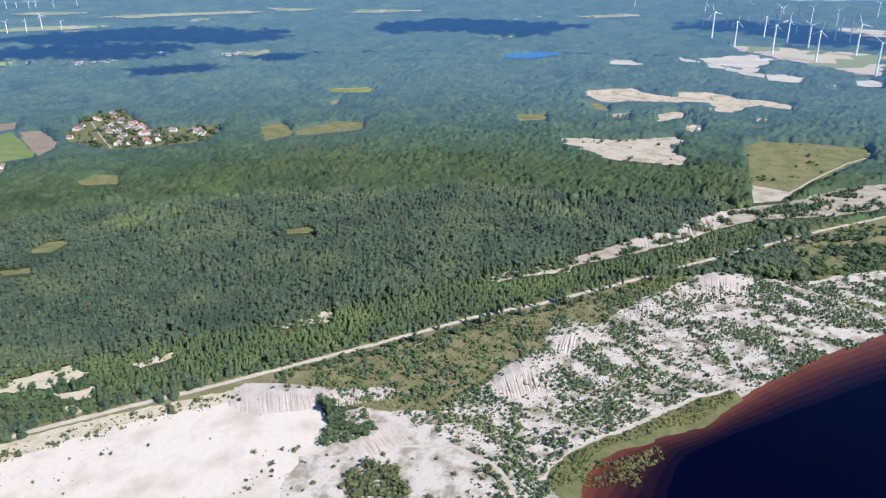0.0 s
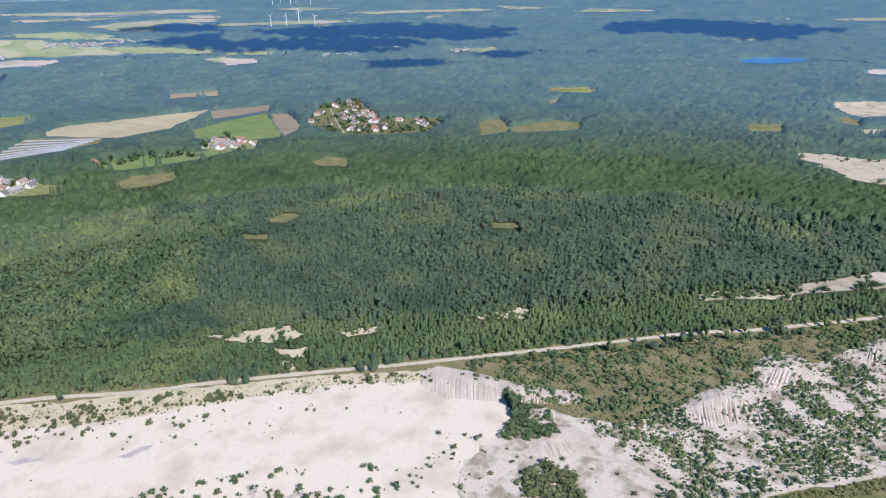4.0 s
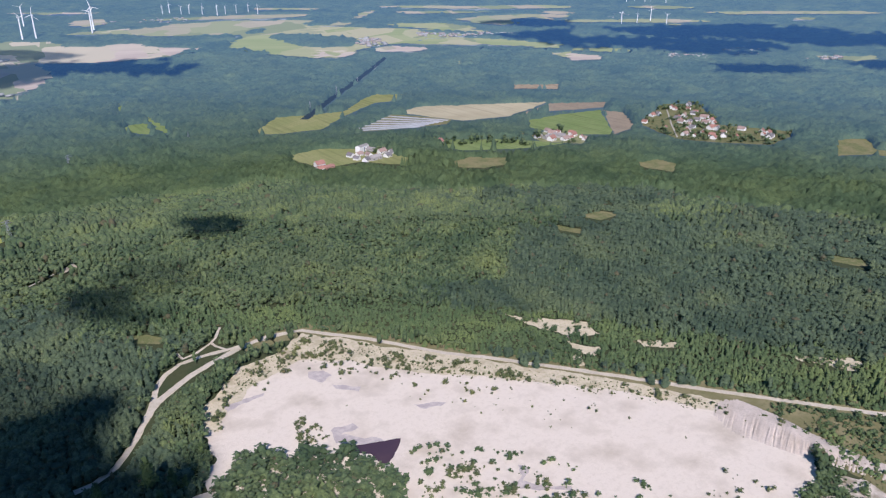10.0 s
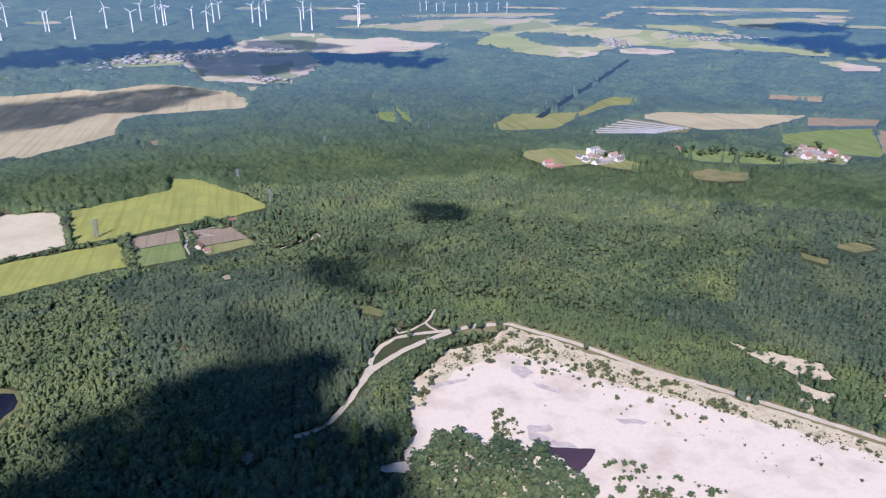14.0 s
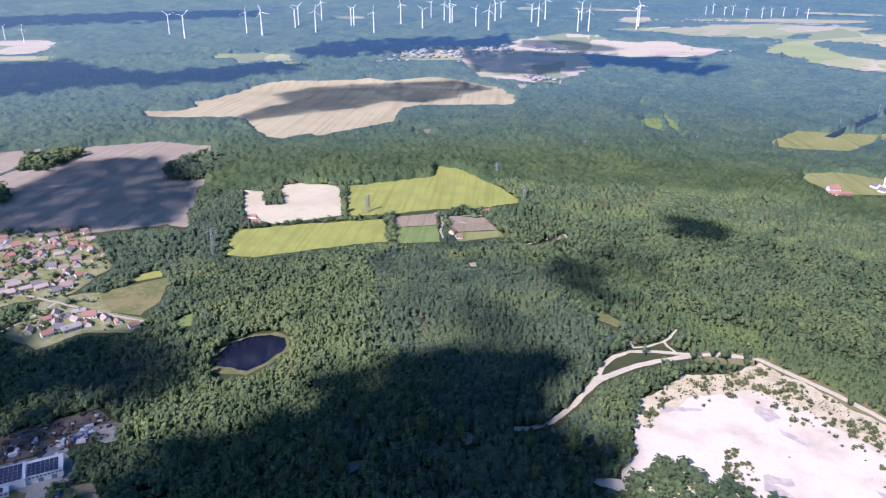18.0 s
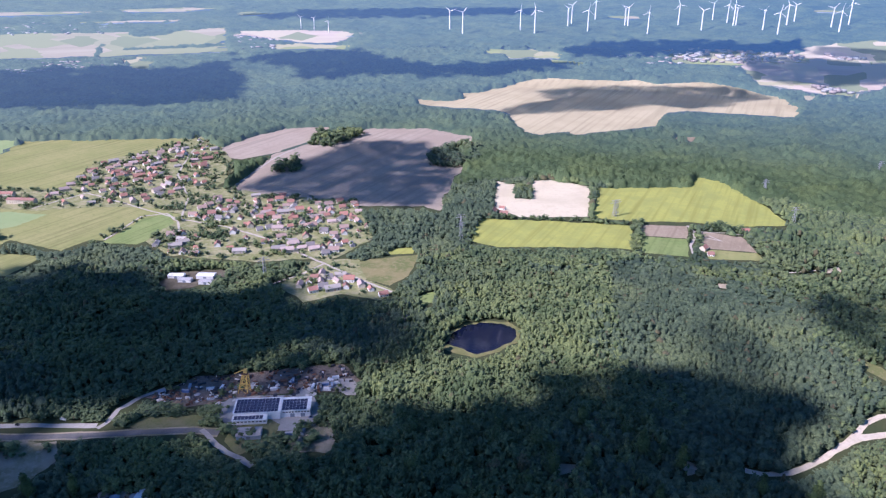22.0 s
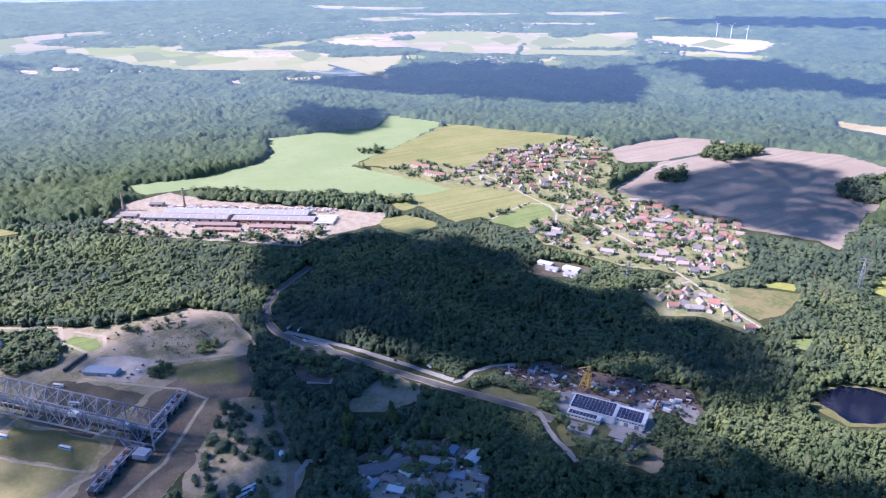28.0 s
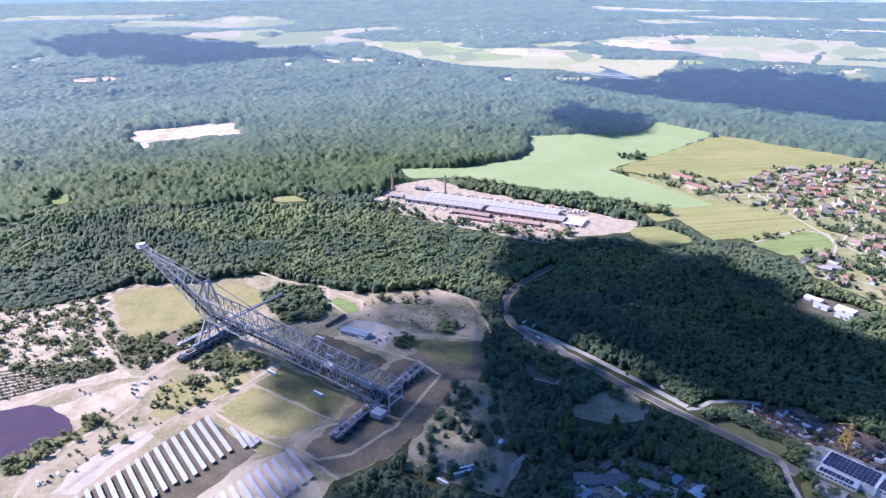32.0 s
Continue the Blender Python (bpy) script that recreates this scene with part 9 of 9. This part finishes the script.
for o in (-62, -52, 48, 58, 68):
    bm = bmesh.new()
    for d in (-5, 5):
        beam(bm, on(d, o - 6, 5), on(d, o + 6, 7), 0.7), beam(bm, on(d, o - 6, 2), on(d, o - 6, 9), 0.6), beam(bm, on(d, o + 6, 2), on(d, o + 6, 10), 0.6)
        beam(bm, on(d, o - 6, 9), on(d, o + 6, 10), 0.5), beam(bm, on(d, o - 6, 2), on(d, o + 6, 10), 0.4)
    beam(bm, on(-5, o, 10), on(5, o, 10), 0.6)
    part("support_frame", bm, "STEEL_PALE" if o > 0 else "STEEL_BLUE", bridge)
# near support: portal with braced legs, cable house and grey ballast box
for o in (-11, 11):
    for s in (-14, 14):
        part("support_leg", beam(bmesh.new(), on(s * 0.5, o * 1.2, 4), on(s, o, low(s) + 1), 2.0), "STEEL_BLUE", bridge)
        part("support_brace", beam(bmesh.new(), on(s * 0.5, o * 1.2, 4), on(-s, o, low(-s)), 0.8), "STEEL_BLUE", bridge)
part("ballast_box", box(bmesh.new(), *on(-14, -22, 6), 13, 11, 5, radians(47)), "SHEET_BLUE", bridge, "grey sheet-metal box below the bridge end")
part("cable_house", box(bmesh.new(), *on(10, -6, 22), 10, 7, 5, radians(47)), "SHEET_BLUE", bridge)
part("turntable", tube(bmesh.new(), on(2, 0, 4), on(2, 0, 12), 8, 6, 20), "STEEL_DARK", bridge)
# end portal of the bridge
for o in (-1, 1):
    part("portal_post", beam(bmesh.new(), on(-19, o * 11.5, 2), on(-19, o * 11.5, 31), 1.6), "STEEL_PALE", bridge)
for z in (10, 20, 31):
    part("portal_beam", beam(bmesh.new(), on(-19, -11.5, z), on(-19, 11.5, z), 1.2), "STEEL_PALE", bridge)
# the feeder conveyor that crosses below the far support
feeder = [(-154, -218, 4), (-218, -98, 30)]
a, b = Vector(feeder[0]), Vector(feeder[1])
feeder_root = part("feeder_boom", beam(bmesh.new(), a, b, 3.0, 1.2), "STEEL_BLUE", bridge, "dark inclined feeder conveyor")
for k in range(16):
    p, q = a.lerp(b, k / 16), a.lerp(b, (k + 1) / 16)
    bm = bmesh.new()
    beam(bm, p + Vector((0, 0, 3)), q + Vector((0, 0, 3)), 0.6), beam(bm, p, p + Vector((0, 0, 3)), 0.5), beam(bm, p, q + Vector((0, 0, 3)), 0.4)
    part("lattice", bm, "STEEL_PALE", feeder_root)

# ---- solar park ----
r_site = np.random.default_rng(12)


def solar_row(x, y, length, group):
    row = thing("solar_row", "tilted row of dark blue solar panels on steel posts", "solar panels", Matrix.Translation((x, y, 0.4)) @ Matrix.Rotation(math.atan2(30, 62), 4, "Z"), group)
    n = max(2, int(length / 5.4))
    first = None
    post = None
    for k in range(n):
        m = Matrix.Translation((2.7 + 5.4 * k, 0, 2.0)) @ Matrix.Rotation(radians(22), 4, "X")
        if first is None:
            first = part("panel", box(bmesh.new(), 0, 0, 0, 5.25, 4.2, 0.12), "PANEL_SKY", row)
            first.matrix_basis = m
            post = part("post", box(bmesh.new(), 0, 0, 1.0, 0.25, 0.25, 2.0), "STEEL_PALE", row)
            post.matrix_basis = Matrix.Translation((2.7, 0, 0))
        else:
            part_again(first, row, m)
            part_again(post, row, Matrix.Translation((2.7 + 5.4 * k, 0, 0)))


# paler than PANEL: the sky's reflection is put into the base colour
plain("PANEL_SKY", (0.11, 0.135, 0.20), 0.42, 0.0, 0.9, 3.0)
for k in range(15):
    f = k / 14
    solar_row(-605 + 95 * f, -118 - 92 * f, 66 - 3 * f, "solar park")
for k in range(3):
    solar_row(-584 + 10 * k, -93 + 11 * k, 40 - 12 * k, "solar park")
for k in range(11):
    f = k / 10
    solar_row(-540 + 60 * f, -40 - 66 * f, 52, "solar park beside a car park")

# ---- vehicles ----
def car(label, paint, length=4.4, height=1.5, name="car"):
    c = thing(name, label, name, group="parked cars" if name == "car" else "parked vans")
    w = 1.8 if name == "car" else 2.1
    part("body", box(bmesh.new(), 0, 0, 0.3 + height * 0.25, length, w, height * 0.5), paint, c)
    bm = bmesh.new()
    verts = bmesh.ops.create_cube(bm, size=1.0, matrix=Matrix.Translation((-0.1 * length, 0, 0.3 + height * 0.72)) @ Matrix.Diagonal((length * (0.56 if name == "car" else 0.8), w * 0.9, height * 0.46, 1)))["verts"]
    for v in verts:
        if v.co.z > 0.3 + height * 0.72:
            v.co.x = -0.1 * length + (v.co.x + 0.1 * length) * 0.75
    part("cabin", bm, "GLASS_DARK" if name == "car" else paint, c)
    for x in (-0.32, 0.32):
        for y in (-1, 1):
            part("wheel", tube(bmesh.new(), (length * x, y * (w / 2 - 0.2), 0.33), (length * x, y * (w / 2 + 0.02), 0.33), 0.33, 0.33, 10), "TYRE", c)
    return c


CARS = [car("white car parked on open ground", "CAR_WHITE"), car("dark car parked on open ground", "CAR_DARK"), car("silver car parked on open ground", "CAR_SILVER"), car("red car parked on open ground", "CAR_RED"),
        car("blue car parked on open ground", "CAR_BLUE"), car("white van parked on open ground", "CAR_WHITE", 6.2, 2.5, "van")]


def bus(x, y, turn, paint, label, length=13.0):
    b = thing("bus", label, "bus", at(x, y, turn), "parked buses")
    part("body", box(bmesh.new(), 0, 0, 1.75, length, 2.6, 2.7), paint, b)
    part("roof", box(bmesh.new(), 0, 0, 3.2, length - 0.4, 2.4, 0.3), "SHEET_WHITE", b)
    for s in (-1, 1):
        part("windows", box(bmesh.new(), 0, s * 1.31, 2.2, length - 1.2, 0.06, 0.9), "GLASS_DARK", b)
        for px in (-0.32, 0.3):
            part("wheel", tube(bmesh.new(), (length * px, s * 1.1, 0.5), (length * px, s * 1.33, 0.5), 0.5, 0.5, 10), "TYRE", b)


bus(-626, -10, 40, "BUS_BLUE", "pale blue bus parked below a conveyor bridge")
bus(-677, -58, 40, "BUS_BLUE", "pale blue bus parked on dry grass")
bus(-478, 108, 100, "SHEET_WHITE", "white truck trailer on sandy ground", 15)
bus(-470, 90, 40, "SHEET_WHITE", "white trailer on sandy ground", 12)
bus(-484, 113, 100, "BUS_BLUE", "blue trailer beside a white truck", 14)
bus(-700, 5, 48, "SHEET_WHITE", "white trailer beside a depot", 12)
bus(-745, -5, 48, "SHEET_WHITE", "white trailer beside rails", 12)

used = set()


def put_car(k, x, y, turn):
    if k in used:
        copy_thing(CARS[k], at(x, y, turn))
    else:
        used.add(k)
        CARS[k].matrix_basis = at(x, y, turn)


for x, y, turn in PARKED:
    put_car(int(r_site.integers(0, 6)), x, y, turn)
for k in range(6):
    if k not in used:
        put_car(k, PARKED[k][0] + 6, PARKED[k][1] + 4, 30)

# black goods wagons on a siding
for k in range(3):
    w = thing("goods_wagon", "black goods wagon on a siding", "wagon", at(-778 - 8.5 * k, 7 + 8.5 * k, 135), "goods wagons")
    part("body", box(bmesh.new(), 0, 0, 2.2, 11, 2.9, 2.6), "STEEL_DARK", w)
    part("frame", box(bmesh.new(), 0, 0, 0.8, 11.6, 2.4, 0.4), "RUST", w)
    for x in (-4, -2.4, 2.4, 4):
        part("wheel", tube(bmesh.new(), (x, -1.1, 0.45), (x, 1.1, 0.45), 0.45, 0.45, 10), "STEEL_DARK", w)

# white radome, notice boards
dome = thing("radome", "white ball-shaped dome on a low base", "dome", at(-511, 152))
bm = bmesh.new()
bmesh.ops.create_uvsphere(bm, u_segments=20, v_segments=12, radius=2.8, matrix=Matrix.Translation((0, 0, 3.3)))
part("shell", bm, "TURBINE_WHITE", dome)
part("base", tube(bmesh.new(), (0, 0, 0), (0, 0, 1.4), 2.0, 1.8, 16), "CONCRETE", dome)
for x, y in ((-735, 243), (-723, 252)):
    s = thing("billboard", "white billboard on posts beside a road", "sign", at(x, y, -60), "billboards")
    part("board", box(bmesh.new(), 0, 0, 4.0, 8, 0.3, 3.6), "SHEET_WHITE", s)
    for px in (-3, 3):
        part("post", box(bmesh.new(), px, 0, 1.2, 0.3, 0.3, 2.4), "STEEL_DARK", s)

# sheds, containers and heaps of the scrap yard and allotments
for x, y, turn, sx, sy, roof in SHEDS:
    shed("low shed with a weathered roof", x, y, turn, sx, sy, 2.6, "WALL_GREY", roof, 0.9)
for k, (x, y, turn) in enumerate(CONTAINERS):
    c = thing("container", "steel storage container in a yard", "container", at(x, y, turn), "containers")
    part("body", box(bmesh.new(), 0, 0, 1.5, 7.5, 2.6, 2.7), ("SHEET_WHITE", "RUST", "TARP", "SHEET_BLUE", "SHEET_WHITE")[k % 5], c)
    part("roof", box(bmesh.new(), 0, 0, 2.93, 7.6, 2.7, 0.16), ("SHEET_WHITE", "RUST", "STEEL_PALE", "SHEET_BLUE", "SHEET_WHITE")[k % 5], c)


def heap(x, y, size, mat, label):
    bm = bmesh.new()
    bmesh.ops.create_icosphere(bm, subdivisions=2, radius=1.0)
    for v in bm.verts:
        n = noise.noise(Vector((v.co.x * 2 + x, v.co.y * 2 + y, v.co.z * 2)))
        v.co = Vector((v.co.x * size * (1 + 0.4 * n), v.co.y * size * 0.7 * (1 + 0.4 * n), max(-0.2, v.co.z) * size * 0.35 * (1 + 0.5 * n)))
    me = bpy.data.meshes.new("heap")
    bm.to_mesh(me)
    bm.free()
    me.materials.append(MATS[mat])
    h = tagged(new("rubble_mound", me), label, "mound", "scrap yard mounds")
    h.matrix_basis = at(x, y, x % 180)


for k, (x, y) in enumerate(HEAPS):
    heap(x, y, 1.6 + 2.6 * ((k * 37) % 10) / 10, ("RUST", "CONCRETE", "WOOD", "STEEL_DARK", "PALLET")[k % 5], ("heap of rusty scrap iron", "heap of broken concrete", "stack of old timber", "heap of dark scrap", "heap of pale rubble")[k % 5])


# ---- scrap and timber lying about, too small and many to count ----
def clutter(corners, count, seed):
    r = np.random.default_rng(seed)
    c = np.array(corners, float)
    x, y = r.uniform(c[:, 0].min(), c[:, 0].max(), count * 5), r.uniform(c[:, 1].min(), c[:, 1].max(), count * 5)
    ok = np.flatnonzero(inside(x, y, c))[:count]
    cube = np.array([(i, j, k) for k in (0, 1) for j in (-0.5, 0.5) for i in (-0.5, 0.5)], float)
    quads = np.array([(0, 1, 3, 2), (4, 6, 7, 5), (0, 4, 5, 1), (2, 3, 7, 6), (0, 2, 6, 4), (1, 5, 7, 3)])
    for k, (mat, label) in enumerate((("RUST", "rusty scrap iron strewn over a yard"), ("STEEL_DARK", "dark machine parts strewn over a yard"),
                                      ("PALLET", "pale timber and rubble strewn over a yard"), ("SHEET_WHITE", "pale sheets and tanks in a yard"))):
        pick = ok[k::3] if k < 2 else ok[k::(7 if k == 2 else 26)]
        co = []
        for i in pick:
            w, d, h, a = r.uniform(1.0, 5.5), r.uniform(0.6, 2.2), r.uniform(0.5, 2.4), r.normal(0.6, 0.5)
            px, py = cube[:, 0] * w, cube[:, 1] * d * (1 - 0.3 * cube[:, 2])
            co.append(np.stack([x[i] + px * math.cos(a) - py * math.sin(a), y[i] + px * math.sin(a) + py * math.cos(a), cube[:, 2] * h + 0.4], 1))
        faces = (quads[None] + (np.arange(len(co)) * 8)[:, None, None]).reshape(-1, 4)
        tagged(new("scrap", mesh_of("scrap", np.concatenate(co), faces, mat)), label, "scrap", kind="stuff")


clutter(SCRAP_YARD, 330, 3)
clutter(ALLOTMENTS, 150, 5)
